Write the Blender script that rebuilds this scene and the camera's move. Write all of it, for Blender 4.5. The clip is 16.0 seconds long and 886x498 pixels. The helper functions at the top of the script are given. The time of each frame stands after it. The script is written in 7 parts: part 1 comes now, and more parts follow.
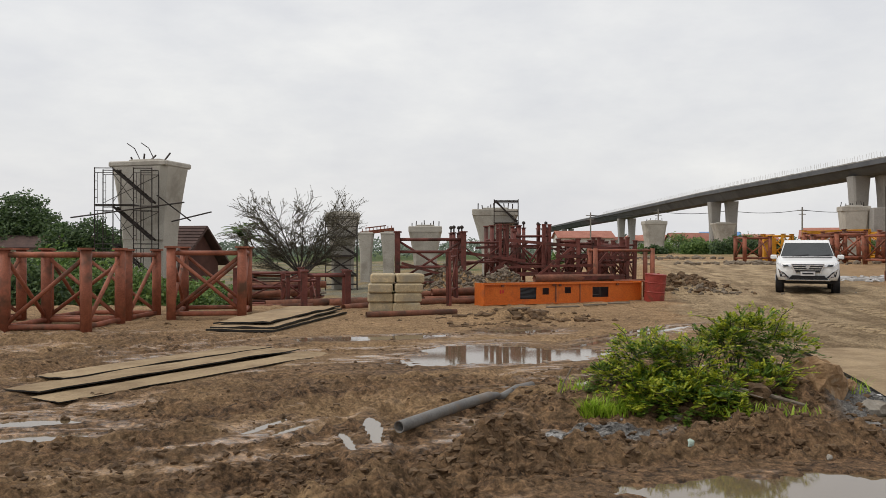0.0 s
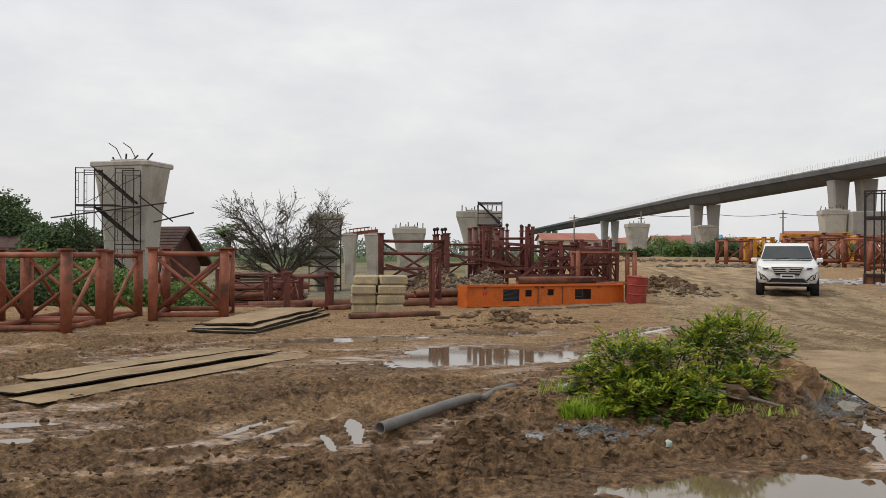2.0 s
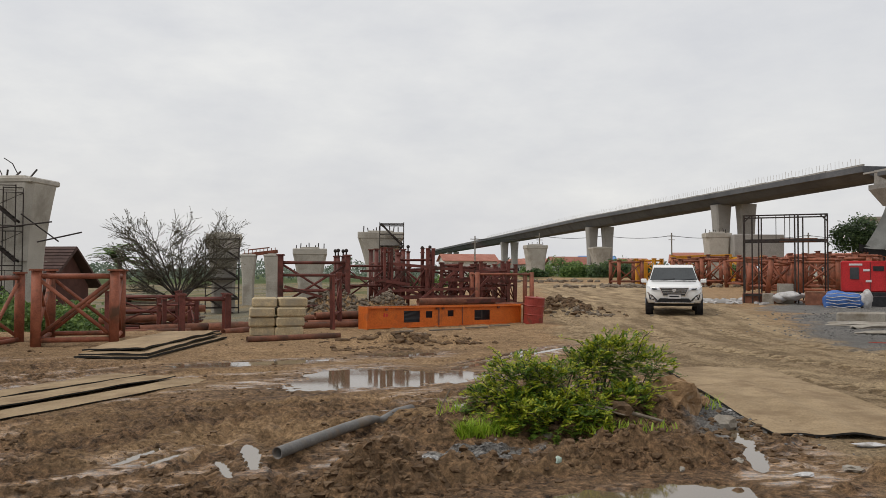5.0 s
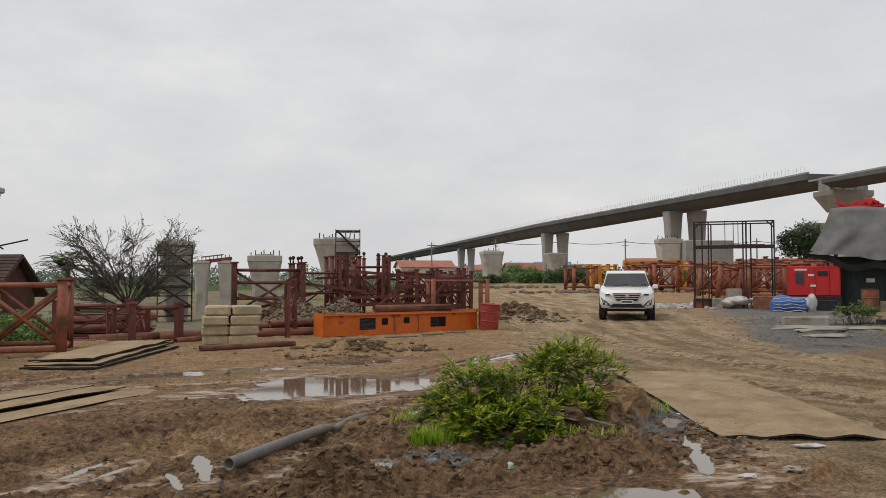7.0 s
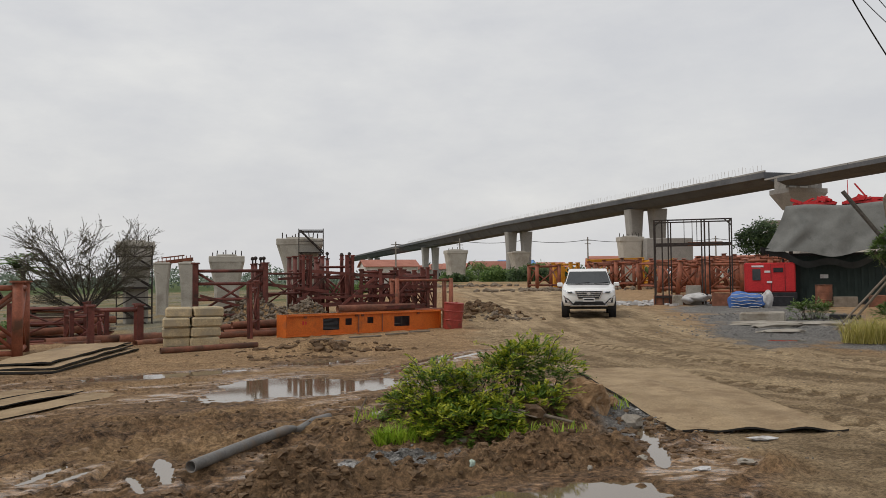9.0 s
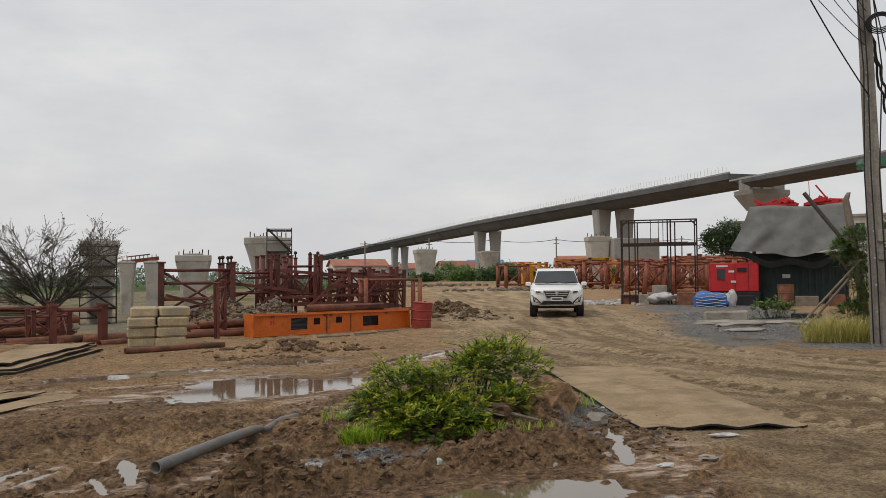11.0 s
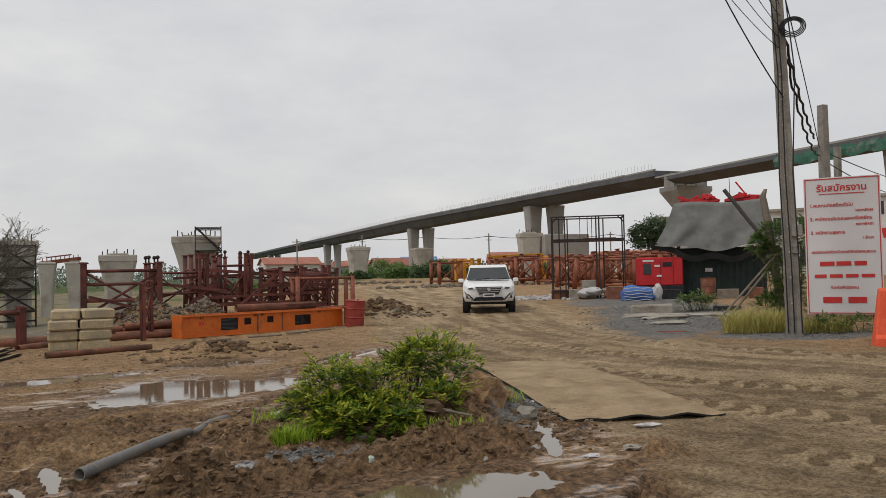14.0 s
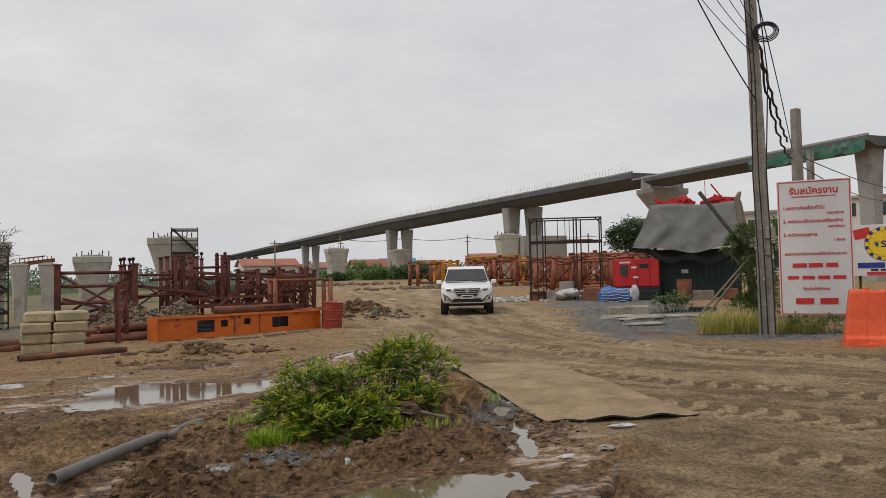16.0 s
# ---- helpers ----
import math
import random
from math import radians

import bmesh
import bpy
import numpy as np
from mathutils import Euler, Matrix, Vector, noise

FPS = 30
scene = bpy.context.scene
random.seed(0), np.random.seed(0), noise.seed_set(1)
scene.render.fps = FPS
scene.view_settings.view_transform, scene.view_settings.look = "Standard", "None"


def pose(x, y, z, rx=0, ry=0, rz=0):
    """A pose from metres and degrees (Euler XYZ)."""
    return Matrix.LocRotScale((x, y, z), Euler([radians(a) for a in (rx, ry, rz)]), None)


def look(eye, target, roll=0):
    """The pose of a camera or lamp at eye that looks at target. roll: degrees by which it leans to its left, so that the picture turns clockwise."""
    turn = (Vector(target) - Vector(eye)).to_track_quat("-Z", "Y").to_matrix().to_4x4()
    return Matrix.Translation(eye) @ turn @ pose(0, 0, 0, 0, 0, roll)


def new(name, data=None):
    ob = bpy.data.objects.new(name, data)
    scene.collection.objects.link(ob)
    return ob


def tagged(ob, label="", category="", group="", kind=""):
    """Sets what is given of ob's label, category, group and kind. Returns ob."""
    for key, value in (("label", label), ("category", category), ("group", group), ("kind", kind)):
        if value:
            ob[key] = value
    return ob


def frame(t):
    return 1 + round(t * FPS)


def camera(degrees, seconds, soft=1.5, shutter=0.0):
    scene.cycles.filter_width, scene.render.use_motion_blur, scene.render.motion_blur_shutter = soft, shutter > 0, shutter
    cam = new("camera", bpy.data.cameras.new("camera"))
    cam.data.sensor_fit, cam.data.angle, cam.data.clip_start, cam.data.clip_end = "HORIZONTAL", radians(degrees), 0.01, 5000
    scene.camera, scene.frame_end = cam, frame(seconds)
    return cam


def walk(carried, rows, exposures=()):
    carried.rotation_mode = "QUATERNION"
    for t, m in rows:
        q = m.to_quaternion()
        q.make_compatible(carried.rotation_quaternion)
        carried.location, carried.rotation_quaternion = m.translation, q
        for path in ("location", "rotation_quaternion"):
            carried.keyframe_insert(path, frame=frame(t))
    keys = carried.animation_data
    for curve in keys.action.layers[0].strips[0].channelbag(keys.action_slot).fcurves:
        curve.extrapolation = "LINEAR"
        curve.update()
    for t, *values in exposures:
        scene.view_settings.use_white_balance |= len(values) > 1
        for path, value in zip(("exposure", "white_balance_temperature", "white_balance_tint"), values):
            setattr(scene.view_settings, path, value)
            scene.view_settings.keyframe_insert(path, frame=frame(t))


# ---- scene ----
cam = camera(59.17, 16.0, soft=0.8)
# seconds, x, y, z, yaw, pitch, roll
ROWS = [
    (0.0, 0.000, 0.000, 1.420, 0.00, 0.10, -0.01),
    (0.5, -0.002, -0.003, 1.414, -0.46, 0.14, -0.13),
    (1.0, 0.008, -0.002, 1.415, -0.75, 0.11, -0.19),
    (1.5, 0.008, -0.013, 1.417, -0.95, 0.30, -0.22),
    (2.0, 0.018, -0.033, 1.423, -1.17, 0.23, -0.22),
    (2.5, 0.020, -0.060, 1.428, -1.63, 0.13, -0.24),
    (3.0, 0.026, -0.088, 1.436, -2.87, 1.13, -0.26),
    (3.5, 0.032, -0.106, 1.444, -4.89, 1.46, -0.22),
    (4.0, 0.035, -0.128, 1.446, -6.22, 1.43, -0.25),
    (6.5, 0.058, -0.204, 1.463, -10.87, 2.29, 0.05),
    (7.0, 0.064, -0.220, 1.467, -11.50, 2.23, 0.08),
    (7.5, 0.064, -0.235, 1.467, -12.23, 2.32, 0.15),
    (8.0, 0.063, -0.245, 1.470, -12.66, 2.31, 0.26),
    (8.5, 0.071, -0.259, 1.471, -13.20, 2.17, 0.46),
    (9.0, 0.074, -0.281, 1.477, -14.11, 2.14, 0.54),
    (11.5, 0.083, -0.319, 1.478, -17.27, 1.99, 0.62),
    (12.0, 0.088, -0.328, 1.482, -18.40, 1.89, 0.81),
    (12.5, 0.086, -0.340, 1.483, -19.05, 1.90, 0.93),
    (13.0, 0.085, -0.351, 1.486, -19.91, 1.85, 1.19),
    (13.5, 0.089, -0.362, 1.486, -20.72, 1.84, 1.23),
    (14.0, 0.087, -0.378, 1.488, -21.22, 1.79, 1.17),
    (14.5, 0.087, -0.381, 1.486, -21.59, 1.76, 1.00),
    (15.0, 0.090, -0.385, 1.488, -21.94, 1.72, 0.95),
    (15.5, 0.090, -0.397, 1.493, -22.34, 1.79, 1.03),
    (16.0, 0.094, -0.413, 1.496, -22.78, 1.86, 1.20),
]
walk(cam, [(t, pose(x, y, z, 90 + pitch, roll, yaw)) for t, x, y, z, yaw, pitch, roll in ROWS],
     [(0.0, 0.17), (3.5, 0.15), (6.5, 0.0), (16.0, -0.07)])

# ---- world, sun ----
SUN_EL, SUN_AZ = radians(56), radians(-98)   # azimuth from +y towards +x
world = bpy.data.worlds.new("overcast_sky")
scene.world = world
world.use_nodes = True
wn, wl = world.node_tree.nodes, world.node_tree.links
wn.clear()


def wnode(kind, **kw):
    n = wn.new(kind)
    for k, v in kw.items():
        n.inputs[k].default_value = v
    return n


sky = wn.new("ShaderNodeTexSky")
sky.sky_type = "NISHITA"
sky.sun_disc = False
sky.sun_elevation, sky.sun_rotation = SUN_EL, SUN_AZ
sky.air_density, sky.dust_density = 1.6, 4.0
sky_bg = wnode("ShaderNodeBackground", Strength=0.10)
wl.new(sky.outputs[0], sky_bg.inputs[0])
wco = wn.new("ShaderNodeTexCoord")
wmap = wn.new("ShaderNodeMapping")
wmap.inputs["Scale"].default_value = (1.0, 1.0, 2.6)
wl.new(wco.outputs["Generated"], wmap.inputs[0])
cl1 = wnode("ShaderNodeTexNoise", Scale=2.1, Detail=6.0, Roughness=0.55)
cl2 = wnode("ShaderNodeTexNoise", Scale=6.5, Detail=7.0, Roughness=0.6)
wl.new(wmap.outputs[0], cl1.inputs["Vector"])
wl.new(wmap.outputs[0], cl2.inputs["Vector"])
mixn = wn.new("ShaderNodeMath")
mixn.operation = "MULTIPLY"
wl.new(cl1.outputs[0], mixn.inputs[0])
wl.new(cl2.outputs[0], mixn.inputs[1])
cramp = wn.new("ShaderNodeValToRGB")
cramp.color_ramp.elements[0].position, cramp.color_ramp.elements[0].color = 0.13, (0.685, 0.69, 0.715, 1)
cramp.color_ramp.elements[1].position, cramp.color_ramp.elements[1].color = 0.42, (0.83, 0.825, 0.815, 1)
wl.new(mixn.outputs[0], cramp.inputs[0])
# the cloud layer is brighter round the hidden sun
glow = wn.new("ShaderNodeVectorMath")
glow.operation = "DOT_PRODUCT"
glow.inputs[1].default_value = (math.sin(SUN_AZ) * math.cos(SUN_EL), math.cos(SUN_AZ) * math.cos(SUN_EL), math.sin(SUN_EL))
wl.new(wco.outputs["Generated"], glow.inputs[0])
gmap = wn.new("ShaderNodeMapRange")
gmap.inputs[1].default_value, gmap.inputs[2].default_value = 0.35, 1.0
gmap.inputs[3].default_value, gmap.inputs[4].default_value = 0.985, 1.13
wl.new(glow.outputs["Value"], gmap.inputs[0])
cl_bg = wnode("ShaderNodeBackground", Strength=1.0)
wl.new(cramp.outputs[0], cl_bg.inputs[0])
wl.new(gmap.outputs[0], cl_bg.inputs[1])
wmix = wnode("ShaderNodeMixShader", Fac=0.9)
wl.new(sky_bg.outputs[0], wmix.inputs[1])
wl.new(cl_bg.outputs[0], wmix.inputs[2])
wout = wn.new("ShaderNodeOutputWorld")
wl.new(wmix.outputs[0], wout.inputs[0])

sun_data = bpy.data.lights.new("sun", "SUN")
sun_data.energy, sun_data.angle, sun_data.color = 1.1, radians(14), (1.0, 0.95, 0.87)
sun = new("sun", sun_data)
sun.matrix_world = look((60 * math.sin(SUN_AZ) * math.cos(SUN_EL), 60 * math.cos(SUN_AZ) * math.cos(SUN_EL), 60 * math.sin(SUN_EL)), (0, 0, 0))

# ---- materials ----


def mat(name, dark, light, scale=4.0, rough=0.8, metal=0.0, bump=0.15, fine=60.0, stain=None, stain_scale=1.3, stain_at=0.58, vary=0.0, spec=0.28):
    """A surface of two mixed colours with grain, larger stains and fine relief."""
    m = bpy.data.materials.new(name)
    m.use_nodes = True
    nt, ln = m.node_tree.nodes, m.node_tree.links
    b = nt["Principled BSDF"]
    co = nt.new("ShaderNodeTexCoord")
    n1 = nt.new("ShaderNodeTexNoise")
    n1.inputs["Scale"].default_value, n1.inputs["Detail"].default_value, n1.inputs["Roughness"].default_value = scale, 6, 0.62
    n2 = nt.new("ShaderNodeTexNoise")
    n2.inputs["Scale"].default_value, n2.inputs["Detail"].default_value = fine, 4
    info = nt.new("ShaderNodeObjectInfo")
    off = nt.new("ShaderNodeVectorMath")
    off.operation = "MULTIPLY_ADD"
    ln.new(info.outputs["Random"], off.inputs[0])
    off.inputs[1].default_value = (37, 19, 53)
    ln.new(co.outputs["Object"], off.inputs[2])
    for n in (n1, n2):
        ln.new(off.outputs[0], n.inputs["Vector"])
    r = nt.new("ShaderNodeValToRGB")
    r.color_ramp.elements[0].position, r.color_ramp.elements[0].color = 0.3, (*dark, 1)
    r.color_ramp.elements[1].position, r.color_ramp.elements[1].color = 0.7, (*light, 1)
    ln.new(n1.outputs[0], r.inputs[0])
    col = r.outputs[0]
    mx = nt.new("ShaderNodeMix")
    mx.data_type, mx.blend_type = "RGBA", "OVERLAY"
    mx.inputs[0].default_value = 0.45
    ln.new(col, mx.inputs[6])
    ln.new(n2.outputs[0], mx.inputs[7])
    col = mx.outputs[2]
    if stain:
        n3 = nt.new("ShaderNodeTexNoise")
        n3.inputs["Scale"].default_value, n3.inputs["Detail"].default_value, n3.inputs["Roughness"].default_value = stain_scale, 8, 0.68
        ln.new(off.outputs[0], n3.inputs["Vector"])
        r3 = nt.new("ShaderNodeValToRGB")
        r3.color_ramp.elements[0].position, r3.color_ramp.elements[1].position = stain_at - 0.06, stain_at + 0.09
        ln.new(n3.outputs[0], r3.inputs[0])
        m3 = nt.new("ShaderNodeMix")
        m3.data_type = "RGBA"
        ln.new(r3.outputs[0], m3.inputs[0])
        ln.new(col, m3.inputs[6])
        m3.inputs[7].default_value = (*stain, 1)
        col = m3.outputs[2]
    if vary:
        h = nt.new("ShaderNodeHueSaturation")
        mr = nt.new("ShaderNodeMapRange")
        mr.inputs[3].default_value, mr.inputs[4].default_value = 1 - vary, 1 + vary
        ln.new(info.outputs["Random"], mr.inputs[0])
        ln.new(mr.outputs[0], h.inputs["Value"])
        ln.new(col, h.inputs["Color"])
        col = h.outputs[0]
    ln.new(col, b.inputs["Base Color"])
    b.inputs["Roughness"].default_value, b.inputs["Metallic"].default_value = rough, metal
    b.inputs["Specular IOR Level"].default_value = spec
    if bump:
        bp = nt.new("ShaderNodeBump")
        bp.inputs["Strength"].default_value, bp.inputs["Distance"].default_value = bump, 0.02
        ln.new(n2.outputs[0], bp.inputs["Height"])
        ln.new(bp.outputs[0], b.inputs["Normal"])
    return m


def leafy(name, dark, light, back=0.35):
    """Leaves: colour differs from leaf to leaf, some light passes through."""
    m = bpy.data.materials.new(name)
    m.use_nodes = True
    nt, ln = m.node_tree.nodes, m.node_tree.links
    b = nt["Principled BSDF"]
    g = nt.new("ShaderNodeNewGeometry")
    r = nt.new("ShaderNodeValToRGB")
    r.color_ramp.elements[0].color, r.color_ramp.elements[1].color = (*dark, 1), (*light, 1)
    ln.new(g.outputs["Random Per Island"], r.inputs[0])
    ln.new(r.outputs[0], b.inputs["Base Color"])
    b.inputs["Roughness"].default_value = 0.55
    tr = nt.new("ShaderNodeBsdfTranslucent")
    ln.new(r.outputs[0], tr.inputs[0])
    mx = nt.new("ShaderNodeMixShader")
    mx.inputs[0].default_value = back
    ln.new(b.outputs[0], mx.inputs[1])
    ln.new(tr.outputs[0], mx.inputs[2])
    ln.new(mx.outputs[0], nt["Material Output"].inputs[0])
    return m


M_RED = mat("red_oxide_steel", (0.19, 0.06, 0.034), (0.33, 0.115, 0.066), 3.0, 0.6, 0.0, 0.2, 40, (0.10, 0.05, 0.03), 2.5, 0.56, 0.16)
M_DKRED = mat("dark_red_oxide_steel", (0.095, 0.030, 0.024), (0.19, 0.060, 0.046), 3.0, 0.62, 0.0, 0.2, 40, (0.05, 0.028, 0.02), 2.5, 0.56, 0.2)
M_RUST = mat("rusty_pipe", (0.16, 0.065, 0.04), (0.30, 0.125, 0.075), 5.0, 0.75, 0.1, 0.3, 50, (0.11, 0.06, 0.04), 2.0, 0.55, 0.15)
M_ORANGE = mat("orange_paint", (0.50, 0.105, 0.014), (0.60, 0.15, 0.022), 1.6, 0.5, 0.0, 0.12, 30, (0.30, 0.085, 0.03), 2.2, 0.62)
M_DRUMRED = mat("red_drum_paint", (0.22, 0.03, 0.022), (0.33, 0.055, 0.04), 4, 0.55, 0.0, 0.2, 40, (0.14, 0.05, 0.03), 3.0, 0.58)
M_BLACK = mat("black_paint_and_void_shade", (0.012, 0.012, 0.014), (0.03, 0.03, 0.034), 8, 0.6)
M_DKSTEEL = mat("dark_weathered_steel", (0.022, 0.020, 0.020), (0.06, 0.045, 0.038), 6, 0.65, 0.2, 0.2, 60)
M_PIER = mat("cast_concrete", (0.36, 0.335, 0.29), (0.47, 0.44, 0.39), 0.9, 0.9, 0, 0.2, 25, (0.29, 0.265, 0.225), 0.55, 0.56)
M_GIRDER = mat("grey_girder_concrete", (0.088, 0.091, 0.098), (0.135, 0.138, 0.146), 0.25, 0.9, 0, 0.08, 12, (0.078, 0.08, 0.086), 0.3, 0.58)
M_COLUMN = mat("column_concrete", (0.27, 0.26, 0.245), (0.36, 0.345, 0.32), 0.5, 0.9, 0, 0.1, 14, (0.21, 0.20, 0.19), 0.5, 0.58)
M_BLOCK = mat("sandy_concrete_block", (0.36, 0.28, 0.165), (0.52, 0.42, 0.265), 3.0, 0.92, 0, 0.5, 30, (0.33, 0.285, 0.205), 2.6, 0.54, 0.12)
M_OLDCON = mat("worn_concrete", (0.26, 0.235, 0.20), (0.38, 0.35, 0.30), 4.0, 0.92, 0, 0.4, 40, (0.18, 0.15, 0.115), 2.0, 0.56)
M_PLATE = mat("muddy_steel_plate", (0.23, 0.16, 0.09), (0.39, 0.285, 0.17), 1.8, 0.85, 0, 0.3, 45, (0.24, 0.17, 0.105), 1.4, 0.6)
M_PLATE_DARK = mat("dusty_track_plate", (0.21, 0.147, 0.082), (0.36, 0.265, 0.157), 2.2, 0.9, 0, 0.4, 45, (0.20, 0.135, 0.075), 1.8, 0.56)
# near-black on plate edges and undersides paints the shadow in the gaps
M_EDGE_SHADE = mat("plate_edge_gap_shade", (0.010, 0.010, 0.011), (0.03, 0.026, 0.022), 6, 0.6)
M_PIPE = mat("grey_plastic_pipe", (0.115, 0.11, 0.105), (0.19, 0.18, 0.165), 5, 0.5, 0, 0.1, 60, (0.17, 0.125, 0.085), 3.0, 0.55)
M_ROCK = mat("red_earth_rock", (0.19, 0.11, 0.055), (0.36, 0.235, 0.13), 8, 0.95, 0, 0.9, 40, (0.36, 0.31, 0.24), 5, 0.62)
M_CLOD = mat("mud_clod", (0.045, 0.027, 0.014), (0.18, 0.11, 0.058), 9, 0.8, 0, 0.8, 45, (0.17, 0.115, 0.068), 4, 0.6, 0.25)
M_RUBBLE = mat("grey_rubble", (0.085, 0.066, 0.048), (0.19, 0.155, 0.118), 5, 0.95, 0, 0.8, 35, None, 1, 0.5, 0.3)
M_GRAVEL = mat("grey_gravel_stone", (0.15, 0.145, 0.14), (0.29, 0.28, 0.265), 9, 0.85, 0, 0.3, 60, None, 1, 0.5, 0.35)
M_WHITE = mat("white_car_paint", (0.74, 0.74, 0.73), (0.80, 0.80, 0.79), 1.0, 0.25, 0, 0.0, spec=0.5)
M_CHROME = mat("chrome_trim", (0.55, 0.55, 0.56), (0.68, 0.68, 0.69), 5, 0.18, 0.9, 0.0)
M_RUBBER = mat("black_rubber", (0.012, 0.012, 0.013), (0.028, 0.026, 0.024), 12, 0.8, 0, 0.2, 80, (0.09, 0.07, 0.05), 5, 0.62)
M_CARGLASS = mat("dark_car_glass", (0.020, 0.024, 0.025), (0.035, 0.04, 0.042), 2, 0.05, 0, 0.0, spec=0.55)
M_LAMP = mat("clear_headlamp", (0.55, 0.56, 0.58), (0.75, 0.76, 0.78), 20, 0.1, 0.5, 0.0)
M_GENRED = mat("red_enamel", (0.42, 0.018, 0.022), (0.52, 0.03, 0.033), 1.5, 0.45, 0, 0.05, 30, (0.30, 0.02, 0.02), 2, 0.64)
M_TARP = mat("grey_tarpaulin", (0.125, 0.128, 0.12), (0.165, 0.167, 0.158), 2.2, 0.6, 0, 0.15, 70, (0.105, 0.107, 0.10), 1.8, 0.6)
M_DKTARP = mat("black_tarpaulin", (0.016, 0.018, 0.018), (0.035, 0.038, 0.038), 2, 0.7)
M_CONTAINER = mat("dark_green_container", (0.010, 0.020, 0.018), (0.022, 0.036, 0.032), 2, 0.6)
M_BLUE = mat("blue_tarp", (0.045, 0.12, 0.36), (0.09, 0.19, 0.48), 4, 0.55, 0, 0.2, 50)
M_PALEBAG = mat("pale_woven_plastic", (0.42, 0.41, 0.41), (0.56, 0.55, 0.54), 6, 0.8, 0, 0.3, 60, (0.3, 0.26, 0.22), 4, 0.6)
M_BARRIER = mat("orange_red_plastic", (0.66, 0.085, 0.035), (0.78, 0.13, 0.055), 2, 0.5, 0, 0.1, 30, (0.52, 0.12, 0.06), 3, 0.64)
M_YELLOW = mat("yellow_steel", (0.46, 0.20, 0.012), (0.60, 0.28, 0.022), 3, 0.55, 0, 0.1, 40, (0.28, 0.13, 0.03), 2, 0.6, 0.12)
M_SIGN = mat("white_sign_sheet", (0.58, 0.565, 0.57), (0.65, 0.63, 0.64), 1.0, 0.55, 0, 0.02)
M_SIGNRED = mat("red_lettering", (0.48, 0.03, 0.03), (0.55, 0.045, 0.04), 4, 0.6, 0, 0.0)
M_SIGNYEL = mat("yellow_sign_print", (0.70, 0.47, 0.02), (0.76, 0.53, 0.03), 4, 0.6, 0, 0.0)
M_SIGNBLUE = mat("blue_sign_print", (0.02, 0.035, 0.20), (0.03, 0.05, 0.26), 4, 0.6, 0, 0.0)
M_POLE = mat("grey_pole_concrete", (0.19, 0.176, 0.155), (0.30, 0.277, 0.24), 2.5, 0.9, 0, 0.35, 30, (0.14, 0.127, 0.112), 1.2, 0.56)
M_WOOD = mat("weathered_wood", (0.13, 0.105, 0.08), (0.24, 0.20, 0.16), 5, 0.9, 0, 0.4, 50)
M_CABLE = mat("black_cable", (0.012, 0.012, 0.013), (0.02, 0.02, 0.021), 5, 0.6, 0, 0.0)
M_BARK = mat("grey_bark", (0.05, 0.044, 0.038), (0.11, 0.098, 0.085), 12, 0.95, 0, 0.4, 60)
M_TWIG = mat("dry_twig", (0.06, 0.053, 0.04), (0.11, 0.097, 0.073), 12, 0.95, 0, 0.1, 60)
M_ROOF = mat("brown_roof_tile", (0.055, 0.034, 0.03), (0.10, 0.06, 0.05), 3, 0.85, 0, 0.3, 40, None, 1, 0.5, 0.2)
M_BROWNWALL = mat("brown_timber_wall", (0.07, 0.032, 0.026), (0.12, 0.055, 0.043), 2, 0.85)
M_CREAM = mat("pale_render_wall", (0.52, 0.50, 0.46), (0.64, 0.62, 0.58), 1.0, 0.9, 0, 0.1, 20, (0.42, 0.40, 0.36), 0.8, 0.58)
M_REDROOF = mat("red_roof_tile", (0.30, 0.12, 0.085), (0.42, 0.19, 0.14), 0.5, 0.9, 0, 0.1, 10, None, 1, 0.5, 0.2)
M_BLUEROOF = mat("blue_sheet_roof", (0.10, 0.22, 0.46), (0.15, 0.29, 0.54), 0.5, 0.7)
M_NET = mat("green_safety_net", (0.03, 0.10, 0.07), (0.06, 0.16, 0.11), 2, 0.9, 0, 0.2, 20, (0.16, 0.18, 0.17), 1.0, 0.58)
M_GLASSDK = mat("dark_window", (0.03, 0.035, 0.04), (0.06, 0.065, 0.07), 2, 0.15)
M_BUSH = leafy("shrub_leaf", (0.028, 0.075, 0.009), (0.19, 0.30, 0.028), 0.34)
# young shoots, and the painted top light of the shrub's clumps
M_SHOOT_LIT = leafy("young_and_lit_leaf", (0.17, 0.26, 0.016), (0.56, 0.55, 0.05), 0.42)
M_TREE = leafy("tree_leaf", (0.028, 0.06, 0.02), (0.11, 0.17, 0.055), 0.3)
# distance haze is put into this paler, greyer leaf colour
M_FARTREE = leafy("far_leaf_painted_haze", (0.10, 0.14, 0.10), (0.19, 0.23, 0.17), 0.2)
M_WEED = leafy("weed_leaf", (0.05, 0.11, 0.022), (0.20, 0.29, 0.07), 0.35)
M_GRASS = leafy("dry_grass", (0.26, 0.25, 0.05), (0.58, 0.50, 0.17), 0.4)
M_FRESH = leafy("fresh_grass", (0.20, 0.34, 0.02), (0.46, 0.58, 0.07), 0.45)
M_FEATHER = leafy("sparse_dry_leaf", (0.10, 0.09, 0.055), (0.19, 0.175, 0.12), 0.2)

M_WATER = bpy.data.materials.new("muddy_water")
M_WATER.use_nodes = True
_b = M_WATER.node_tree.nodes["Principled BSDF"]
_b.inputs["Base Color"].default_value = (0.15, 0.11, 0.066, 1)
_b.inputs["Roughness"].default_value, _b.inputs["IOR"].default_value = 0.05, 1.85
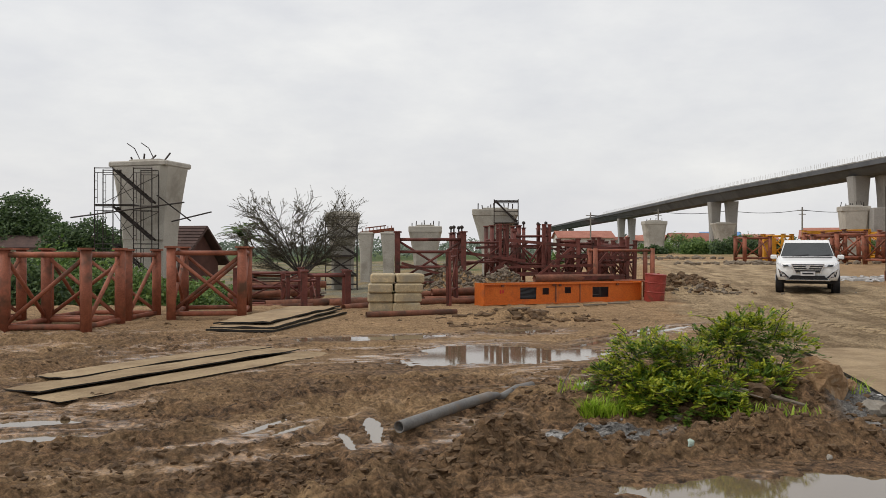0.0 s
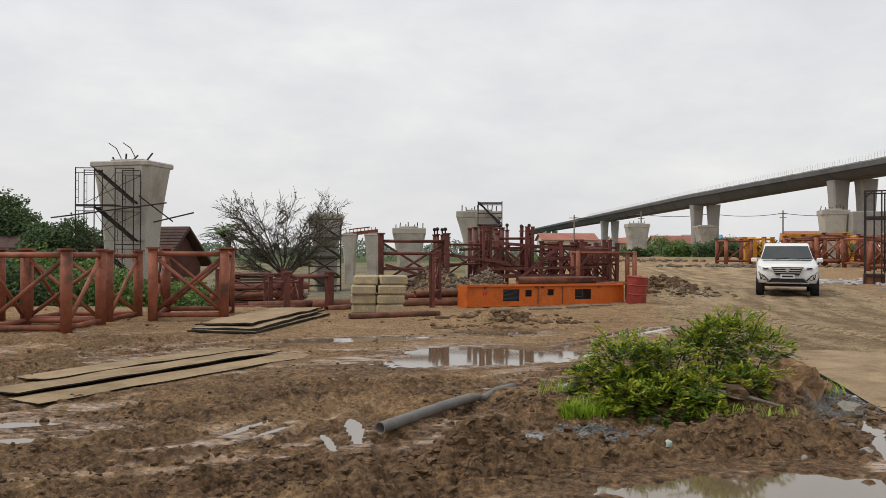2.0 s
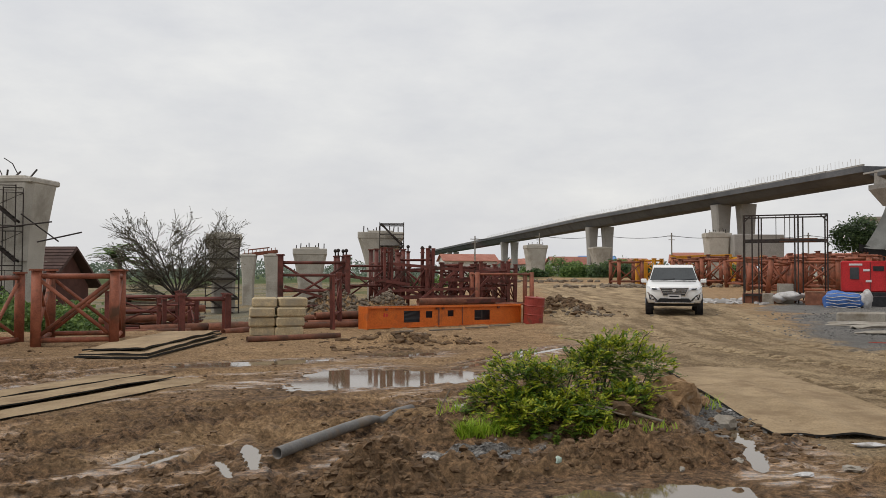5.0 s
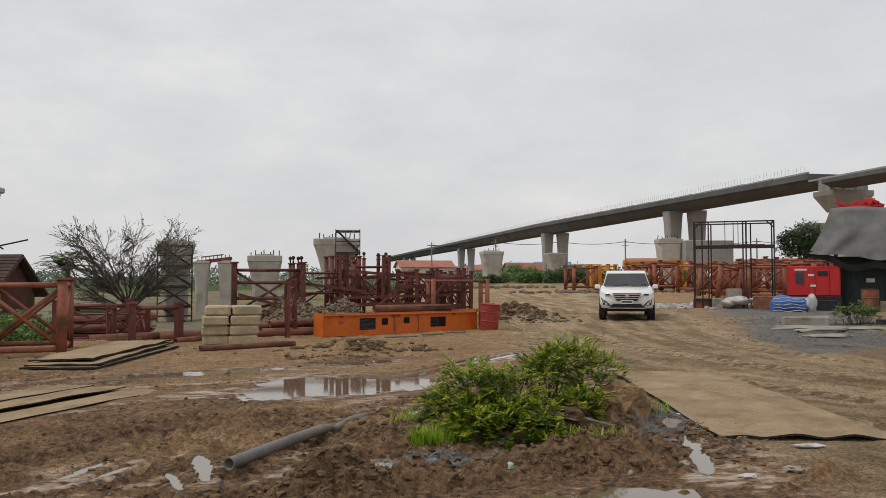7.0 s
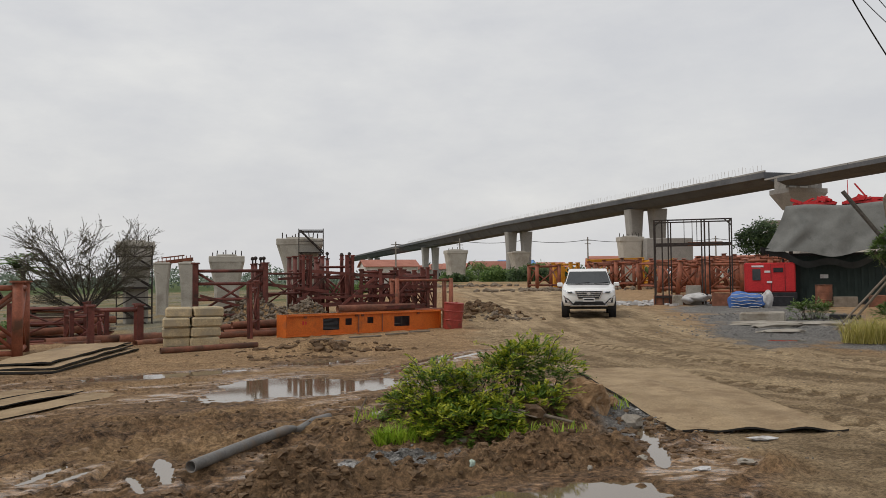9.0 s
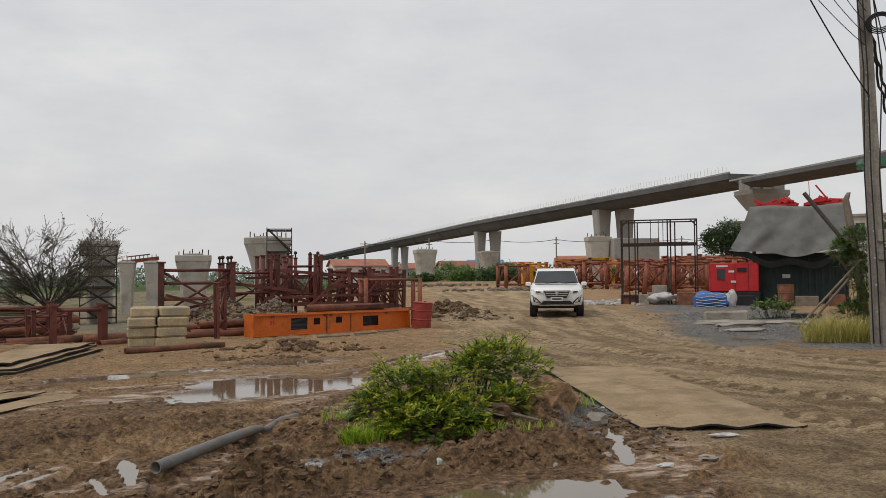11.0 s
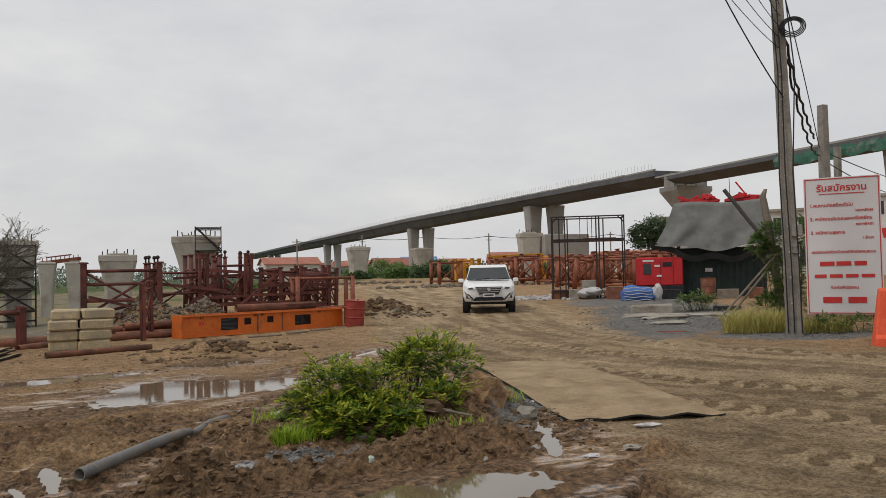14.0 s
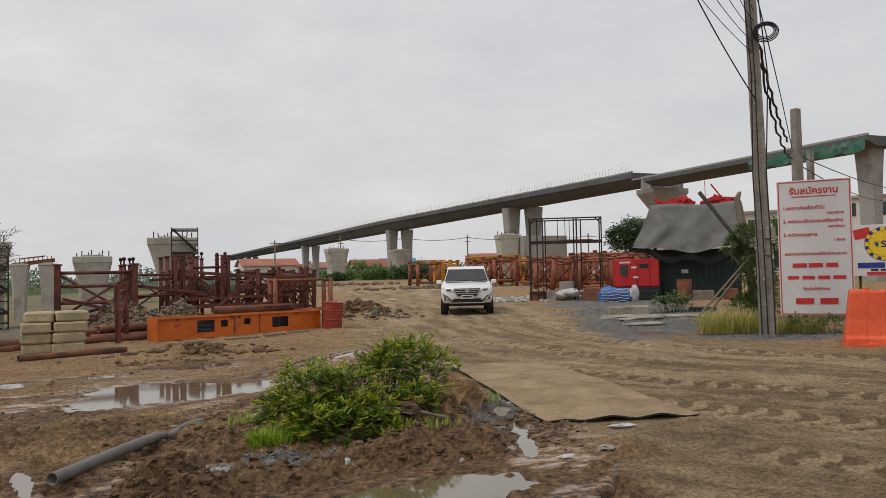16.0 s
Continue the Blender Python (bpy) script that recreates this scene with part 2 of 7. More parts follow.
_b.inputs["Specular IOR Level"].default_value = 0.8
_b.inputs["Metallic"].default_value = 0.0


def ground_material():
    m = bpy.data.materials.new("site_earth")
    m.use_nodes = True
    nt, ln = m.node_tree.nodes, m.node_tree.links
    b = nt["Principled BSDF"]
    co = nt.new("ShaderNodeTexCoord")

    def noise_node(scale, detail=8, rough=0.65, stretch=None):
        n = nt.new("ShaderNodeTexNoise")
        n.inputs["Scale"].default_value, n.inputs["Detail"].default_value, n.inputs["Roughness"].default_value = scale, detail, rough
        if stretch:
            mp = nt.new("ShaderNodeMapping")
            mp.inputs["Rotation"].default_value = (0, 0, radians(stretch[0]))
            mp.inputs["Scale"].default_value = stretch[1]
            ln.new(co.outputs["Object"], mp.inputs[0])
            ln.new(mp.outputs[0], n.inputs["Vector"])
        else:
            ln.new(co.outputs["Object"], n.inputs["Vector"])
        return n.outputs[0]

    def ramp(src, a, ca, z, cz):
        r = nt.new("ShaderNodeValToRGB")
        r.color_ramp.elements[0].position, r.color_ramp.elements[0].color = a, (*ca, 1)
        r.color_ramp.elements[1].position, r.color_ramp.elements[1].color = z, (*cz, 1)
        ln.new(src, r.inputs[0])
        return r.outputs[0]

    def mix(fac, a, c):
        x = nt.new("ShaderNodeMix")
        x.data_type = "RGBA"
        ln.new(fac, x.inputs[0])
        ln.new(a, x.inputs[6])
        ln.new(c, x.inputs[7])
        return x.outputs[2]

    def attr(name):
        a = nt.new("ShaderNodeAttribute")
        a.attribute_name = name
        return a.outputs["Fac"]

    big, mid, fine, grit = noise_node(0.9), noise_node(4.5, 10, 0.7), noise_node(12, 12, 0.78), noise_node(70, 4)
    dry = ramp(mid, 0.32, (0.228, 0.138, 0.069), 0.66, (0.44, 0.292, 0.16))
    # mud colour paints crevice shade: near-black in the bump's hollows, pale on crumb tops
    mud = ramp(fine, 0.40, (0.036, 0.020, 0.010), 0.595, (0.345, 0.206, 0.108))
    road = ramp(attr("tread"), 0.25, (0.22, 0.152, 0.084), 0.75, (0.44, 0.325, 0.195))
    gravel = ramp(grit, 0.36, (0.085, 0.08, 0.075), 0.64, (0.30, 0.285, 0.262))
    green = ramp(fine, 0.3, (0.035, 0.06, 0.016), 0.7, (0.10, 0.125, 0.04))
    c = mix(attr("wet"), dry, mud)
    c = mix(attr("road"), c, road)
    c = mix(attr("gravel"), c, gravel)
    c = mix(attr("green"), c, green)
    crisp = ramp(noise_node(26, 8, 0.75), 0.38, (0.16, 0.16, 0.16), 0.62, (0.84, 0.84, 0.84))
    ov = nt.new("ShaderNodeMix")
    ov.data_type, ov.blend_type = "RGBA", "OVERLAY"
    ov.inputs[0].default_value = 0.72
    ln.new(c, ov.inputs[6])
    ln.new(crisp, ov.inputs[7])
    ov2 = nt.new("ShaderNodeMix")
    ov2.data_type, ov2.blend_type = "RGBA", "OVERLAY"
    ov2.inputs[0].default_value = 0.55
    ln.new(ov.outputs[2], ov2.inputs[6])
    ln.new(big, ov2.inputs[7])
    ln.new(ov2.outputs[2], b.inputs["Base Color"])
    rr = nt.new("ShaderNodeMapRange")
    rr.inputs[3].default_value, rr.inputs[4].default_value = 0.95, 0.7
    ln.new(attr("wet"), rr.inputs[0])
    sheet = nt.new("ShaderNodeMath")
    sheet.operation = "MULTIPLY"
    ln.new(attr("film"), sheet.inputs[0])
    ln.new(ramp(noise_node(7, 8, 0.7, (30, (0.35, 1.0, 1.0))), 0.46, (0, 0, 0), 0.56, (1, 1, 1)), sheet.inputs[1])
    gloss = nt.new("ShaderNodeMix")
    ln.new(sheet.outputs[0], gloss.inputs[0])
    ln.new(rr.outputs[0], gloss.inputs[2])
    gloss.inputs[3].default_value = 0.13
    ln.new(gloss.outputs[0], b.inputs["Roughness"])
    shine = nt.new("ShaderNodeMapRange")
    shine.inputs[3].default_value, shine.inputs[4].default_value = 0.22, 0.7
    ln.new(sheet.outputs[0], shine.inputs[0])
    ln.new(shine.outputs[0], b.inputs["Specular IOR Level"])
    relief = nt.new("ShaderNodeMapRange")
    relief.inputs[3].default_value, relief.inputs[4].default_value = 1.0, 0.04
    ln.new(sheet.outputs[0], relief.inputs[0])
    bp = nt.new("ShaderNodeBump")
    bp.inputs["Distance"].default_value = 0.09
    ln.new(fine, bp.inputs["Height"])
    ln.new(relief.outputs[0], bp.inputs["Strength"])
    bp2 = nt.new("ShaderNodeBump")
    bp2.inputs["Distance"].default_value = 0.012
    ln.new(relief.outputs[0], bp2.inputs["Strength"])
    ln.new(grit, bp2.inputs["Height"])
    ln.new(bp.outputs[0], bp2.inputs["Normal"])
    ln.new(bp2.outputs[0], b.inputs["Normal"])
    return m


M_GROUND = ground_material()

# ---- mesh helpers ----


class MB:
    """Collects vertices and faces of one mesh."""

    def __init__(self):
        self.v, self.f = [], []

    def add(self, verts, faces):
        k = len(self.v)
        self.v += [tuple(p) for p in verts]
        self.f += [tuple(i + k for i in face) for face in faces]
        return self

    def box(self, c, s, rz=0.0, m=None, ch=0.0):
        """A box with centre c and size s; ch bevels its twelve edges."""
        hx, hy, hz = s[0] / 2, s[1] / 2, s[2] / 2
        t = Matrix.Translation(c) @ Matrix.Rotation(radians(rz), 4, "Z") @ (m or Matrix())
        if not ch:
            vs = [t @ Vector((x * hx, y * hy, z * hz)) for z in (-1, 1) for x, y in ((-1, -1), (1, -1), (1, 1), (-1, 1))]
            return self.add(vs, [(3, 2, 1, 0), (4, 5, 6, 7), (0, 1, 5, 4), (1, 2, 6, 5), (2, 3, 7, 6), (3, 0, 4, 7)])
        rings = []
        for z, ins in ((-hz, ch), (-hz + ch, 0), (hz - ch, 0), (hz, ch)):
            a, b = hx - ins, hy - ins
            q = ch if not ins else ch * 0.6
            rings.append([(-a + q, -b), (a - q, -b), (a, -b + q), (a, b - q), (a - q, b), (-a + q, b), (-a, b - q), (-a, -b + q)])
            rings[-1] = [t @ Vector((x, y, z)) for x, y in rings[-1]]
        fs = [tuple(range(7, -1, -1)), tuple(range(24, 32))]
        for r in range(3):
            for i in range(8):
                j = (i + 1) % 8
                fs.append((r * 8 + i, r * 8 + j, r * 8 + 8 + j, r * 8 + 8 + i))
        return self.add([p for r in rings for p in r], fs)

    def tube(self, p0, p1, r0, r1=None, n=8, caps=True):
        r1 = r0 if r1 is None else r1
        p0, p1 = Vector(p0), Vector(p1)
        d = (p1 - p0).normalized()
        u = d.orthogonal().normalized()
        w = d.cross(u)
        vs = [p + (u * math.cos(a) + w * math.sin(a)) * r for p, r in ((p0, r0), (p1, r1)) for a in [2 * math.pi * i / n for i in range(n)]]
        fs = [(i, (i + 1) % n, n + (i + 1) % n, n + i) for i in range(n)]
        if caps:
            fs += [tuple(range(n - 1, -1, -1)), tuple(range(n, 2 * n))]
        return self.add(vs, fs)

    def bar(self, p0, p1, w, h):
        """A square bar from p0 to p1."""
        p0, p1 = Vector(p0), Vector(p1)
        d = p1 - p0
        m = d.to_track_quat("X", "Z").to_matrix().to_4x4()
        return self.box((p0 + p1) / 2, (d.length, w, h), 0, m)

    def path(self, pts, r, n=6):
        """A bent tube through points, with one radius or one for each point."""
        rs = r if isinstance(r, (list, tuple)) else [r] * len(pts)
        pts = [Vector(p) for p in pts]
        vs, fs, u = [], [], None
        for i, p in enumerate(pts):
            d = (pts[min(i + 1, len(pts) - 1)] - pts[max(i - 1, 0)]).normalized()
            u = d.orthogonal().normalized() if u is None else (u - d * u.dot(d)).normalized()
            w = d.cross(u)
            vs += [p + (u * math.cos(2 * math.pi * k / n) + w * math.sin(2 * math.pi * k / n)) * rs[i] for k in range(n)]
        for i in range(len(pts) - 1):
            for k in range(n):
                j = (k + 1) % n
                fs.append((i * n + k, i * n + j, i * n + n + j, i * n + n + k))
        fs += [tuple(range(n - 1, -1, -1)), tuple(range(len(vs) - n, len(vs)))]
        return self.add(vs, fs)

    def loft(self, rings, close=True):
        """A skin over rings of equally many points."""
        n, k = len(rings[0]), len(rings)
        fs = [(i * n + a, i * n + (a + 1) % n, i * n + n + (a + 1) % n, i * n + n + a) for i in range(k - 1) for a in range(n)]
        if close:
            fs += [tuple(range(n - 1, -1, -1)), tuple(range((k - 1) * n, k * n))]
        return self.add([p for r in rings for p in r], fs)

    def lump(self, c, r, seed=0, rough=0.25, sub=2, squash=(1, 1, 1)):
        """A rough stone or clod."""
        bm = bmesh.new()
        bmesh.ops.create_icosphere(bm, subdivisions=sub, radius=1.0)
        o = Vector((seed * 3.1, seed * 1.7, seed * 0.9))
        vs = []
        for v in bm.verts:
            k = 1 + rough * noise.noise(v.co * 1.3 + o) * 1.6 + rough * 0.5 * noise.noise(v.co * 3.5 + o)
            vs.append((c[0] + v.co.x * r * k * squash[0], c[1] + v.co.y * r * k * squash[1], c[2] + v.co.z * r * k * squash[2]))
        fs = [tuple(v.index for v in f.verts) for f in bm.faces]
        bm.free()
        return self.add(vs, fs)

    def mesh(self, name, material, smooth=False):
        me = bpy.data.meshes.new(name)
        me.from_pydata(self.v, [], self.f)
        me.materials.append(material)
        if smooth:
            me.polygons.foreach_set("use_smooth", [True] * len(me.polygons))
        me.update()
        return me


def part(name, mb, material, parent=None, label="", smooth=False):
    me = mb if isinstance(mb, bpy.types.Mesh) else mb.mesh(name, material, smooth)
    ob = new(name, me)
    if parent is not None:
        ob.parent = parent
    return tagged(ob, label)


def thing(name, label, category, m=None, group="", kind=""):
    """An empty at a thing's base that carries its parts."""
    ob = new(name)
    ob.empty_display_size = 0.2
    if m is not None:
        ob.matrix_basis = m
    return tagged(ob, label, category, group, kind)


def solo(name, mb, material, label, category, m=None, group="", kind="", smooth=False):
    ob = part(name, mb, material, None, "", smooth)
    if m is not None:
        ob.matrix_basis = m
    return tagged(ob, label, category, group, kind)


# ---- ground ----
def hash2(ix, iy, seed):
    h = np.sin(ix * 127.1 + iy * 311.7 + seed * 74.7) * 43758.5453
    return h - np.floor(h)


def vnoise(x, y, seed=0):
    """Value noise on arrays, -1 to 1."""
    ix, iy = np.floor(x), np.floor(y)
    fx, fy = x - ix, y - iy
    fx, fy = fx * fx * (3 - 2 * fx), fy * fy * (3 - 2 * fy)
    a, b = hash2(ix, iy, seed), hash2(ix + 1, iy, seed)
    c, d = hash2(ix, iy + 1, seed), hash2(ix + 1, iy + 1, seed)
    return ((a * (1 - fx) + b * fx) * (1 - fy) + (c * (1 - fx) + d * fx) * fy) * 2 - 1


def fbm(x, y, seed=0, octaves=4, gain=0.55):
    s, amp, tot = 0, 1.0, 0
    for k in range(octaves):
        s, tot = s + amp * vnoise(x * 2 ** k + 13.7 * k, y * 2 ** k - 7.1 * k, seed + k), tot + amp
        amp *= gain
    return s / tot


def smooth(e0, e1, v):
    t = np.clip((v - e0) / (e1 - e0), 0, 1)
    return t * t * (3 - 2 * t)


# puddles: centre x, y, half sizes along and across, turn in degrees, depth
PUDDLES = [
    (0.85, 10.45, 1.40, 0.66, 20, 0.10), (0.42, 11.1, 0.72, 0.55, 40, 0.08), (1.35, 13.7, 0.7, 0.40, 15, 0.06), (-1.35, 12.5, 1.05, 0.30, 12, 0.06), (-0.35, 12.9, 0.5, 0.2, 10, 0.05),
    (-0.72, 5.85, 0.042, 0.28, 16, 0.08), (-0.54, 6.12, 0.058, 0.46, 10, 0.09), (-1.43, 6.30, 0.065, 0.33, -20, 0.07), (-1.21, 6.18, 0.055, 0.22, -24, 0.06),
    (-0.10, 6.70, 0.34, 0.06, 56, 0.07), (0.36, 6.42, 0.2, 0.09, 30, 0.06), (-3.1, 5.85, 0.45, 0.14, 12, 0.08), (-3.35, 6.38, 0.4, 0.11, 8, 0.07), (0.80, 8.15, 0.40, 0.07, 14, 0.07),
    (3.7, 13.6, 1.8, 0.11, 50, 0.06), (3.25, 13.5, 1.6, 0.09, 50, 0.06), (2.55, 12.2, 1.0, 0.12, 50, 0.06), (3.66, 6.35, 0.085, 0.42, -16, 0.08), (3.36, 5.55, 0.075, 0.42, -24, 0.08), (1.95, 4.56, 0.92, 0.34, 9, 0.10), (11.9, 14.9, 0.55, 0.3, -30, 0.05),
]
LEVEL = 0.004


def base_z(x, y):
    """The lie of the land: level by the track, dropping beyond the trusses, rising slowly beyond the road."""
    r, a = np.hypot(x, y), x / np.maximum(np.abs(y), 1.0)
    fwd = smooth(0, 6, y)
    drop = -1.5 * smooth(19.5, 29, y) * (1 - smooth(-0.13, 0.02, a))
    drop = drop - 1.0 * smooth(33, 45, y) * smooth(-0.13, 0.02, a) * (1 - smooth(0.12, 0.2, a))
    rise = 0.012 * np.clip(r - 24, 0, 80) * smooth(0.14, 0.24, a)
    return (drop + rise) * fwd


def road_mask(x, y):
    t = np.clip(y, 0, 62)
    left = np.interp(t, [0, 4, 7, 10, 16, 27, 45, 62], [3.0, 3.5, 4.1, 4.5, 4.9, 7.8, 12.6, 17.0])
    right = np.interp(t, [0, 6, 10, 15, 22, 34, 45, 62], [60, 14, 11.5, 11.5, 13.5, 18.0, 21.5, 27])
    w = 0.5 * vnoise(x * 0.8, y * 0.8, 5) + 0.25 * vnoise(x * 3, y * 3, 6)
    m = smooth(-0.35, 0.35, x - left + w) * (1 - smooth(-0.6, 0.8, x - right + 1.3 * w)) * (1 - smooth(66, 70, y))
    bend = smooth(54, 58, y) * (1 - smooth(66, 70, y)) * smooth(8, 13, x) * (1 - smooth(24, 27, x))
    return np.maximum(m, bend)


def gz_arrays(x, y):
    road = road_mask(x, y)
    near = 1 - smooth(30, 60, np.hypot(x, y))
    z = base_z(x, y)
    # wheel ruts sweep across the mud from the lower ground to the road
    s = -0.50 * x + 0.87 * y + 0.5 * vnoise(x * 0.45, y * 0.45, 3)
    along = 0.87 * x + 0.50 * y
    rut = np.sin(s * 5.2 + 0.5 * vnoise(along * 0.5, s * 0.3, 8)) * 0.5 + 0.5 * np.sin(s * 11.0 + 1.3)
    mud = (1 - road) * (1 - smooth(10.5, 13.5, y + 0.35 * x)) * smooth(-14, -8, x + 0 * y)
    clod = fbm(x * 2.3, y * 2.3, 21, 5, 0.64)
    crumb = np.abs(vnoise(x * 6.5, y * 6.5, 90)) + 0.55 * np.abs(vnoise(x * 13 + 3, y * 13, 91))
    churn = (1 - smooth(5.2, 6.2, y)) * mud * smooth(-1.6, -0.2, x + 0.6 * vnoise(x, y, 95))
    z = z + near * (mud * (0.048 * rut * (0.55 + 0.45 * vnoise(along * 0.7, s, 4)) + 0.10 * fbm(along * 0.9, s * 3.6, 27, 5, 0.62) + 0.075 * clod + 0.055 * (crumb - 0.6) * smooth(-0.2, 0.4, vnoise(x * 0.9, y * 0.9, 92)) + 0.050 * fbm(x * 8, y * 8, 30, 4, 0.8)) + churn * (0.10 * fbm(x * 3.0, y * 3.0, 24, 5, 0.66) + 0.045 * (crumb - 0.6) + 0.02 * fbm(x * 14, y * 14, 25, 2)) + (1 - mud) * (1 - road) * (0.040 * clod + 0.026 * (crumb - 0.6) * smooth(0, 0.4, vnoise(x * 0.6, y * 0.6, 93)) + 0.014 * fbm(x * 8, y * 8, 31, 3)))
    tread = fbm((0.92 * x - 0.39 * y) * 5, (0.39 * x + 0.92 * y) * 0.7, 14, 3)
    edge = np.interp(np.clip(y, -5, 62), [-5, 0, 4, 8, 12, 16, 27, 45, 62], [14, 11.5, 8.8, 6.6, 5.2, 5.0, 7.8, 12.6, 17.0])
    v, u = x - edge, y * 1.05 - 0.4 * x
    band = np.clip(np.sin(v * 3.1 + 0.7 * vnoise(u * 0.2, v * 0.3, 17)) * 2 - 0.7, 0, 1) * smooth(-0.45, 0.0, vnoise(u * 0.2, v * 0.5, 19))
    lugs = smooth(-0.25, 0.25, np.sin(u * 17 + 2.5 * np.abs(np.sin(v * 5)) + 1.2 * vnoise(u * 1.5, v * 1.5, 18))) * 2 * band - band
    tread_c = 0.5 + 0.55 * fbm(v * 3.2, u * 0.45, 15, 4, 0.6) + 0.25 * fbm(x * 5, y * 5, 16, 3, 0.7) + 0.45 * lugs - 0.10 * band
    z = z + near * road * (0.024 * clod + 0.030 * tread + 0.020 * fbm(x * 8, y * 8, 33, 4, 0.7) - 0.020 * band + 0.016 * lugs)
    # earth mound under the shrub, ridges pushed up by a blade
    def hill(cx, cy, rx, ry, turn, h, pw=1.0):
        c, sn = math.cos(radians(turn)), math.sin(radians(turn))
        u, v = (x - cx) * c + (y - cy) * sn, -(x - cx) * sn + (y - cy) * c
        return h * np.exp(-((u / rx) ** 2 + (v / ry) ** 2) ** pw)
    m1 = hill(2.55, 7.15, 1.35, 0.75, 8, 0.30, 1.4)
    m2 = hill(2.3, 5.75, 1.3, 0.30, 4, 0.13, 1.2)
    m3 = hill(0.36, 5.2, 0.36, 0.26, 10, 0.27, 1.5) + hill(-0.6, 5.0, 0.6, 0.22, -5, 0.08) + hill(1.1, 5.3, 0.45, 0.2, 0, 0.08)
    m4 = hill(1.6, 16.0, 1.3, 0.25, 10, 0.20) + hill(1.3, 14.6, 0.6, 0.2, 15, 0.08) + hill(8.0, 26.0, 1.4, 0.8, 15, 0.50)
    m5 = hill(0.25, 23.3, 0.95, 0.8, 0, 0.95) + hill(1.75, 22.5, 0.95, 0.5, 8, 0.72) + hill(-0.8, 21.6, 0.8, 0.6, 0, 0.35)
    hills = m1 + m2 + m3 + m4 + m5
    z = z + hills * (1 + 0.5 * fbm(x * 4, y * 4, 40, 4, 0.65)) + np.clip(hills * 3, 0, 1) * (0.05 * fbm(x * 8, y * 8, 44, 4, 0.7) + 0.035 * (crumb - 0.6))
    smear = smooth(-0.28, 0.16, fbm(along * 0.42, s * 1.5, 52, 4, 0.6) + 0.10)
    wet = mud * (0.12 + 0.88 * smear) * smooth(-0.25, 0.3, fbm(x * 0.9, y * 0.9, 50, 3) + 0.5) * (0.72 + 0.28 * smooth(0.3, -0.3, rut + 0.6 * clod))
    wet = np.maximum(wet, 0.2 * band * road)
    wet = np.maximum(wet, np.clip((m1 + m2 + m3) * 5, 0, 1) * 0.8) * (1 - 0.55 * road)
    for cx, cy, rx, ry, turn in ((-3.1, 9.5, 2.2, 0.85, 59), (-3.15, 15.6, 2.2, 0.8, 79), (5.28, 8.5, 0.95, 2.7, -12.5)):
        c, sn = math.cos(radians(turn)), math.sin(radians(turn))
        u, v = (x - cx) * c + (y - cy) * sn, -(x - cx) * sn + (y - cy) * c
        z = z * smooth(0.8, 1.3, np.sqrt((u / rx) ** 2 + (v / ry) ** 2))
    # thin films of water lie on the smeared, low stretches
    film = np.maximum(mud * smooth(0.06, 0.26, fbm(along * 0.5, s * 2.4, 88, 4, 0.6)), 0.0)
    for cx, cy, rx, ry, turn in ((3.5, 13.4, 2.6, 0.45, 50), (-1.0, 12.7, 1.8, 0.5, 12), (1.3, 13.4, 1.0, 0.6, 15), (0.3, 11.7, 1.2, 0.6, 25), (-3.2, 6.1, 0.9, 0.45, 10), (3.5, 5.9, 0.3, 1.0, -18), (0.3, 6.4, 0.5, 0.25, 40), (-1.4, 6.1, 0.4, 0.5, -20)):
        c, sn = math.cos(radians(turn)), math.sin(radians(turn))
        u, v = (x - cx) * c + (y - cy) * sn, -(x - cx) * sn + (y - cy) * c
        film = np.maximum(film, (1 - smooth(0.5, 1.15, np.sqrt((u / rx) ** 2 + (v / ry) ** 2) + 0.5 * fbm(u * 1.2, v * 5, 89, 4, 0.6))))
    film = film * (1 - np.clip(hills * 8, 0, 1)) * near
    z = z * (1 - 0.75 * film)
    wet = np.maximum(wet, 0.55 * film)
    basin, sunk = np.zeros_like(x), np.zeros_like(x)
    for cx, cy, rx, ry, turn, depth in PUDDLES:
        c, sn = math.cos(radians(turn)), math.sin(radians(turn))
        u, v = (x - cx) * c + (y - cy) * sn, -(x - cx) * sn + (y - cy) * c
        q = np.sqrt((u / rx) ** 2 + (v / ry) ** 2) + 0.20 * vnoise(x * 4.5, y * 4.5, 60) + 0.16 * vnoise(x * 13, y * 13, 61)
        basin = np.maximum(basin, (1 - smooth(0.8, 1.15, q)) * depth)
        sunk = np.maximum(sunk, 1 - smooth(0.8, 1.15, q))
        k2 = (1 - smooth(1.2, 2.4, q)) * 0.85
        z = z * (1 - k2) + 0.25 * z * k2
        ring = smooth(1.0, 1.2, q) * (1 - smooth(1.9, 2.4, q))
        z = z * (1 - ring) + np.maximum(z, LEVEL + 0.010) * ring
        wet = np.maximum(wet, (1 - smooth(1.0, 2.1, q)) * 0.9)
    z = z * (1 - sunk) + (LEVEL - 0.012 - basin * 0.35) * sunk
    gravel = np.zeros_like(x)
    for cx, cy, rx, ry, turn in ((4.1, 7.6, 1.5, 0.38, 62), (1.35, 5.95, 0.75, 0.22, 4), (13.6, 17.5, 5.0, 1.9, 52), (17.0, 22, 5, 2.6, 52), (20.0, 28, 5, 3, 50), (13.4, 12.5, 2.2, 1.2, -30)):
        c, sn = math.cos(radians(turn)), math.sin(radians(turn))
        u, v = (x - cx) * c + (y - cy) * sn, -(x - cx) * sn + (y - cy) * c
        q = np.sqrt((u / rx) ** 2 + (v / ry) ** 2) + 0.35 * fbm(x * 2, y * 2, 70, 3)
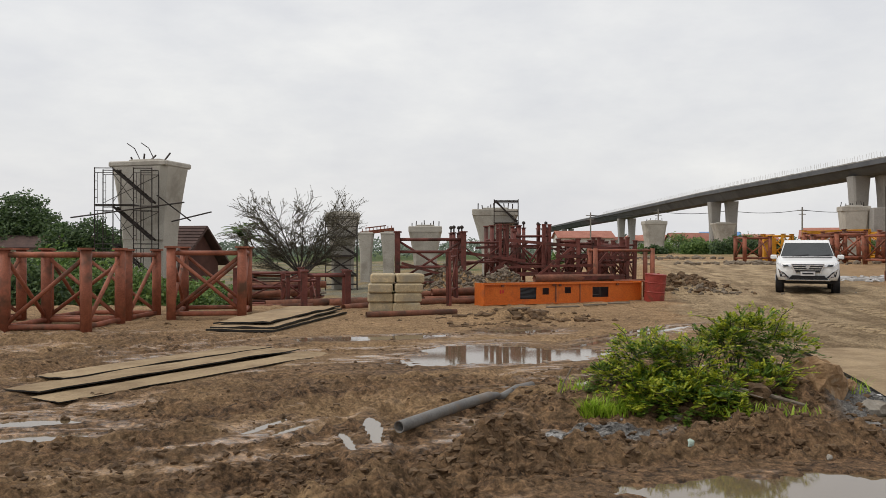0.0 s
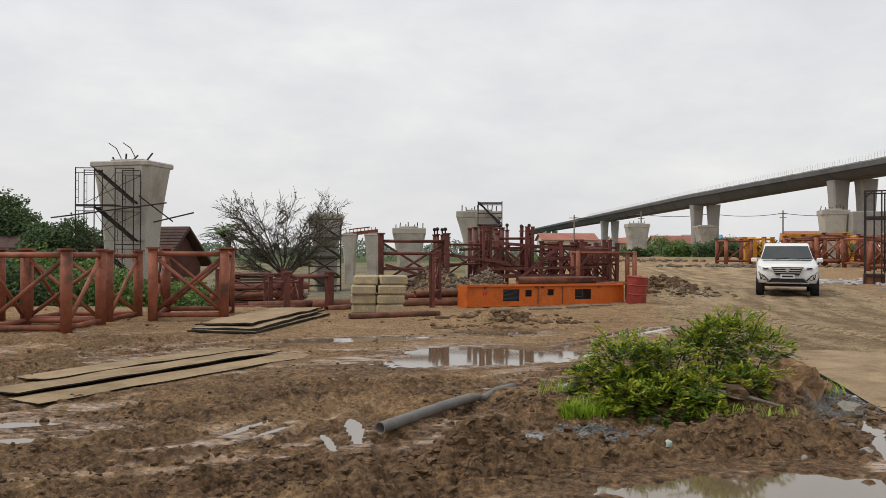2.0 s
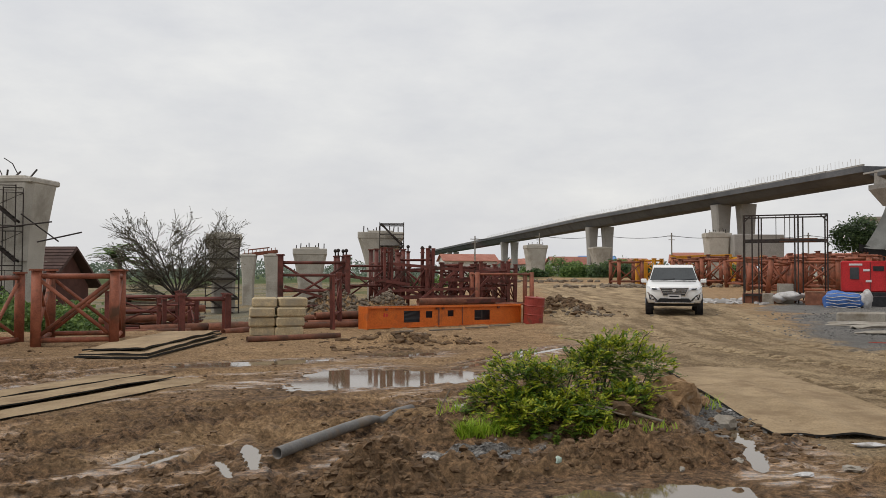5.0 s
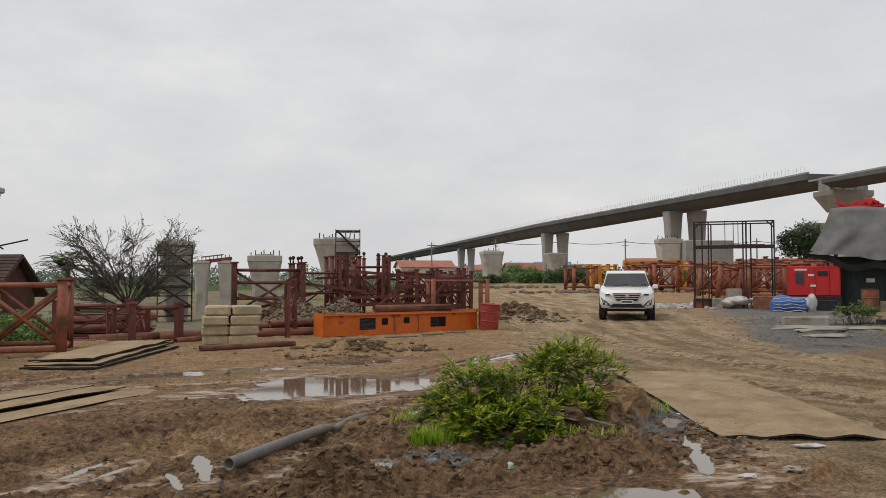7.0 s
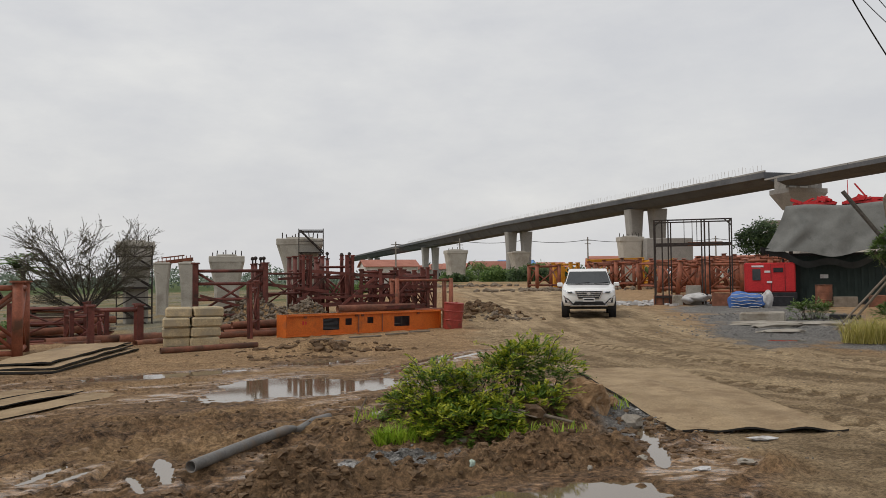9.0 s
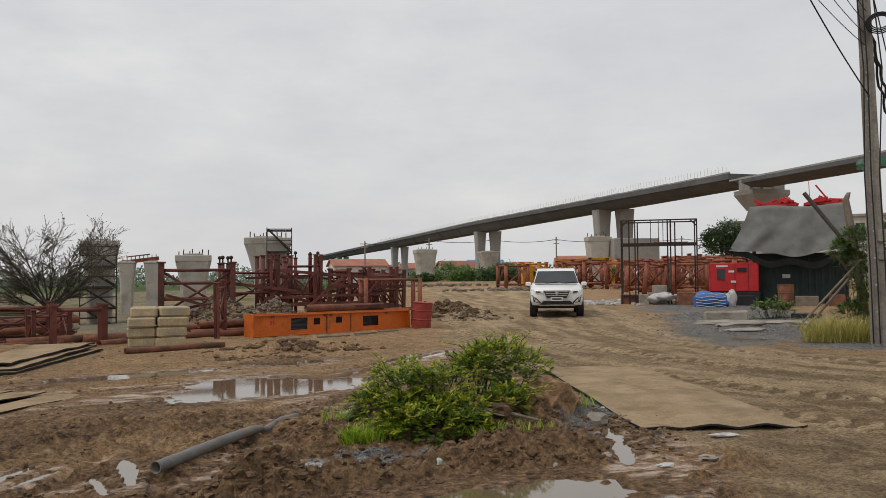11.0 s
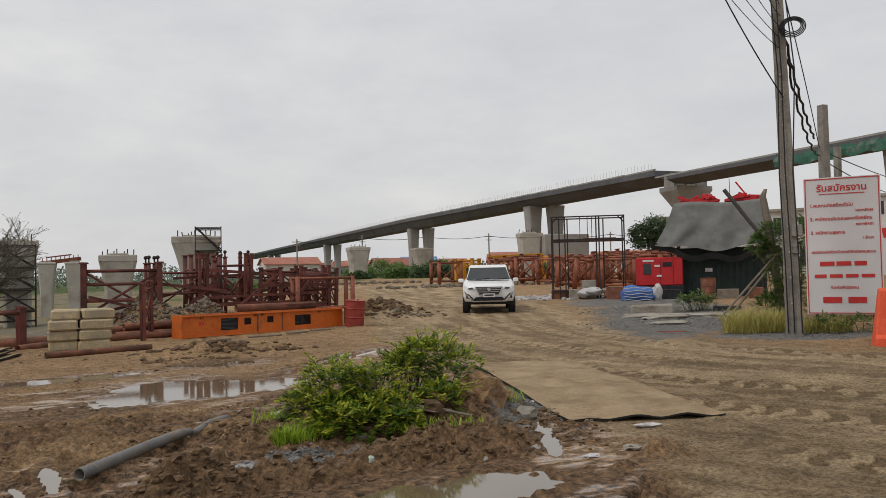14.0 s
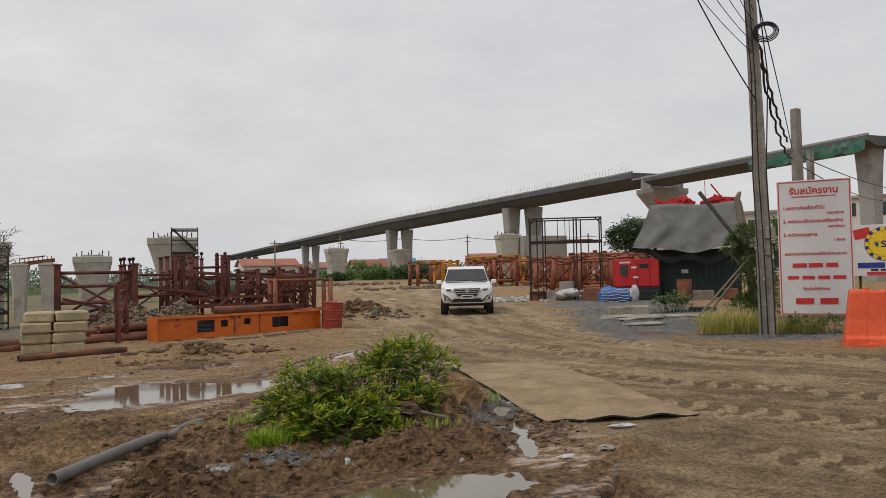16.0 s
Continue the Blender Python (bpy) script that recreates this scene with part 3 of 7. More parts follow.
        gravel = np.maximum(gravel, 1 - smooth(0.75, 1.1, q))
    r = np.hypot(x, y)
    green = smooth(0, 1, fbm(x * 0.25, y * 0.25, 80, 3) + 0.3) * np.maximum(smooth(72, 82, y), smooth(22, 30, y) * (1 - smooth(0.04, 0.14, x / np.maximum(y, 1))))
    green = np.maximum(np.maximum(green, smooth(160, 220, r)), 0.35 * smooth(34, 42, y) * (1 - smooth(0.06, 0.13, x / np.maximum(y, 1)))) * (1 - road)
    gravel = np.maximum(gravel, 0.75 * smooth(25, 30, y) * (1 - smooth(0.0, 0.09, x / np.maximum(y, 1))) * smooth(-0.35, 0.25, fbm(x * 0.4, y * 0.4, 71, 4)))
    return z, road, wet, gravel, green, np.clip(tread_c, 0, 1), film


def gz(x, y):
    return float(gz_arrays(np.array([float(x)]), np.array([float(y)]))[0][0])


def spread(start, step, grow, end):
    out, v = [], start
    while v < end:
        out.append(v)
        v += step
        step *= grow
    return out + [end]


def build_ground():
    right = spread(14.0, 0.06, 1.07, 3000.0)
    left = [-v for v in spread(8.0, 0.06, 1.07, 3000.0)][::-1]
    xs = np.array(left + list(np.arange(-7.955, 13.99, 0.032)) + right)
    ys, v = [-3000.0, -900.0, -300.0, -100.0, -40.0, -15.0, -5.0, 0.0, 1.5, 2.6], 3.1
    while v < 3000:
        ys.append(v)
        v += max(0.02, 0.0048 * v) if v < 34 else v * 0.03
    ys = np.array(ys + [3000.0])
    gx, gy = np.meshgrid(xs, ys)
    z, road, wet, gravel, green, tread, film = gz_arrays(gx.ravel(), gy.ravel())
    nx, ny = len(xs), len(ys)
    me = bpy.data.meshes.new("ground")
    i = (np.arange(ny - 1)[:, None] * nx + np.arange(nx - 1)[None, :]).ravel()
    quads = np.stack([i, i + 1, i + nx + 1, i + nx], 1).astype(np.int32)
    me.vertices.add(nx * ny)
    me.vertices.foreach_set("co", np.stack([gx.ravel(), gy.ravel(), z], 1).astype(np.float32).ravel())
    me.loops.add(quads.size)
    me.loops.foreach_set("vertex_index", quads.ravel())
    me.polygons.add(len(quads))
    me.polygons.foreach_set("loop_start", np.arange(0, quads.size, 4, dtype=np.int32))
    me.polygons.foreach_set("use_smooth", np.ones(len(quads), dtype=bool))
    me.update(calc_edges=True)
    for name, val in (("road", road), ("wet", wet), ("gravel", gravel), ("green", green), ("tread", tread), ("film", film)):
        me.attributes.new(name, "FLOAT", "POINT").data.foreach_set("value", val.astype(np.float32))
    me.materials.append(M_GROUND)
    me.validate()
    return tagged(new("ground", me), "churned brown mud with wheel ruts beside a dusty tan track", "ground", "", "structure")


ground = build_ground()
for cx, cy, rx, ry, turn, depth in PUDDLES:
    mb = MB()
    mb.add([(1.45 * rx * math.cos(a), 1.45 * ry * math.sin(a), 0) for a in [2 * math.pi * k / 40 for k in range(40)]], [tuple(range(40))])
    big = rx > 0.7 and ry > 0.3
    solo("puddle", mb, M_WATER, "wide still puddle mirroring the pale sky" if big else "small shallow puddle of muddy water in a rut", "puddle", pose(cx, cy, LEVEL - 0.004 * (PUDDLES.index((cx, cy, rx, ry, turn, depth)) % 3), 0, 0, turn), "puddles", "structure")


# ---- viaduct ----
def deck_girder(y0, y1, z0, z1, half, label):
    """A haunched box girder with overhanging wings, running along y."""
    t = thing("viaduct_span", label, "viaduct", pose(45.0 + half, 0, 0), "viaduct spans", "structure")
    lift = lambda y: 0.75 * min(max((y - 60) / 75, 0), 1)
    mb = MB()
    zf = z1 - 0.52 * (z1 - z0)
    prof = [(-half, z1), (-half, zf), (-half * 0.86, zf - 0.06), (-half * 0.52, z0), (half * 0.52, z0), (half * 0.86, zf - 0.06), (half, zf), (half, z1)]
    mb.loft([[(x, y, z if z == z0 else z + lift(y)) for x, z in prof] for y in (y0, *[v for v in (75, 95, 115, 136) if y0 < v < y1], y1)])
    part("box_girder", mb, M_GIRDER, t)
    mb = MB()
    for y in np.arange(y0 + 1, y1 - 0.5, 5.0):
        mb.box((-half + 0.12, y + 1.5, z1 + 0.07 + lift(y + 1.5)), (0.2, 4.94, 0.14))
    part("kerb_upstand", mb, M_COLUMN, t)
    if y0 < 60:
        return t
    mb = MB()
    rnd = random.Random(3)
    for y in np.arange(y0 + 0.5, min(y1, 220), 0.55):
        h = 0.75 + rnd.uniform(-0.12, 0.12)
        mb.tube((-half + 0.12, y, z1 + 0.2 + lift(y)), (-half + 0.12 + rnd.uniform(-0.08, 0.08), y, z1 + h + lift(y)), 0.016, n=4)
    part("starter_bar_row", mb, M_CREAM, t, "thin upright starter bars along the deck edge")
    return t


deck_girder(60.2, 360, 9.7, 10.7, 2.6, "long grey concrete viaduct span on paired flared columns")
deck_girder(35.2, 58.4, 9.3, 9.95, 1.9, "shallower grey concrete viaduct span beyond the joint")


def flared_column(name, x, y, z1, w, d, flare, label, group, base=None, mat_=None, bend=1.8, side=0.35):
    """A rectangular column with chamfered corners that widens towards its head."""
    base = float(base_z(np.array([x]), np.array([y]))[0]) - 0.4 if base is None else base
    t = thing(name, label, "bridge pier", pose(x, y, base), group, "")
    mb, h = MB(), z1 - base
    rings = []
    for k in range(13):
        u = k / 12
        s = 1 + (flare - 1) * max(0, (u - 0.45) / 0.55) ** bend
        a, b, c = w / 2 * s, d / 2 * (1 + (s - 1) * side), 0.12 * w
        rings.append([(-a + c, -b, u * h), (a - c, -b, u * h), (a, -b + c, u * h), (a, b - c, u * h), (a - c, b, u * h), (-a + c, b, u * h), (-a, b - c, u * h), (-a, -b + c, u * h)])
    mb.loft(rings)
    part("shaft", mb, mat_ or M_COLUMN, t)
    return t, h


for by in (87.5, 134, 204, 300):
    for bx in (46.6, 49.0):
        flared_column("viaduct_column", bx, by - (bx - 46.6) * 0.6, 9.72, 1.5, 1.5, 1.35, "flared round-cornered concrete column under the viaduct", "viaduct columns")
t, h = flared_column("hammerhead_pier", 47.9, 59.4, 7.3, 1.5, 1.5, 1.25, "hammerhead concrete pier carrying the deck joint", "hammerhead piers")
mb = MB()
mb.loft([[(-1.0, -0.85, h), (1.0, -0.85, h), (1.0, 0.85, h), (-1.0, 0.85, h)], [(-2.0, -1.3, h + 1.4), (2.0, -1.3, h + 1.4), (2.0, 1.3, h + 1.4), (-2.0, 1.3, h + 1.4)], [(-2.0, -1.3, h + 1.8), (2.0, -1.3, h + 1.8), (2.0, 1.3, h + 1.8), (-2.0, 1.3, h + 1.8)]])
part("crosshead", mb, M_COLUMN, t)
for dx in (-1.7, -0.6, 0.6, 1.7):
    mb = MB()
    mb.box((dx, 0, h + 2.4), (0.35, 1.5, 1.25))
    part("end_diaphragm", mb, M_COLUMN, t)
t, h = flared_column("viaduct_column", 46.9, 36.6, 9.32, 1.0, 1.1, 1.5, "slim concrete column under the netted deck end", "viaduct columns")
mb = MB()
rnd = random.Random(5)
pts = [[(45.06, 35.3 + k * 0.35, 9.98), (44.98 - 0.1 * rnd.random(), 35.3 + k * 0.35, 9.4), (45.02 - 0.15 * rnd.random(), 35.3 + k * 0.35, 9.05 - 0.2 * abs(math.sin(k * 0.55)))] for k in range(30)]
for k in range(29):
    a, b = pts[k], pts[k + 1]
    mb.add([*a, *b], [(0, 1, 4, 3), (1, 2, 5, 4)])
solo("safety_net", mb, M_NET, "green safety netting draped over the deck edge", "safety net")


# ---- unfinished piers ----
def starter_rods(t, h, w, d, n, seed, hh=0.45):
    r = random.Random(seed)
    for k in range(n):
        mb = MB()
        x = -w / 2 + w * (k + 0.5) / n + r.uniform(-0.1, 0.1)
        mb.tube((x, r.uniform(-d / 3, d / 3), h - 0.05), (x + r.uniform(-0.05, 0.05), 0, h + hh * r.uniform(0.5, 1.1)), 0.04, n=6)
        part("anchor_rod", mb, M_DKSTEEL, t)


def scaffold_tower(x, y, z0, w, d, lifts, lift, label, rz=0.0, r=0.024, stairs=True):
    t = thing("scaffold_tower", label, "scaffold", pose(x, y, z0, 0, 0, rz), "scaffold towers")
    for sx in (-w / 2, w / 2):
        for sy in (-d / 2, d / 2):
            mb = MB()
            mb.tube((sx, sy, 0), (sx, sy, lifts * lift + 0.1), r, n=6)
            part("standard", mb, M_DKSTEEL, t)
    for k in range(lifts):
        zb = k * lift
        for sy in (-d / 2, d / 2):
            mb = MB()
            a, b = (-w / 2, w / 2) if k % 2 else (w / 2, -w / 2)
            for zz in (zb + lift, zb + lift * 0.93, zb + lift * 0.5):
                mb.tube((-w / 2, sy, zz), (w / 2, sy, zz), r * 0.85, n=6)
            mb.tube((a, sy, zb + 0.1), (b, sy, zb + lift), r * 0.8, n=6)
            part("cross_brace", mb, M_DKSTEEL, t)
        for sx in (-w / 2, w / 2):
            mb = MB()
            for zz in (zb + lift, zb + lift * 0.6, zb + lift * 0.3):
                mb.tube((sx, -d / 2, zz), (sx, d / 2, zz), r * 0.85, n=6)
            part("frame_rung", mb, M_DKSTEEL, t)
        if stairs:
            mb = MB()
            for sy in (-0.25 * d, 0.2 * d):
                mb.bar((-w / 2 + 0.1, sy, zb + lift), (w / 2 - 0.1, sy, zb + 0.02), 0.035, 0.12)
            for q in range(7):
                u = (q + 0.5) / 7
                mb.box((-w / 2 + 0.1 + (w - 0.2) * u, -0.02 * d, zb + lift * (1 - u)), (0.2, 0.45 * d, 0.03))
            part("stair_flight", mb, M_DKSTEEL, t)
        if k:
            mb = MB()
            mb.box((0, 0, zb), (w + 0.1, d * 0.9, 0.05))
            part("platform", mb, M_DKSTEEL, t)
    return t


def site_pier(x, y, z1, w, d, flare, base, rods, seed, rz, label, cap=0.5, side=0.35):
    t, h = flared_column("bridge_pier", 0, 0, z1, w, d, flare, label, "unfinished piers", base, M_PIER, 1.5, side)
    t.matrix_basis = pose(x, y, base, 0, 0, rz)
    ww = w * flare
    mb = MB()
    mb.box((0, 0, h + cap / 2), (ww + 0.04, d * (1 + (flare - 1) * side) + 0.04, cap), ch=0.05)
    part("pier_cap", mb, M_PIER, t)
    mb = MB()
    mb.box((0, 0, h + cap + 0.06), (ww * 0.55, d * 0.6, 0.14), ch=0.03)
    part("bearing_plinth", mb, M_PIER, t)
    starter_rods(t, h + cap, ww * 0.9, d, rods, seed)
    return t


p = site_pier(-13.5, 36.0, 5.2, 2.1, 1.6, 1.4, -1.6, 4, 1, -15, "tall flared concrete pier under construction with anchor rods", 0.25, 0.65)
mb = MB()
mb.box((0.0, 0, 3.5), (2.13, 1.63, 0.035))
part("pour_joint", mb, M_OLDCON, p, "thin pour joint round the shaft")
mb = MB()
for k, (a, b, c) in enumerate(((-1.1, 0.25, 0.9), (-0.35, 0.3, 0.85))):
    mb.path([(a + 0.55, 0, 6.9), (a + 0.50, 0, 7.3), (a + 0.25, 0, 7.75), (a - 0.15, 0, 8.0)], 0.022, 5)
part("bent_rebar", mb, M_DKSTEEL, p)


def stair_scaffold(x0, x1, y, z0, lifts, lift, bay, label):
    """Two stacks of narrow ladder frames with stair flights slung between them."""
    t = thing("stair_scaffold", label, "scaffold", pose(x0, y, z0, 0, 0, 3), "scaffold towers")
    w, r = x1 - x0, 0.026
    for k in range(lifts):
        zb = k * lift
        for fx in (0.0, w - bay):
            for yy in (0.0, 0.95):
                mb = MB()
                for xx in (fx, fx + bay):
                    mb.tube((xx, yy, zb), (xx, yy, zb + lift), r, n=6)
                mb.tube((fx, yy, zb + lift - 0.03), (fx + bay, yy, zb + lift - 0.03), r * 0.8, n=6)
                mb.tube((fx, yy, zb + lift * 0.86), (fx + bay, yy, zb + lift * 0.86), r * 0.6, n=5)
                mb.tube((fx + 0.12, yy, zb + 0.1), (fx + 0.12, yy, zb + lift * 0.86), 0.012, n=5)
                for u in (0.2, 0.42, 0.64):
                    mb.tube((fx, yy, zb + lift * u), (fx + 0.12, yy, zb + lift * u), 0.013, n=5)
                part("ladder_frame", mb, M_DKSTEEL, t)
        mb = MB()
        mb.tube((bay, 0, zb + 0.15), (w - bay, 0, zb + lift - 0.25), 0.014, n=5)
        mb.tube((bay, 0, zb + lift - 0.25), (w - bay, 0, zb + 0.15), 0.014, n=5)
        mb.tube((0, 0.95, zb + 0.15), (w, 0.95, zb + lift - 0.25), 0.014, n=5)
        part("cross_brace", mb, M_DKSTEEL, t)
        mb = MB()
        a, b = Vector((bay * 0.9, 0.25, zb + lift - 0.05)), Vector((w - 0.05, 0.25, zb + 0.12))
        for yy in (0.0, 0.45):
            mb.bar(a + Vector((0, yy, 0)), b + Vector((0, yy, 0)), 0.03, 0.09)
        for q in range(9):
            c = a.lerp(b, (q + 0.5) / 9)
            mb.box((c.x, 0.47, c.z + 0.02), (0.17, 0.42, 0.022))
        part("stair_flight", mb, M_DKSTEEL, t)
    mb = MB()
    mb.box((w * 0.32, 0.45, lift * 3 + 0.03), (w * 0.68, 0.8, 0.05))
    part("platform", mb, M_DKSTEEL, t)


stair_scaffold(-15.05, -12.62, 33.7, -1.55, 4, 1.64, 0.78, "dark steel scaffold tower with stair flights beside a pier")
mb = MB()
mb.tube((-16.05, 33.62, 2.83), (-11.15, 33.62, 3.49), 0.032, n=6)
mb.tube((-12.35, 33.66, 3.8), (-10.9, 33.7, 2.69), 0.032, n=6)
mb.tube((-11.7, 33.62, 2.66), (-10.0, 33.7, 3.08), 0.032, n=6)
solo("scaffold_poles", mb, M_DKSTEEL, "loose dark steel poles lashed across a scaffold", "scaffold")
site_pier(-7.6, 59, 3.75, 1.65, 1.6, 1.52, -1.9, 4, 2, 8, "flared concrete pier wrapped in scaffold behind the bare tree")
scaffold_tower(-7.5, 57.6, -1.8, 2.3, 1.2, 4, 1.42, "dark scaffold tower standing against a concrete pier", 8, 0.035)
for x in (-7.0, -4.95):
    site_pier(x, 71, 2.85, 0.95, 1.2, 1.45, -1.9, 0, 3, 0, "slim flared concrete pier of a portal pair", 0.2)
mb = MB()
mb.box((-6.0, 71, 3.15), (3.1, 0.7, 0.30), m=Matrix.Rotation(radians(-7), 4, "Y"))
mb.box((-6.1, 70.7, 3.55), (1.9, 0.12, 0.1), m=Matrix.Rotation(radians(-7), 4, "Y"))
for k in range(9):
    mb.box((-7.3 + k * 0.33, 70.62, 3.18 + k * 0.035), (0.06, 0.1, 0.42))
solo("formwork_beam", mb, M_RED, "red steel formwork beam across two slim piers", "formwork")
site_pier(-1.42, 63, 2.85, 1.85, 1.7, 1.42, -1.7, 7, 4, 0, "squat flared concrete pier with a crown of anchor rods")
site_pier(3.95, 59, 4.0, 1.95, 1.9, 1.72, -1.5, 9, 5, -5, "wide-headed concrete pier with anchor rods and scaffold")
scaffold_tower(4.65, 57.4, 0.2, 1.75, 1.1, 3, 1.62, "dark scaffold tower with stairs rising over a pier head", -5, 0.033)
site_pier(28.4, 105, 4.85, 2.35, 2.0, 1.26, 0.2, 4, 6, 0, "pale flared concrete pier below the viaduct")
site_pier(46.0, 128, 5.6, 2.3, 2.2, 1.5, 0.4, 0, 7, 0, "pale squat concrete pier in front of the viaduct columns", 0.3)
site_pier(40.0, 76, 5.2, 2.2, 1.4, 1.2, 0.2, 7, 8, -10, "broad pale concrete pier head with rods")
mb = MB()
mb.box((43.6, 74.6, 4.2), (5.2, 1.4, 2.6), -6, ch=0.05)
mb.box((42.2, 74.8, 1.6), (1.0, 1.0, 2.8), -6)
mb.box((45.2, 74.5, 1.6), (1.0, 1.0, 2.8), -6)
solo("abutment_beam", mb, M_COLUMN, "pale grey concrete crossbeam on two short legs", "bridge beam")


# ---- steel trusses ----
def truss_box(x, y, z, lx, ly, h, r, rz, material, label, diag=1, balls=False, rails=(0.12, 0.93), group="steel truss frames", lean=0.0, cap=True, square=False):
    """A braced four-legged truss section of pipes, standing on its legs."""
    t = thing("truss_frame", label, "steel truss", pose(x, y, z, lean, 0, rz), group)
    c = [(-lx / 2, -ly / 2), (lx / 2, -ly / 2), (lx / 2, ly / 2), (-lx / 2, ly / 2)]
    for a, b in c:
        mb = MB()
        if square:
            mb.box((a, b, h / 2), (r * 1.8, r * 1.8, h))
        else:
            mb.tube((a, b, 0), (a, b, h), r, n=14)
        leg = part("leg", mb, material, t, "", not square)
        if cap:
            mb = MB()
            mb.tube((a, b, h), (a, b, h + 0.035), r * 1.45, n=14)
            part("flange", mb, material, leg)
        if balls:
            mb = MB()
            mb.tube((a, b, h), (a, b, h + 0.16), r * 0.45, n=8)
            mb.lump((a, b, h + 0.19), 0.06, 2, 0.05)
            part("ball_end", mb, M_DKSTEEL, leg)
    for i in range(4):
        (ax, ay), (bx, by) = c[i], c[(i + 1) % 4]
        for u in rails:
            mb = MB()
            mb.tube((ax, ay, h * u), (bx, by, h * u), r * 0.52, n=10)
            part("rail", mb, material, t, "", True)
        lo, hi = rails[0] * h + r * 0.3, rails[-1] * h - r * 0.3
        if diag:
            mb = MB()
            mb.tube((ax, ay, lo), (bx, by, hi), r * 0.40, n=8)
            part("brace", mb, material, t, "", True)
        if diag > 1:
            mb = MB()
            mb.tube((bx, by, lo), (ax, ay, hi), r * 0.40, n=8)
            part("brace", mb, material, t, "", True)
    return t


RT = "red oxide painted pipe truss section with crossed braces standing upright"
truss_box(-6.98, 14.42, -0.03, 1.42, 1.5, 1.46, 0.098, 1, M_RED, RT, 1, rails=(0.07, 0.94))
truss_box(-7.15, 16.5, -0.05, 1.65, 1.35, 1.46, 0.095, -4, M_RED, RT, 1, rails=(0.07, 0.94))
truss_box(-5.02, 16.95, -0.03, 1.40, 1.75, 1.50, 0.098, 10, M_RED, RT, 2, rails=(0.10, 0.93))
truss_box(-9.4, 15.2, -0.03, 1.6, 1.5, 1.46, 0.098, 3, M_RED, RT, 1, rails=(0.07, 0.94))
truss_box(-2.95, 19.55, -0.08, 1.05, 0.9, 0.98, 0.075, 12, M_DKRED, "low dark red truss frame of square tube", 0, rails=(0.04, 0.9), square=True)
truss_box(-3.9, 21.3, -0.25, 0.8, 0.9, 1.0, 0.055, 20, M_DKRED, "low dark red truss frame of square tube", 1, rails=(0.2, 0.85), square=True)
truss_box(-5.0, 22.5, -0.4, 1.8, 0.8, 1.3, 0.06, 5, M_DKRED, "dark red truss frame leaning among stacked steel", 1, rails=(0.25, 0.6, 0.9), square=True)
DT = "dark red braced truss section among stacked formwork steel"
# tall sections behind the orange beam
truss_box(-0.38, 23.3, -0.1, 1.95, 0.55, 2.05, 0.085, 2, M_DKRED, DT, 1, rails=(0.28, 0.5, 0.72, 0.9), square=True)
truss_box(0.42, 24.6, -0.05, 0.25, 0.6, 2.0, 0.055, 8, M_DKRED, DT, 1, True, rails=(0.3, 0.6, 0.9))
truss_box(1.2, 24.3, 0.0, 1.5, 0.8, 1.75, 0.06, -8, M_DKRED, DT, 1, rails=(0.3, 0.6, 0.95), square=True)
truss_box(1.95, 25.6, 0.0, 0.9, 0.8, 2.2, 0.07, 10, M_DKRED, DT, 2, False, rails=(0.15, 0.5, 0.8))
truss_box(2.75, 24.6, 0.0, 1.0, 0.9, 2.0, 0.06, -5, M_DKRED, DT, 2, False, rails=(0.15, 0.5, 0.93))
truss_box(3.0, 26.6, 0.0, 0.8, 0.7, 2.15, 0.06, 15, M_DKRED, DT, 1, True, rails=(0.3, 0.7))
truss_box(3.6, 25.2, 0.0, 0.9, 1.0, 1.55, 0.055, -12, M_DKRED, DT, 2, rails=(0.2, 0.6, 0.95))
truss_box(4.35, 24.6, 0.0, 0.75, 0.7, 1.72, 0.065, 4, M_DKRED, DT, 1, rails=(0.4, 0.75, 0.95), square=True)
truss_box(5.2, 25.6, 0.0, 1.2, 0.9, 1.65, 0.06, 9, M_DKRED, DT, 1, rails=(0.3, 0.62, 0.95), square=True)
truss_box(4.7, 27.5, 0.0, 2.0, 0.9, 1.7, 0.06, -6, M_DKRED, DT, 1, rails=(0.3, 0.62, 0.95), square=True)
truss_box(5.35, 23.5, -0.02, 1.75, 0.6, 1.5, 0.07, 6, M_RED, "red pipe frame standing behind the orange beam", 0, rails=(0.35, 0.96), cap=False)
truss_box(0.25, 20.45, -0.02, 0.07, 0.9, 1.42, 0.034, -12, M_DKRED, "narrow dark red steel frame standing by the pipes", 1, rails=(0.3, 0.9), square=True, lean=4)
for x, y, lx, ly, h, r, rz, dg, bl, rl in ((1.82, 24.0, 0.22, 0.5, 2.2, 0.045, 6, 1, False, (0.25, 0.6, 0.95)), (3.1, 24.2, 0.18, 0.5, 2.2, 0.05, 12, 1, False, (0.25, 0.85)), (3.85, 24.0, 0.6, 0.5, 1.74, 0.06, -9, 2, False, (0.3, 0.55, 0.8, 0.97)), (5.2, 24.3, 0.9, 0.6, 1.8, 0.055, 5, 2, False, (0.35, 0.6, 0.85)), (5.9, 26.4, 0.8, 0.8, 1.75, 0.06, 14, 2, False, (0.3, 0.6, 0.92))):
    truss_box(x, y, 0.0, lx, ly, h, r, rz, M_DKRED, DT, dg, bl, rails=rl, square=True, lean=rz * 0.2)
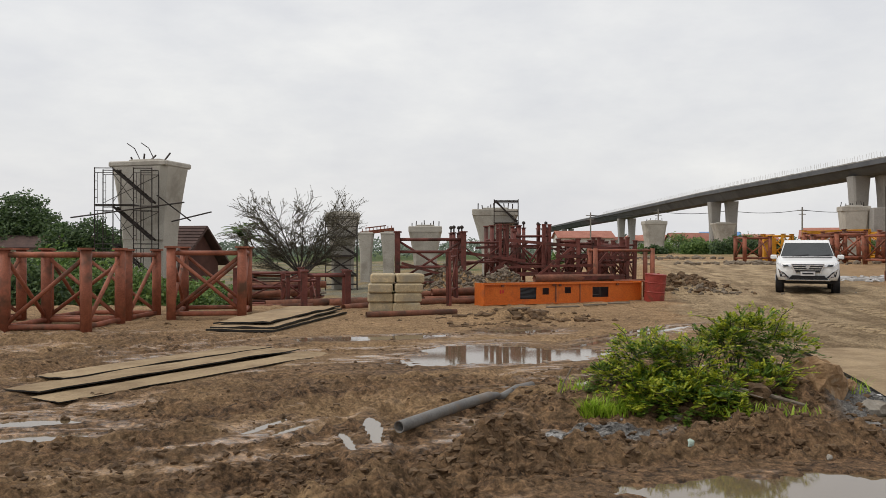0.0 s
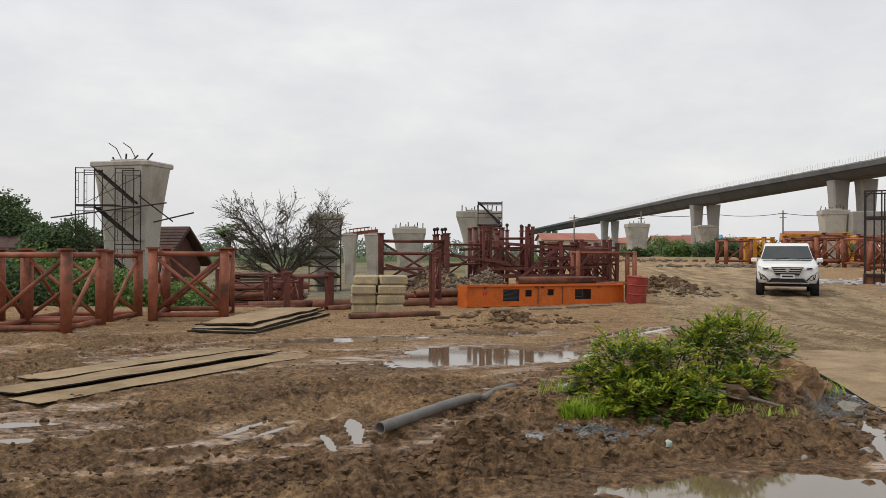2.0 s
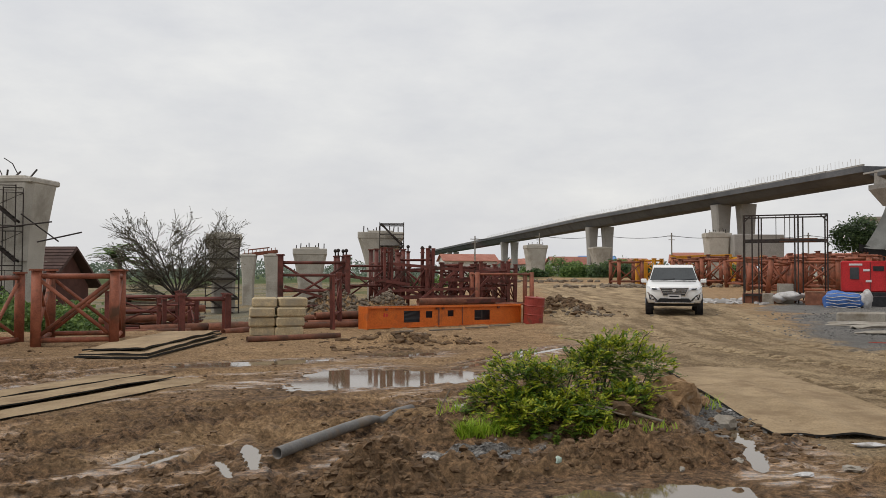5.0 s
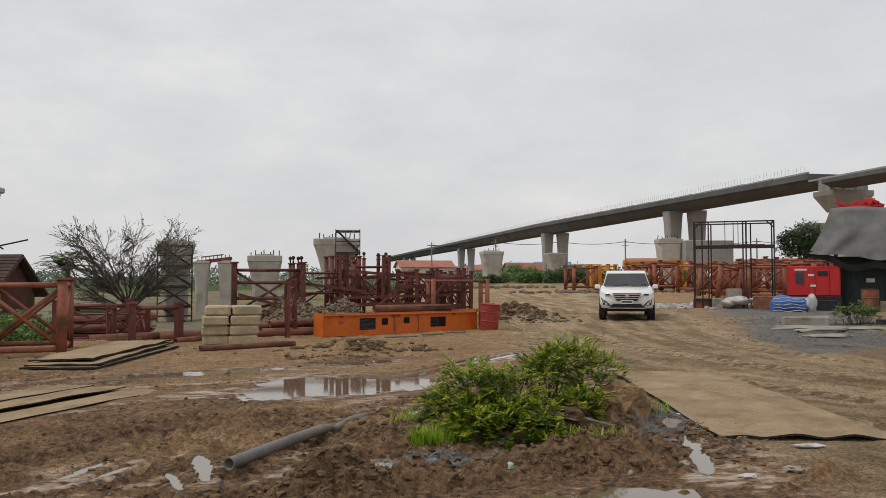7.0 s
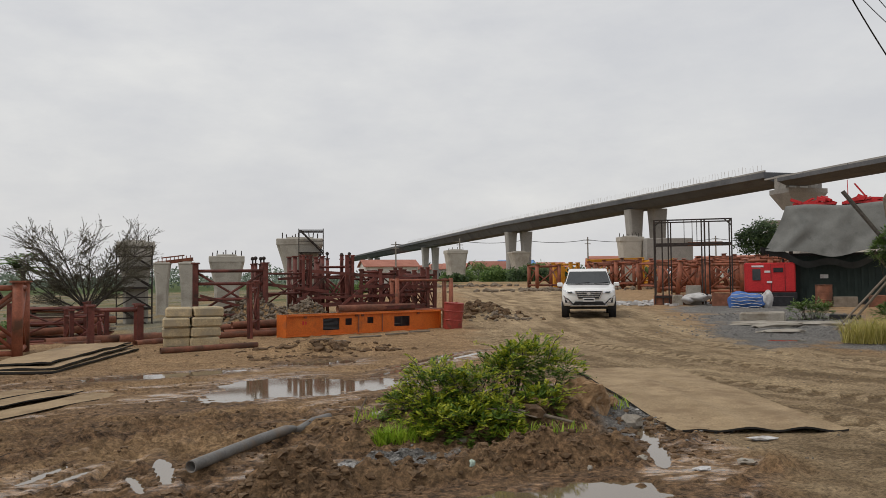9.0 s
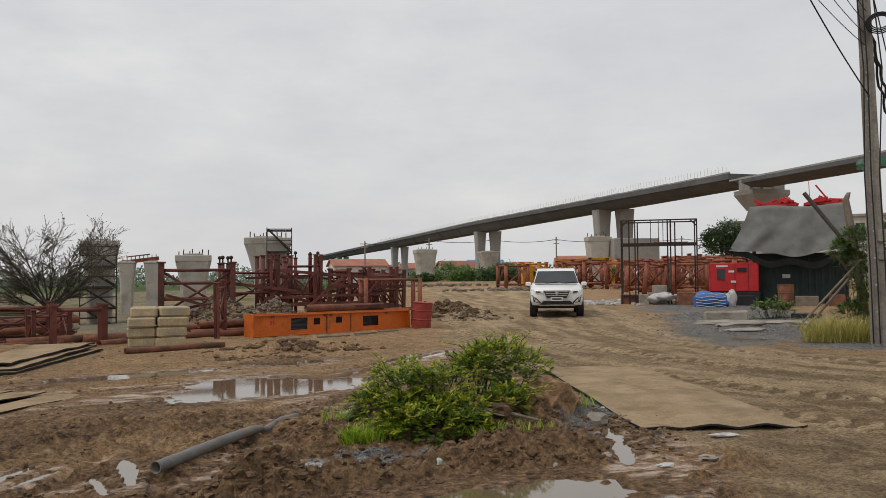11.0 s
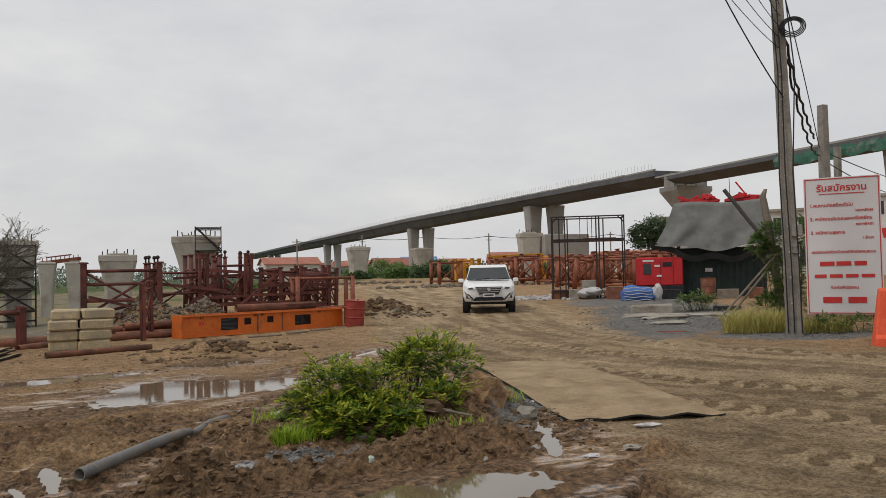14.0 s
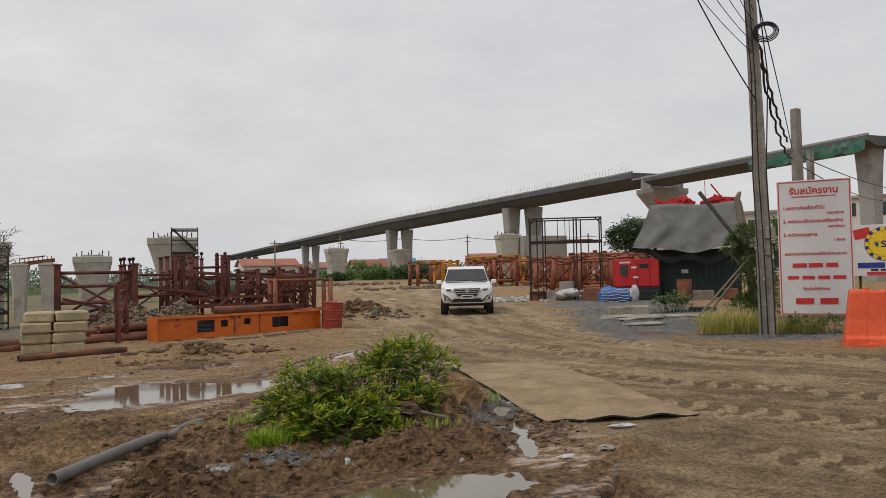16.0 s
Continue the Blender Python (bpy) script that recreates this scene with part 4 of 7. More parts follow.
for k, (x0, y0, z0, x1, y1, z1, r) in enumerate(((1.0, 23.9, 1.5, 4.4, 24.4, 1.62, 0.05), (1.3, 23.6, 1.30, 2.9, 23.9, 0.75, 0.06), (2.1, 23.5, 0.7, 4.6, 23.6, 0.72, 0.07), (3.2, 23.4, 0.95, 5.2, 23.7, 0.98, 0.05),
                                              (2.4, 25.0, 1.6, 3.6, 24.2, 0.6, 0.045), (3.5, 24.0, 0.6, 4.6, 24.3, 1.1, 0.05), (4.0, 22.6, 0.62, 5.3, 22.9, 0.64, 0.07), (-1.2, 22.6, 1.05, 0.5, 23.2, 0.55, 0.05), (-1.3, 22.8, 0.5, 1.2, 24.2, 1.1, 0.05), (1.2, 23.6, 0.5, 2.6, 23.7, 1.7, 0.05), (2.0, 23.5, 1.72, 5.4, 23.9, 1.45, 0.06), (2.7, 23.4, 0.55, 3.9, 23.6, 1.5, 0.05), (3.4, 23.5, 1.25, 5.9, 24.0, 1.2, 0.07), (0.6, 23.6, 1.35, 2.5, 23.6, 1.1, 0.06), (1.5, 23.3, 0.9, 3.2, 23.5, 0.95, 0.05), (4.2, 23.4, 0.5, 5.0, 23.7, 1.35, 0.05))):
    mb = MB()
    mb.bar((x0, y0, z0), (x1, y1, z1), r, r * 1.5)
    solo("steel_beam", mb, M_DKRED, "dark red steel beam lying across the truss stack", "steel beam", None, "loose steel beams")


def pipe_run(a, b, r, material, label, group="steel pipes", n=14):
    mb = MB()
    a, b = Vector(a), Vector(b)
    d = (b - a)
    u = d.normalized().orthogonal().normalized()
    w = d.normalized().cross(u)
    rings = []
    for p, q in ((a, r), (b, r), (b, r * 0.86), (a, r * 0.86)):
        rings.append([p + (u * math.cos(2 * math.pi * k / n) + w * math.sin(2 * math.pi * k / n)) * q for k in range(n)])
    mb.loft(rings + [rings[0]], False)
    return solo("steel_pipe", mb, material, label, "pipe", None, group, "", True)


pipe_run((-1.62, 16.5, 0.06), (0.30, 17.35, 0.06), 0.062, M_RUST, "rusty red steel pipe lying on dry mud")
for k, (a, b, r) in enumerate((((-0.6, 20.3, 0.08), (1.15, 20.9, 0.08), 0.085), ((-0.5, 20.7, 0.10), (1.3, 21.2, 0.10), 0.10), ((-0.9, 21.0, 0.22), (1.1, 21.6, 0.26), 0.09), ((-0.3, 20.9, 0.30), (1.2, 21.5, 0.33), 0.09),
                              ((-4.6, 20.2, 0.0), (-2.2, 21.2, 0.02), 0.13), ((-3.0, 20.6, 0.02), (-1.4, 21.0, 0.06), 0.12), ((-5.2, 19.9, -0.05), (-3.4, 20.4, -0.05), 0.09), ((-6.2, 22.5, 0.1), (-3.8, 22.9, 0.2), 0.10),
                              ((-6.0, 23.2, 0.35), (-3.5, 23.4, 0.4), 0.10), ((-2.4, 18.8, 0.04), (-1.9, 19.5, 0.04), 0.08), ((2.6, 22.2, 0.62), (5.0, 23.0, 0.62), 0.11))):
    pipe_run(a, b, r, M_RUST, "rusty red steel pipe in a stack behind the blocks")

# ---- concrete blocks ----
rnd = random.Random(11)
for col, (cx, cy, rz, w) in enumerate(((-1.46, 18.42, 3, 0.60), (-0.84, 18.42, 9, 0.66))):
    for k in range(4):
        mb = MB()
        w2 = w + rnd.uniform(-0.03, 0.02)
        mb.box((0, 0, 0.112), (w2, 0.66, 0.216), ch=0.034)
        b = solo("concrete_block", mb, M_BLOCK, "sandy coloured rough concrete block in a four-high stack", "concrete block", pose(cx + rnd.uniform(-0.035, 0.035), cy + rnd.uniform(-0.06, 0.06), -0.02 + k * 0.224, 0, rnd.uniform(-0.6, 0.6), rz + rnd.uniform(-4, 4)), "stacked concrete blocks")


# ---- orange beam ----
def orange_beam():
    L, H, D = 5.1, 0.54, 0.34
    t = thing("orange_beam", "long orange painted hollow steel beam with cut openings", "steel beam", pose(1.03, 19.82, 0.02, 0, 0.4, 27.2), "")
    holes = [(1.10, 1.62, 0.13, 0.44), (1.80, 2.02, 0.24, 0.42), (2.52, 2.74, 0.26, 0.43), (3.45, 4.02, 0.14, 0.42)]
    mb = MB()
    xs = sorted({0.0, L, *[h[0] for h in holes], *[h[1] for h in holes]})
    for i in range(len(xs) - 1):
        a, b = xs[i], xs[i + 1]
        hole = [h for h in holes if h[0] <= a and h[1] >= b]
        spans = [(0, hole[0][2]), (hole[0][3], H)] if hole else [(0, H)]
        for z0, z1 in spans:
            mb.box(((a + b) / 2, 0.012, (z0 + z1) / 2), (b - a, 0.024, z1 - z0))
    part("front_plate", mb, M_ORANGE, t)
    for name, c, s in (("back_plate", (L / 2, D, H / 2), (L, 0.024, H)), ("bottom_plate", (L / 2, D / 2, 0.012), (L, D - 0.03, 0.024)), ("end_plate", (-0.02, D / 2, H / 2), (0.035, D + 0.12, H + 0.05)), ("end_plate", (L + 0.02, D / 2, H / 2), (0.035, D + 0.12, H + 0.05))):
        mb = MB()
        mb.box(c, s)
        part(name, mb, M_ORANGE, t)
    for c, s in (((L / 2, -0.03, H - 0.012), (L, 0.08, 0.024)), ((L / 2, -0.03, 0.012), (L, 0.08, 0.024)), ((L / 2, D + 0.02, H), (L, 0.10, 0.03))):
        mb = MB()
        mb.box(c, s)
        part("flange", mb, M_ORANGE, t)
    for x in (2.22, 3.02):
        mb = MB()
        mb.box((x, -0.012, H / 2), (0.035 if x < 2.5 else 0.02, 0.02, H - 0.06))
        part("seam_plate", mb, M_RUST, t)
    for x in (0.55, 2.15, 2.35, 4.3):
        mb = MB()
        mb.box((x, -0.02, H - 0.05), (0.07, 0.05, 0.06))
        part("lifting_lug", mb, M_RUST, t)
    mb = MB()
    mb.box((3.735, 0.03, 0.28), (0.025, 0.03, 0.28))
    mb.box((3.62, 0.14, 0.20), (0.3, 0.2, 0.02))
    part("inner_stiffener", mb, M_DKSTEEL, t)
    mb = MB()
    for k in range(9):
        mb.tube((1.02 + 0.03 * k, 0.06 + 0.025 * k, 0.16 + 0.035 * k), (1.7, 0.08 + 0.025 * k, 0.14 + 0.03 * k), 0.022, n=6)
    part("cable_bundle", mb, M_CABLE, t, "bundle of black cables inside an opening")
    # black sheet added inside, stands in for the shade seen through the openings
    mb = MB()
    mb.box((L / 2, 0.28, 0.27), (L - 0.1, 0.02, 0.46))
    part("inner_web", mb, M_BLACK, t)
    for dx in (0, 0.075):
        mb = MB()
        mb.box((0.50 + dx, -0.004, 0.34), (0.045, 0.006, 0.10 - dx * 0.3))
        part("paint_mark", mb, M_SIGNRED, t, "faded red paint mark")


orange_beam()


def oil_drum(x, y, z, material, label, rz=0, lean=0, h=0.82, r=0.285):
    t = thing("oil_drum", label, "drum", pose(x, y, z, lean, lean * 0.6, rz), "oil drums")
    mb, n = MB(), 28
    prof = [(r * 0.97, 0), (r, 0.02), (r, 0.27), (r + 0.014, 0.29), (r, 0.31), (r, 0.53), (r + 0.014, 0.55), (r, 0.57), (r, h - 0.02), (r * 0.97, h)]
    mb.loft([[(q * math.cos(2 * math.pi * k / n) * (1 - 0.05 * math.sin(zz * 7 + k * 0.5)), q * math.sin(2 * math.pi * k / n), zz) for k in range(n)] for q, zz in prof])
    part("drum_shell", mb, material, t)
    mb = MB()
    mb.tube((0, 0, h - 0.01), (0, 0, h + 0.008), r + 0.012, n=28)
    mb.tube((0.12, 0.05, h + 0.008), (0.12, 0.05, h + 0.03), 0.035, n=10)
    part("drum_rim", mb, material, t)


oil_drum(5.93, 21.95, -0.03, M_DRUMRED, "dented red steel drum at the end of the orange beam", 20, 4, 0.78)

# ---- steel plates and planks on the mud ----
def plate(cx, cy, z, lx, ly, rz, tilt, label, bow=0.05, edge=0.02, roll=0.0, seed=1, top_mat=None):
    """A slightly bowed steel road plate with a dirty top and edges painted black as gap shade."""
    t = thing("road_plate", label, "steel plate", pose(cx, cy, z, tilt, roll, rz), "road plates")
    nx, ny = 24, 8
    top = [(lx * (i / nx - 0.5), ly * (j / ny - 0.5), bow * math.sin(math.pi * i / nx) * 0.4 + bow * noise.noise(Vector((i * 0.25, j * 0.4, seed)))) for j in range(ny + 1) for i in range(nx + 1)]
    w = nx + 1
    mb = MB()
    mb.add([(a, b, c + edge) for a, b, c in top], [(j * w + i, j * w + i + 1, j * w + w + i + 1, j * w + w + i) for j in range(ny) for i in range(nx)])
    part("plate_top", mb, top_mat or M_PLATE, t)
    ring = [i for i in range(w)] + [j * w + nx for j in range(1, ny + 1)] + [ny * w + i for i in range(nx - 1, -1, -1)] + [j * w for j in range(ny - 1, 0, -1)]
    mb, k = MB(), len(ring)
    vs = [(top[q][0], top[q][1], top[q][2] + edge) for q in ring] + [(top[q][0], top[q][1], top[q][2] - edge) for q in ring]
    mb.add(vs, [(i, i + k, (i + 1) % k + k, (i + 1) % k) for i in range(k)])
    mb.add([(a, b, c - edge) for a, b, c in top], [(j * w + i, j * w + w + i, j * w + w + i + 1, j * w + i + 1) for j in range(ny) for i in range(nx)])
    part("plate_edge", mb, M_EDGE_SHADE, t)
    return t


plate(-3.15, 15.55, 0.03, 4.1, 1.25, 79, 0.0, "stacked muddy steel road plate with gap shade painted on its edges", 0.02, 0.018, 0, 1)
plate(-3.18, 15.60, 0.085, 4.0, 1.2, 80.5, -1.0, "stacked muddy steel road plate with gap shade painted on its edges", 0.025, 0.016, -0.4, 2)
plate(-3.22, 15.75, 0.14, 3.7, 1.1, 78, -1.5, "stacked muddy steel road plate with gap shade painted on its edges", 0.03, 0.014, -0.4, 3)
plate(-2.72, 9.05, 0.012, 4.0, 0.46, 59, 0.3, "long muddy steel plate half sunk in the ruts", 0.012, 0.004, 0, 4, M_PLATE_DARK)
plate(-3.20, 9.33, 0.034, 3.8, 0.60, 59.7, -3.0, "long muddy steel plate with one lifted edge in painted shade", 0.016, 0.007, 0, 5, M_PLATE_DARK)
plate(-3.55, 10.0, 0.018, 3.2, 0.62, 59, -2.4, "long muddy steel plate with one lifted edge in painted shade", 0.016, 0.006, 0, 7, M_PLATE_DARK)
plate(5.28, 8.5, 0.03, 1.62, 4.9, -12.5, 0.0, "warped tan steel plate laid over the track edge", 0.03, 0.009, 0.4, 6, M_PLATE_DARK)

# ---- grey plastic pipe in the foreground ----
mb = MB()
pts, n = [(-0.335, 5.94, 0.075), (-0.05, 6.38, 0.085), (0.2, 6.8, 0.085), (0.42, 7.15, 0.08), (0.50, 7.28, 0.075)], 18
rings = []
for r in (0.047, 0.040):
    ring = []
    for i, q in enumerate(pts):
        d = Vector((0.55, 0.83, 0)).normalized()
        u, w = Vector((d.y, -d.x, 0)), Vector((0, 0, 1))
        sq = 0.55 if i == 4 else 1.0
        ring.append([Vector(q) + (u * math.cos(2 * math.pi * k / n) + w * math.sin(2 * math.pi * k / n) * sq) * r for k in range(n)])
    rings.append(ring)
mb.loft(rings[0] + rings[1][::-1] + [rings[0][0]], False)
solo("plastic_pipe", mb, M_PIPE, "muddy grey plastic pipe with a broken end, lying in wet mud", "pipe", None, "plastic pipes", "", True)
mb = MB()
mb.path([(0.50, 7.27, 0.06), (0.56, 7.42, 0.03), (0.72, 7.66, 0.06), (0.90, 7.92, 0.05)], [0.026, 0.036, 0.042, 0.042], 12)
solo("plastic_pipe", mb, M_PIPE, "crushed far length of a muddy grey plastic pipe", "pipe", None, "plastic pipes", "", True)


# ---- plants ----
def leaf_pair(mb, p, d, side, size):
    """One small folded leaflet."""
    w = d.cross(side).normalized() * size * 0.1
    a, b = p + d * size * 0.55 + side * size * 0.34, p + d * size * 0.55 - side * size * 0.34
    mb.add([p, a + w, p + d * size, b + w], [(0, 1, 2), (0, 2, 3)])


def frond(mb, p, d, length, leaf, rnd, n=6):
    """A feathered leaf: leaflets in pairs along a stalk that droops."""
    side = d.cross(Vector((0, 0, 1))) + Vector((rnd.uniform(-.2, .2), rnd.uniform(-.2, .2), rnd.uniform(-.3, .3)))
    side = side.normalized() if side.length > 0.01 else Vector((1, 0, 0))
    for k in range(n):
        u = (k + 1) / n
        q = p + d * length * u + Vector((0, 0, -0.25 * length * u * u))
        for s in (-1, 1):
            dd = (d * 0.55 + side * s * 0.9 + Vector((0, 0, rnd.uniform(-0.25, 0.2)))).normalized()
            leaf_pair(mb, q, dd, dd.cross(Vector((0, 0, 1))).normalized(), leaf * rnd.uniform(0.75, 1.2))


def shrub(name, x, y, z, blobs, count, leaf, material, label, seed, stems=26, shoots=0, young=None):
    """A bush: stems that fan out from the base, feathered leaves over uneven clumps painted lighter on top as if lit,
    young shoots above.
    """
    rnd = random.Random(seed)
    t = thing(name, label, "bush", pose(x, y, z), "")
    mb, yg = MB(), MB()

    def stem(pts, rs, sides):
        part("stem", MB().path(pts, rs, sides), M_TWIG, t)

    for k in range(stems):
        bx, by, bz, br = rnd.choice(blobs)
        tip = Vector((bx + rnd.uniform(-br, br), by + rnd.uniform(-br, br) * 0.8, bz + br * rnd.uniform(0.2, 1.05)))
        root = Vector((bx * 0.75 + rnd.uniform(-0.12, 0.12), by * 0.8 + rnd.uniform(-.1, .1), -0.05))
        mid = (root + tip) / 2 + Vector((rnd.uniform(-.1, .1), rnd.uniform(-.1, .1), 0.05))
        stem([root, mid, tip], [0.009, 0.006, 0.003], 5)
        for q in range(7):
            u = rnd.uniform(0.45, 1.0)
            pnt = mid.lerp(tip, u)
            d = Vector((rnd.uniform(-1, 1), rnd.uniform(-1, 1), rnd.uniform(0, 1.1))).normalized()
            frond(mb, pnt, d, leaf * 2.6, leaf, rnd)
    for k in range(count):
        bx, by, bz, br = rnd.choice(blobs)
        d = Vector((rnd.gauss(0, 1), rnd.gauss(0, 1), rnd.gauss(0.35, 0.9))).normalized()
        lobe = noise.noise(d * 2.6 + Vector((bx * 5, seed, by * 3)))
        if lobe < -0.22:
            continue
        rad = br * rnd.uniform(0.45, 1.0) ** 0.6 * (1 + 0.55 * lobe)
        pnt = Vector((bx, by, bz)) + Vector((d.x, d.y * 0.85, d.z)) * rad
        if pnt.z < -0.1:
            continue
        g = (d + Vector((rnd.uniform(-.6, .6), rnd.uniform(-.6, .6), rnd.uniform(-.2, .5)))).normalized()
        # upward outer leaves take the lighter colour, painting light on the clump tops
        fresh = young and rad > br * 0.7 and d.z > 0.2 and rnd.random() < 0.62
        frond(yg if fresh else mb, pnt, g, leaf * rnd.uniform(1.8, 3.2), leaf * (1.1 if fresh else 1.0), rnd, 5)
    for k in range(shoots):
        bx, by, bz, br = rnd.choice(blobs)
        a = rnd.uniform(0, 6.283)
        p0 = Vector((bx + 0.6 * br * math.cos(a), by + 0.5 * br * math.sin(a), bz + 0.4 * br))
        d = Vector((0.75 * math.cos(a) + rnd.gauss(0, 0.3), 0.6 * math.sin(a), rnd.uniform(0.5, 1.3))).normalized()
        ln_ = rnd.uniform(0.16, 0.36)
        p1 = p0 + d * ln_ * 0.6
        p2 = p0 + d * ln_ + Vector((0.05 * math.cos(a), 0.05 * math.sin(a), -0.05))
        stem([p0, p1, p2], [0.005, 0.004, 0.002], 4)
        for q in range(7):
            u = 0.35 + 0.65 * q / 6
            pnt = p0.lerp(p1, u / 0.6) if u < 0.6 else p1.lerp(p2, (u - 0.6) / 0.4)
            g = (d * 0.5 + Vector((rnd.gauss(0, 0.8), rnd.gauss(0, 0.8), rnd.uniform(-0.1, 0.5)))).normalized()
            frond(yg, pnt, g, leaf * 2.4 * (1.1 - 0.5 * u), leaf * (1.15 - 0.4 * u), rnd, 5)
    part("foliage", mb, material, t)
    if yg.v:
        part("young_and_lit_growth", yg, young, t, "yellow-green leaves on young shoots and on clump tops painted as lit")
    return t


shrub("shrub", 2.45, 7.0, 0.13, [(-0.62, 0.0, 0.24, 0.33), (-0.28, -0.1, 0.20, 0.30), (-0.88, 0.05, 0.06, 0.22), (0.12, 0.15, 0.28, 0.30), (0.42, 0.2, 0.38, 0.34), (0.74, 0.25, 0.30, 0.26), (-0.35, -0.3, 0.0, 0.26), (0.28, 0.2, 0.46, 0.22), (-0.72, -0.25, 0.0, 0.24), (-0.1, -0.38, 0.0, 0.24), (0.32, -0.25, 0.06, 0.22), (-0.55, -0.1, 0.18, 0.33), (-0.45, -0.52, -0.06, 0.25), (-0.12, -0.58, -0.08, 0.2), (-0.72, -0.45, -0.06, 0.22)], 5600, 0.031, M_BUSH, "bright green feathery shrub growing on an earth mound", 4, 60, 46, M_SHOOT_LIT)


def grass(name, x, y, z, n, rad, h, material, label, seed, squash=1.0):
    rnd = random.Random(seed)
    mb = MB()
    for k in range(n):
        a, r = rnd.uniform(0, 6.283), rad * math.sqrt(rnd.random())
        px, py = r * math.cos(a), r * math.sin(a) * squash
        hh, b = h * rnd.uniform(0.4, 1.1), rnd.uniform(0, 6.283)
        lean, w = hh * rnd.uniform(0.3, 1.1), 0.005 + 0.004 * rnd.random()
        dx, dy = math.cos(b), math.sin(b)
        mb.add([(px - dy * w, py + dx * w, 0), (px + dy * w, py - dx * w, 0), (px + dx * lean * 0.4 + dy * w * 0.7, py + dy * lean * 0.4 - dx * w * 0.7, hh * 0.65), (px + dx * lean * 0.4 - dy * w * 0.7, py + dy * lean * 0.4 + dx * w * 0.7, hh * 0.65), (px + dx * lean, py + dy * lean, hh)], [(0, 1, 2, 3), (3, 2, 4)])
    return solo(name, mb, material, label, "grass", pose(x, y, z), "grass tufts", "stuff")


grass("grass_tuft", 1.42, 6.55, 0.02, 800, 0.26, 0.17, M_FRESH, "fresh yellow-green grass tuft on wet mud", 1, 0.5)
grass("grass_tuft", 1.6, 6.75, 0.08, 320, 0.2, 0.16, M_FRESH, "fresh yellow-green grass tuft on wet mud", 2)
grass("grass_tuft", 2.6, 6.3, 0.10, 90, 0.5, 0.10, M_FRESH, "thin grass at the foot of the shrub", 3, 0.3)
grass("grass_tuft", 1.25, 7.3, 0.06, 60, 0.2, 0.2, M_FRESH, "thin grass beside the mound", 4)
grass("grass_tuft", 3.75, 7.35, 0.1, 60, 0.25, 0.14, M_FRESH, "thin grass beside a rock", 5)

# boulder and stones of the mound
mb = MB()
mb.lump((0, 0, 0.12), 0.215, 9, 0.42, 3, (1.05, 0.8, 1.0))
solo("boulder", mb, M_ROCK, "lump of red-brown earth and rock beside the shrub", "rock", pose(3.30, 7.0, 0.13, 0, 14, 0))
rnd = random.Random(21)
for k, (x, y, r, mtl, lab) in enumerate(((3.72, 6.75, 0.10, M_OLDCON, "pale broken stone on the mound"), (3.62, 7.7, 0.09, M_OLDCON, "pale broken stone on the mound"), (1.35, 7.5, 0.07, M_OLDCON, "pale broken stone on the mound"),
                                       (2.75, 6.7, 0.07, M_ROCK, "earth-stained stone under the shrub"), (1.9, 6.35, 0.06, M_OLDCON, "pale broken stone on the mound"), (3.75, 7.2, 0.07, M_ROCK, "earth-stained stone under the shrub"), (2.6, 6.5, 0.09, M_CLOD, "earth-stained stone under the shrub"))):
    mb = MB()
    mb.lump((0, 0, 0), r, k + 3, 0.4, 2, (1.2, 0.9, 0.75))
    solo("stone", mb, mtl, lab, "rock", pose(x, y, gz(x, y) + r * 0.35, 0, 0, k * 50), "stones on the mound")
mb = MB()
mb.path([(2.45, 6.5, 0.27), (2.7, 6.45, 0.22), (2.95, 6.35, 0.16)], [0.014, 0.018, 0.012], 8)
solo("dead_branch", mb, M_WOOD, "dead grey branch lying across the mound", "branch", None, "dead branches")
for pts in ([(2.0, 6.6, 0.28), (2.3, 6.45, 0.30), (2.6, 6.35, 0.22)], [(1.05, 7.2, 0.0), (1.12, 7.22, 0.2), (1.2, 7.25, 0.34)]):
    mb = MB()
    mb.path(pts, 0.006, 6)
    solo("dead_branch", mb, M_WOOD, "thin dead grey stick on the mound", "branch", None, "dead branches")

# clods of mud and broken earth: countless, so one object
mb = MB()
rnd = random.Random(31)
zones = [(0.42, 5.2, 0.7, 0.4, 260, 0.03), (2.3, 5.6, 1.6, 0.4, 330, 0.026), (-0.9, 4.85, 2.2, 0.5, 420, 0.026), (2.6, 6.4, 1.5, 0.45, 260, 0.028), (1.0, 7.2, 0.6, 0.6, 130, 0.026), (3.8, 6.6, 0.5, 0.5, 110, 0.035), (1.6, 15.9, 1.6, 0.35, 160, 0.07), (8.0, 25.8, 1.6, 0.8, 260, 0.10), (0.9, 14.6, 0.9, 0.3, 60, 0.05)]
for cx, cy, rx, ry, n, r in zones:
    xs = [cx + rnd.gauss(0, 0.5) * rx for _ in range(n)]
    ys = [cy + rnd.gauss(0, 0.5) * ry for _ in range(n)]
    zz = gz_arrays(np.array(xs), np.array(ys))[0]
    for x, y, z in zip(xs, ys, zz):
        q = r * rnd.uniform(0.3, 1.2) ** 1.6
        mb.lump((x, y, z), q, rnd.random() * 90, 0.55, 1, (1.25, 1.0, 0.75))
solo("mud_clods", mb, M_CLOD, "loose dark clods of churned mud", "mud clods", None, "", "stuff")
mb = MB()
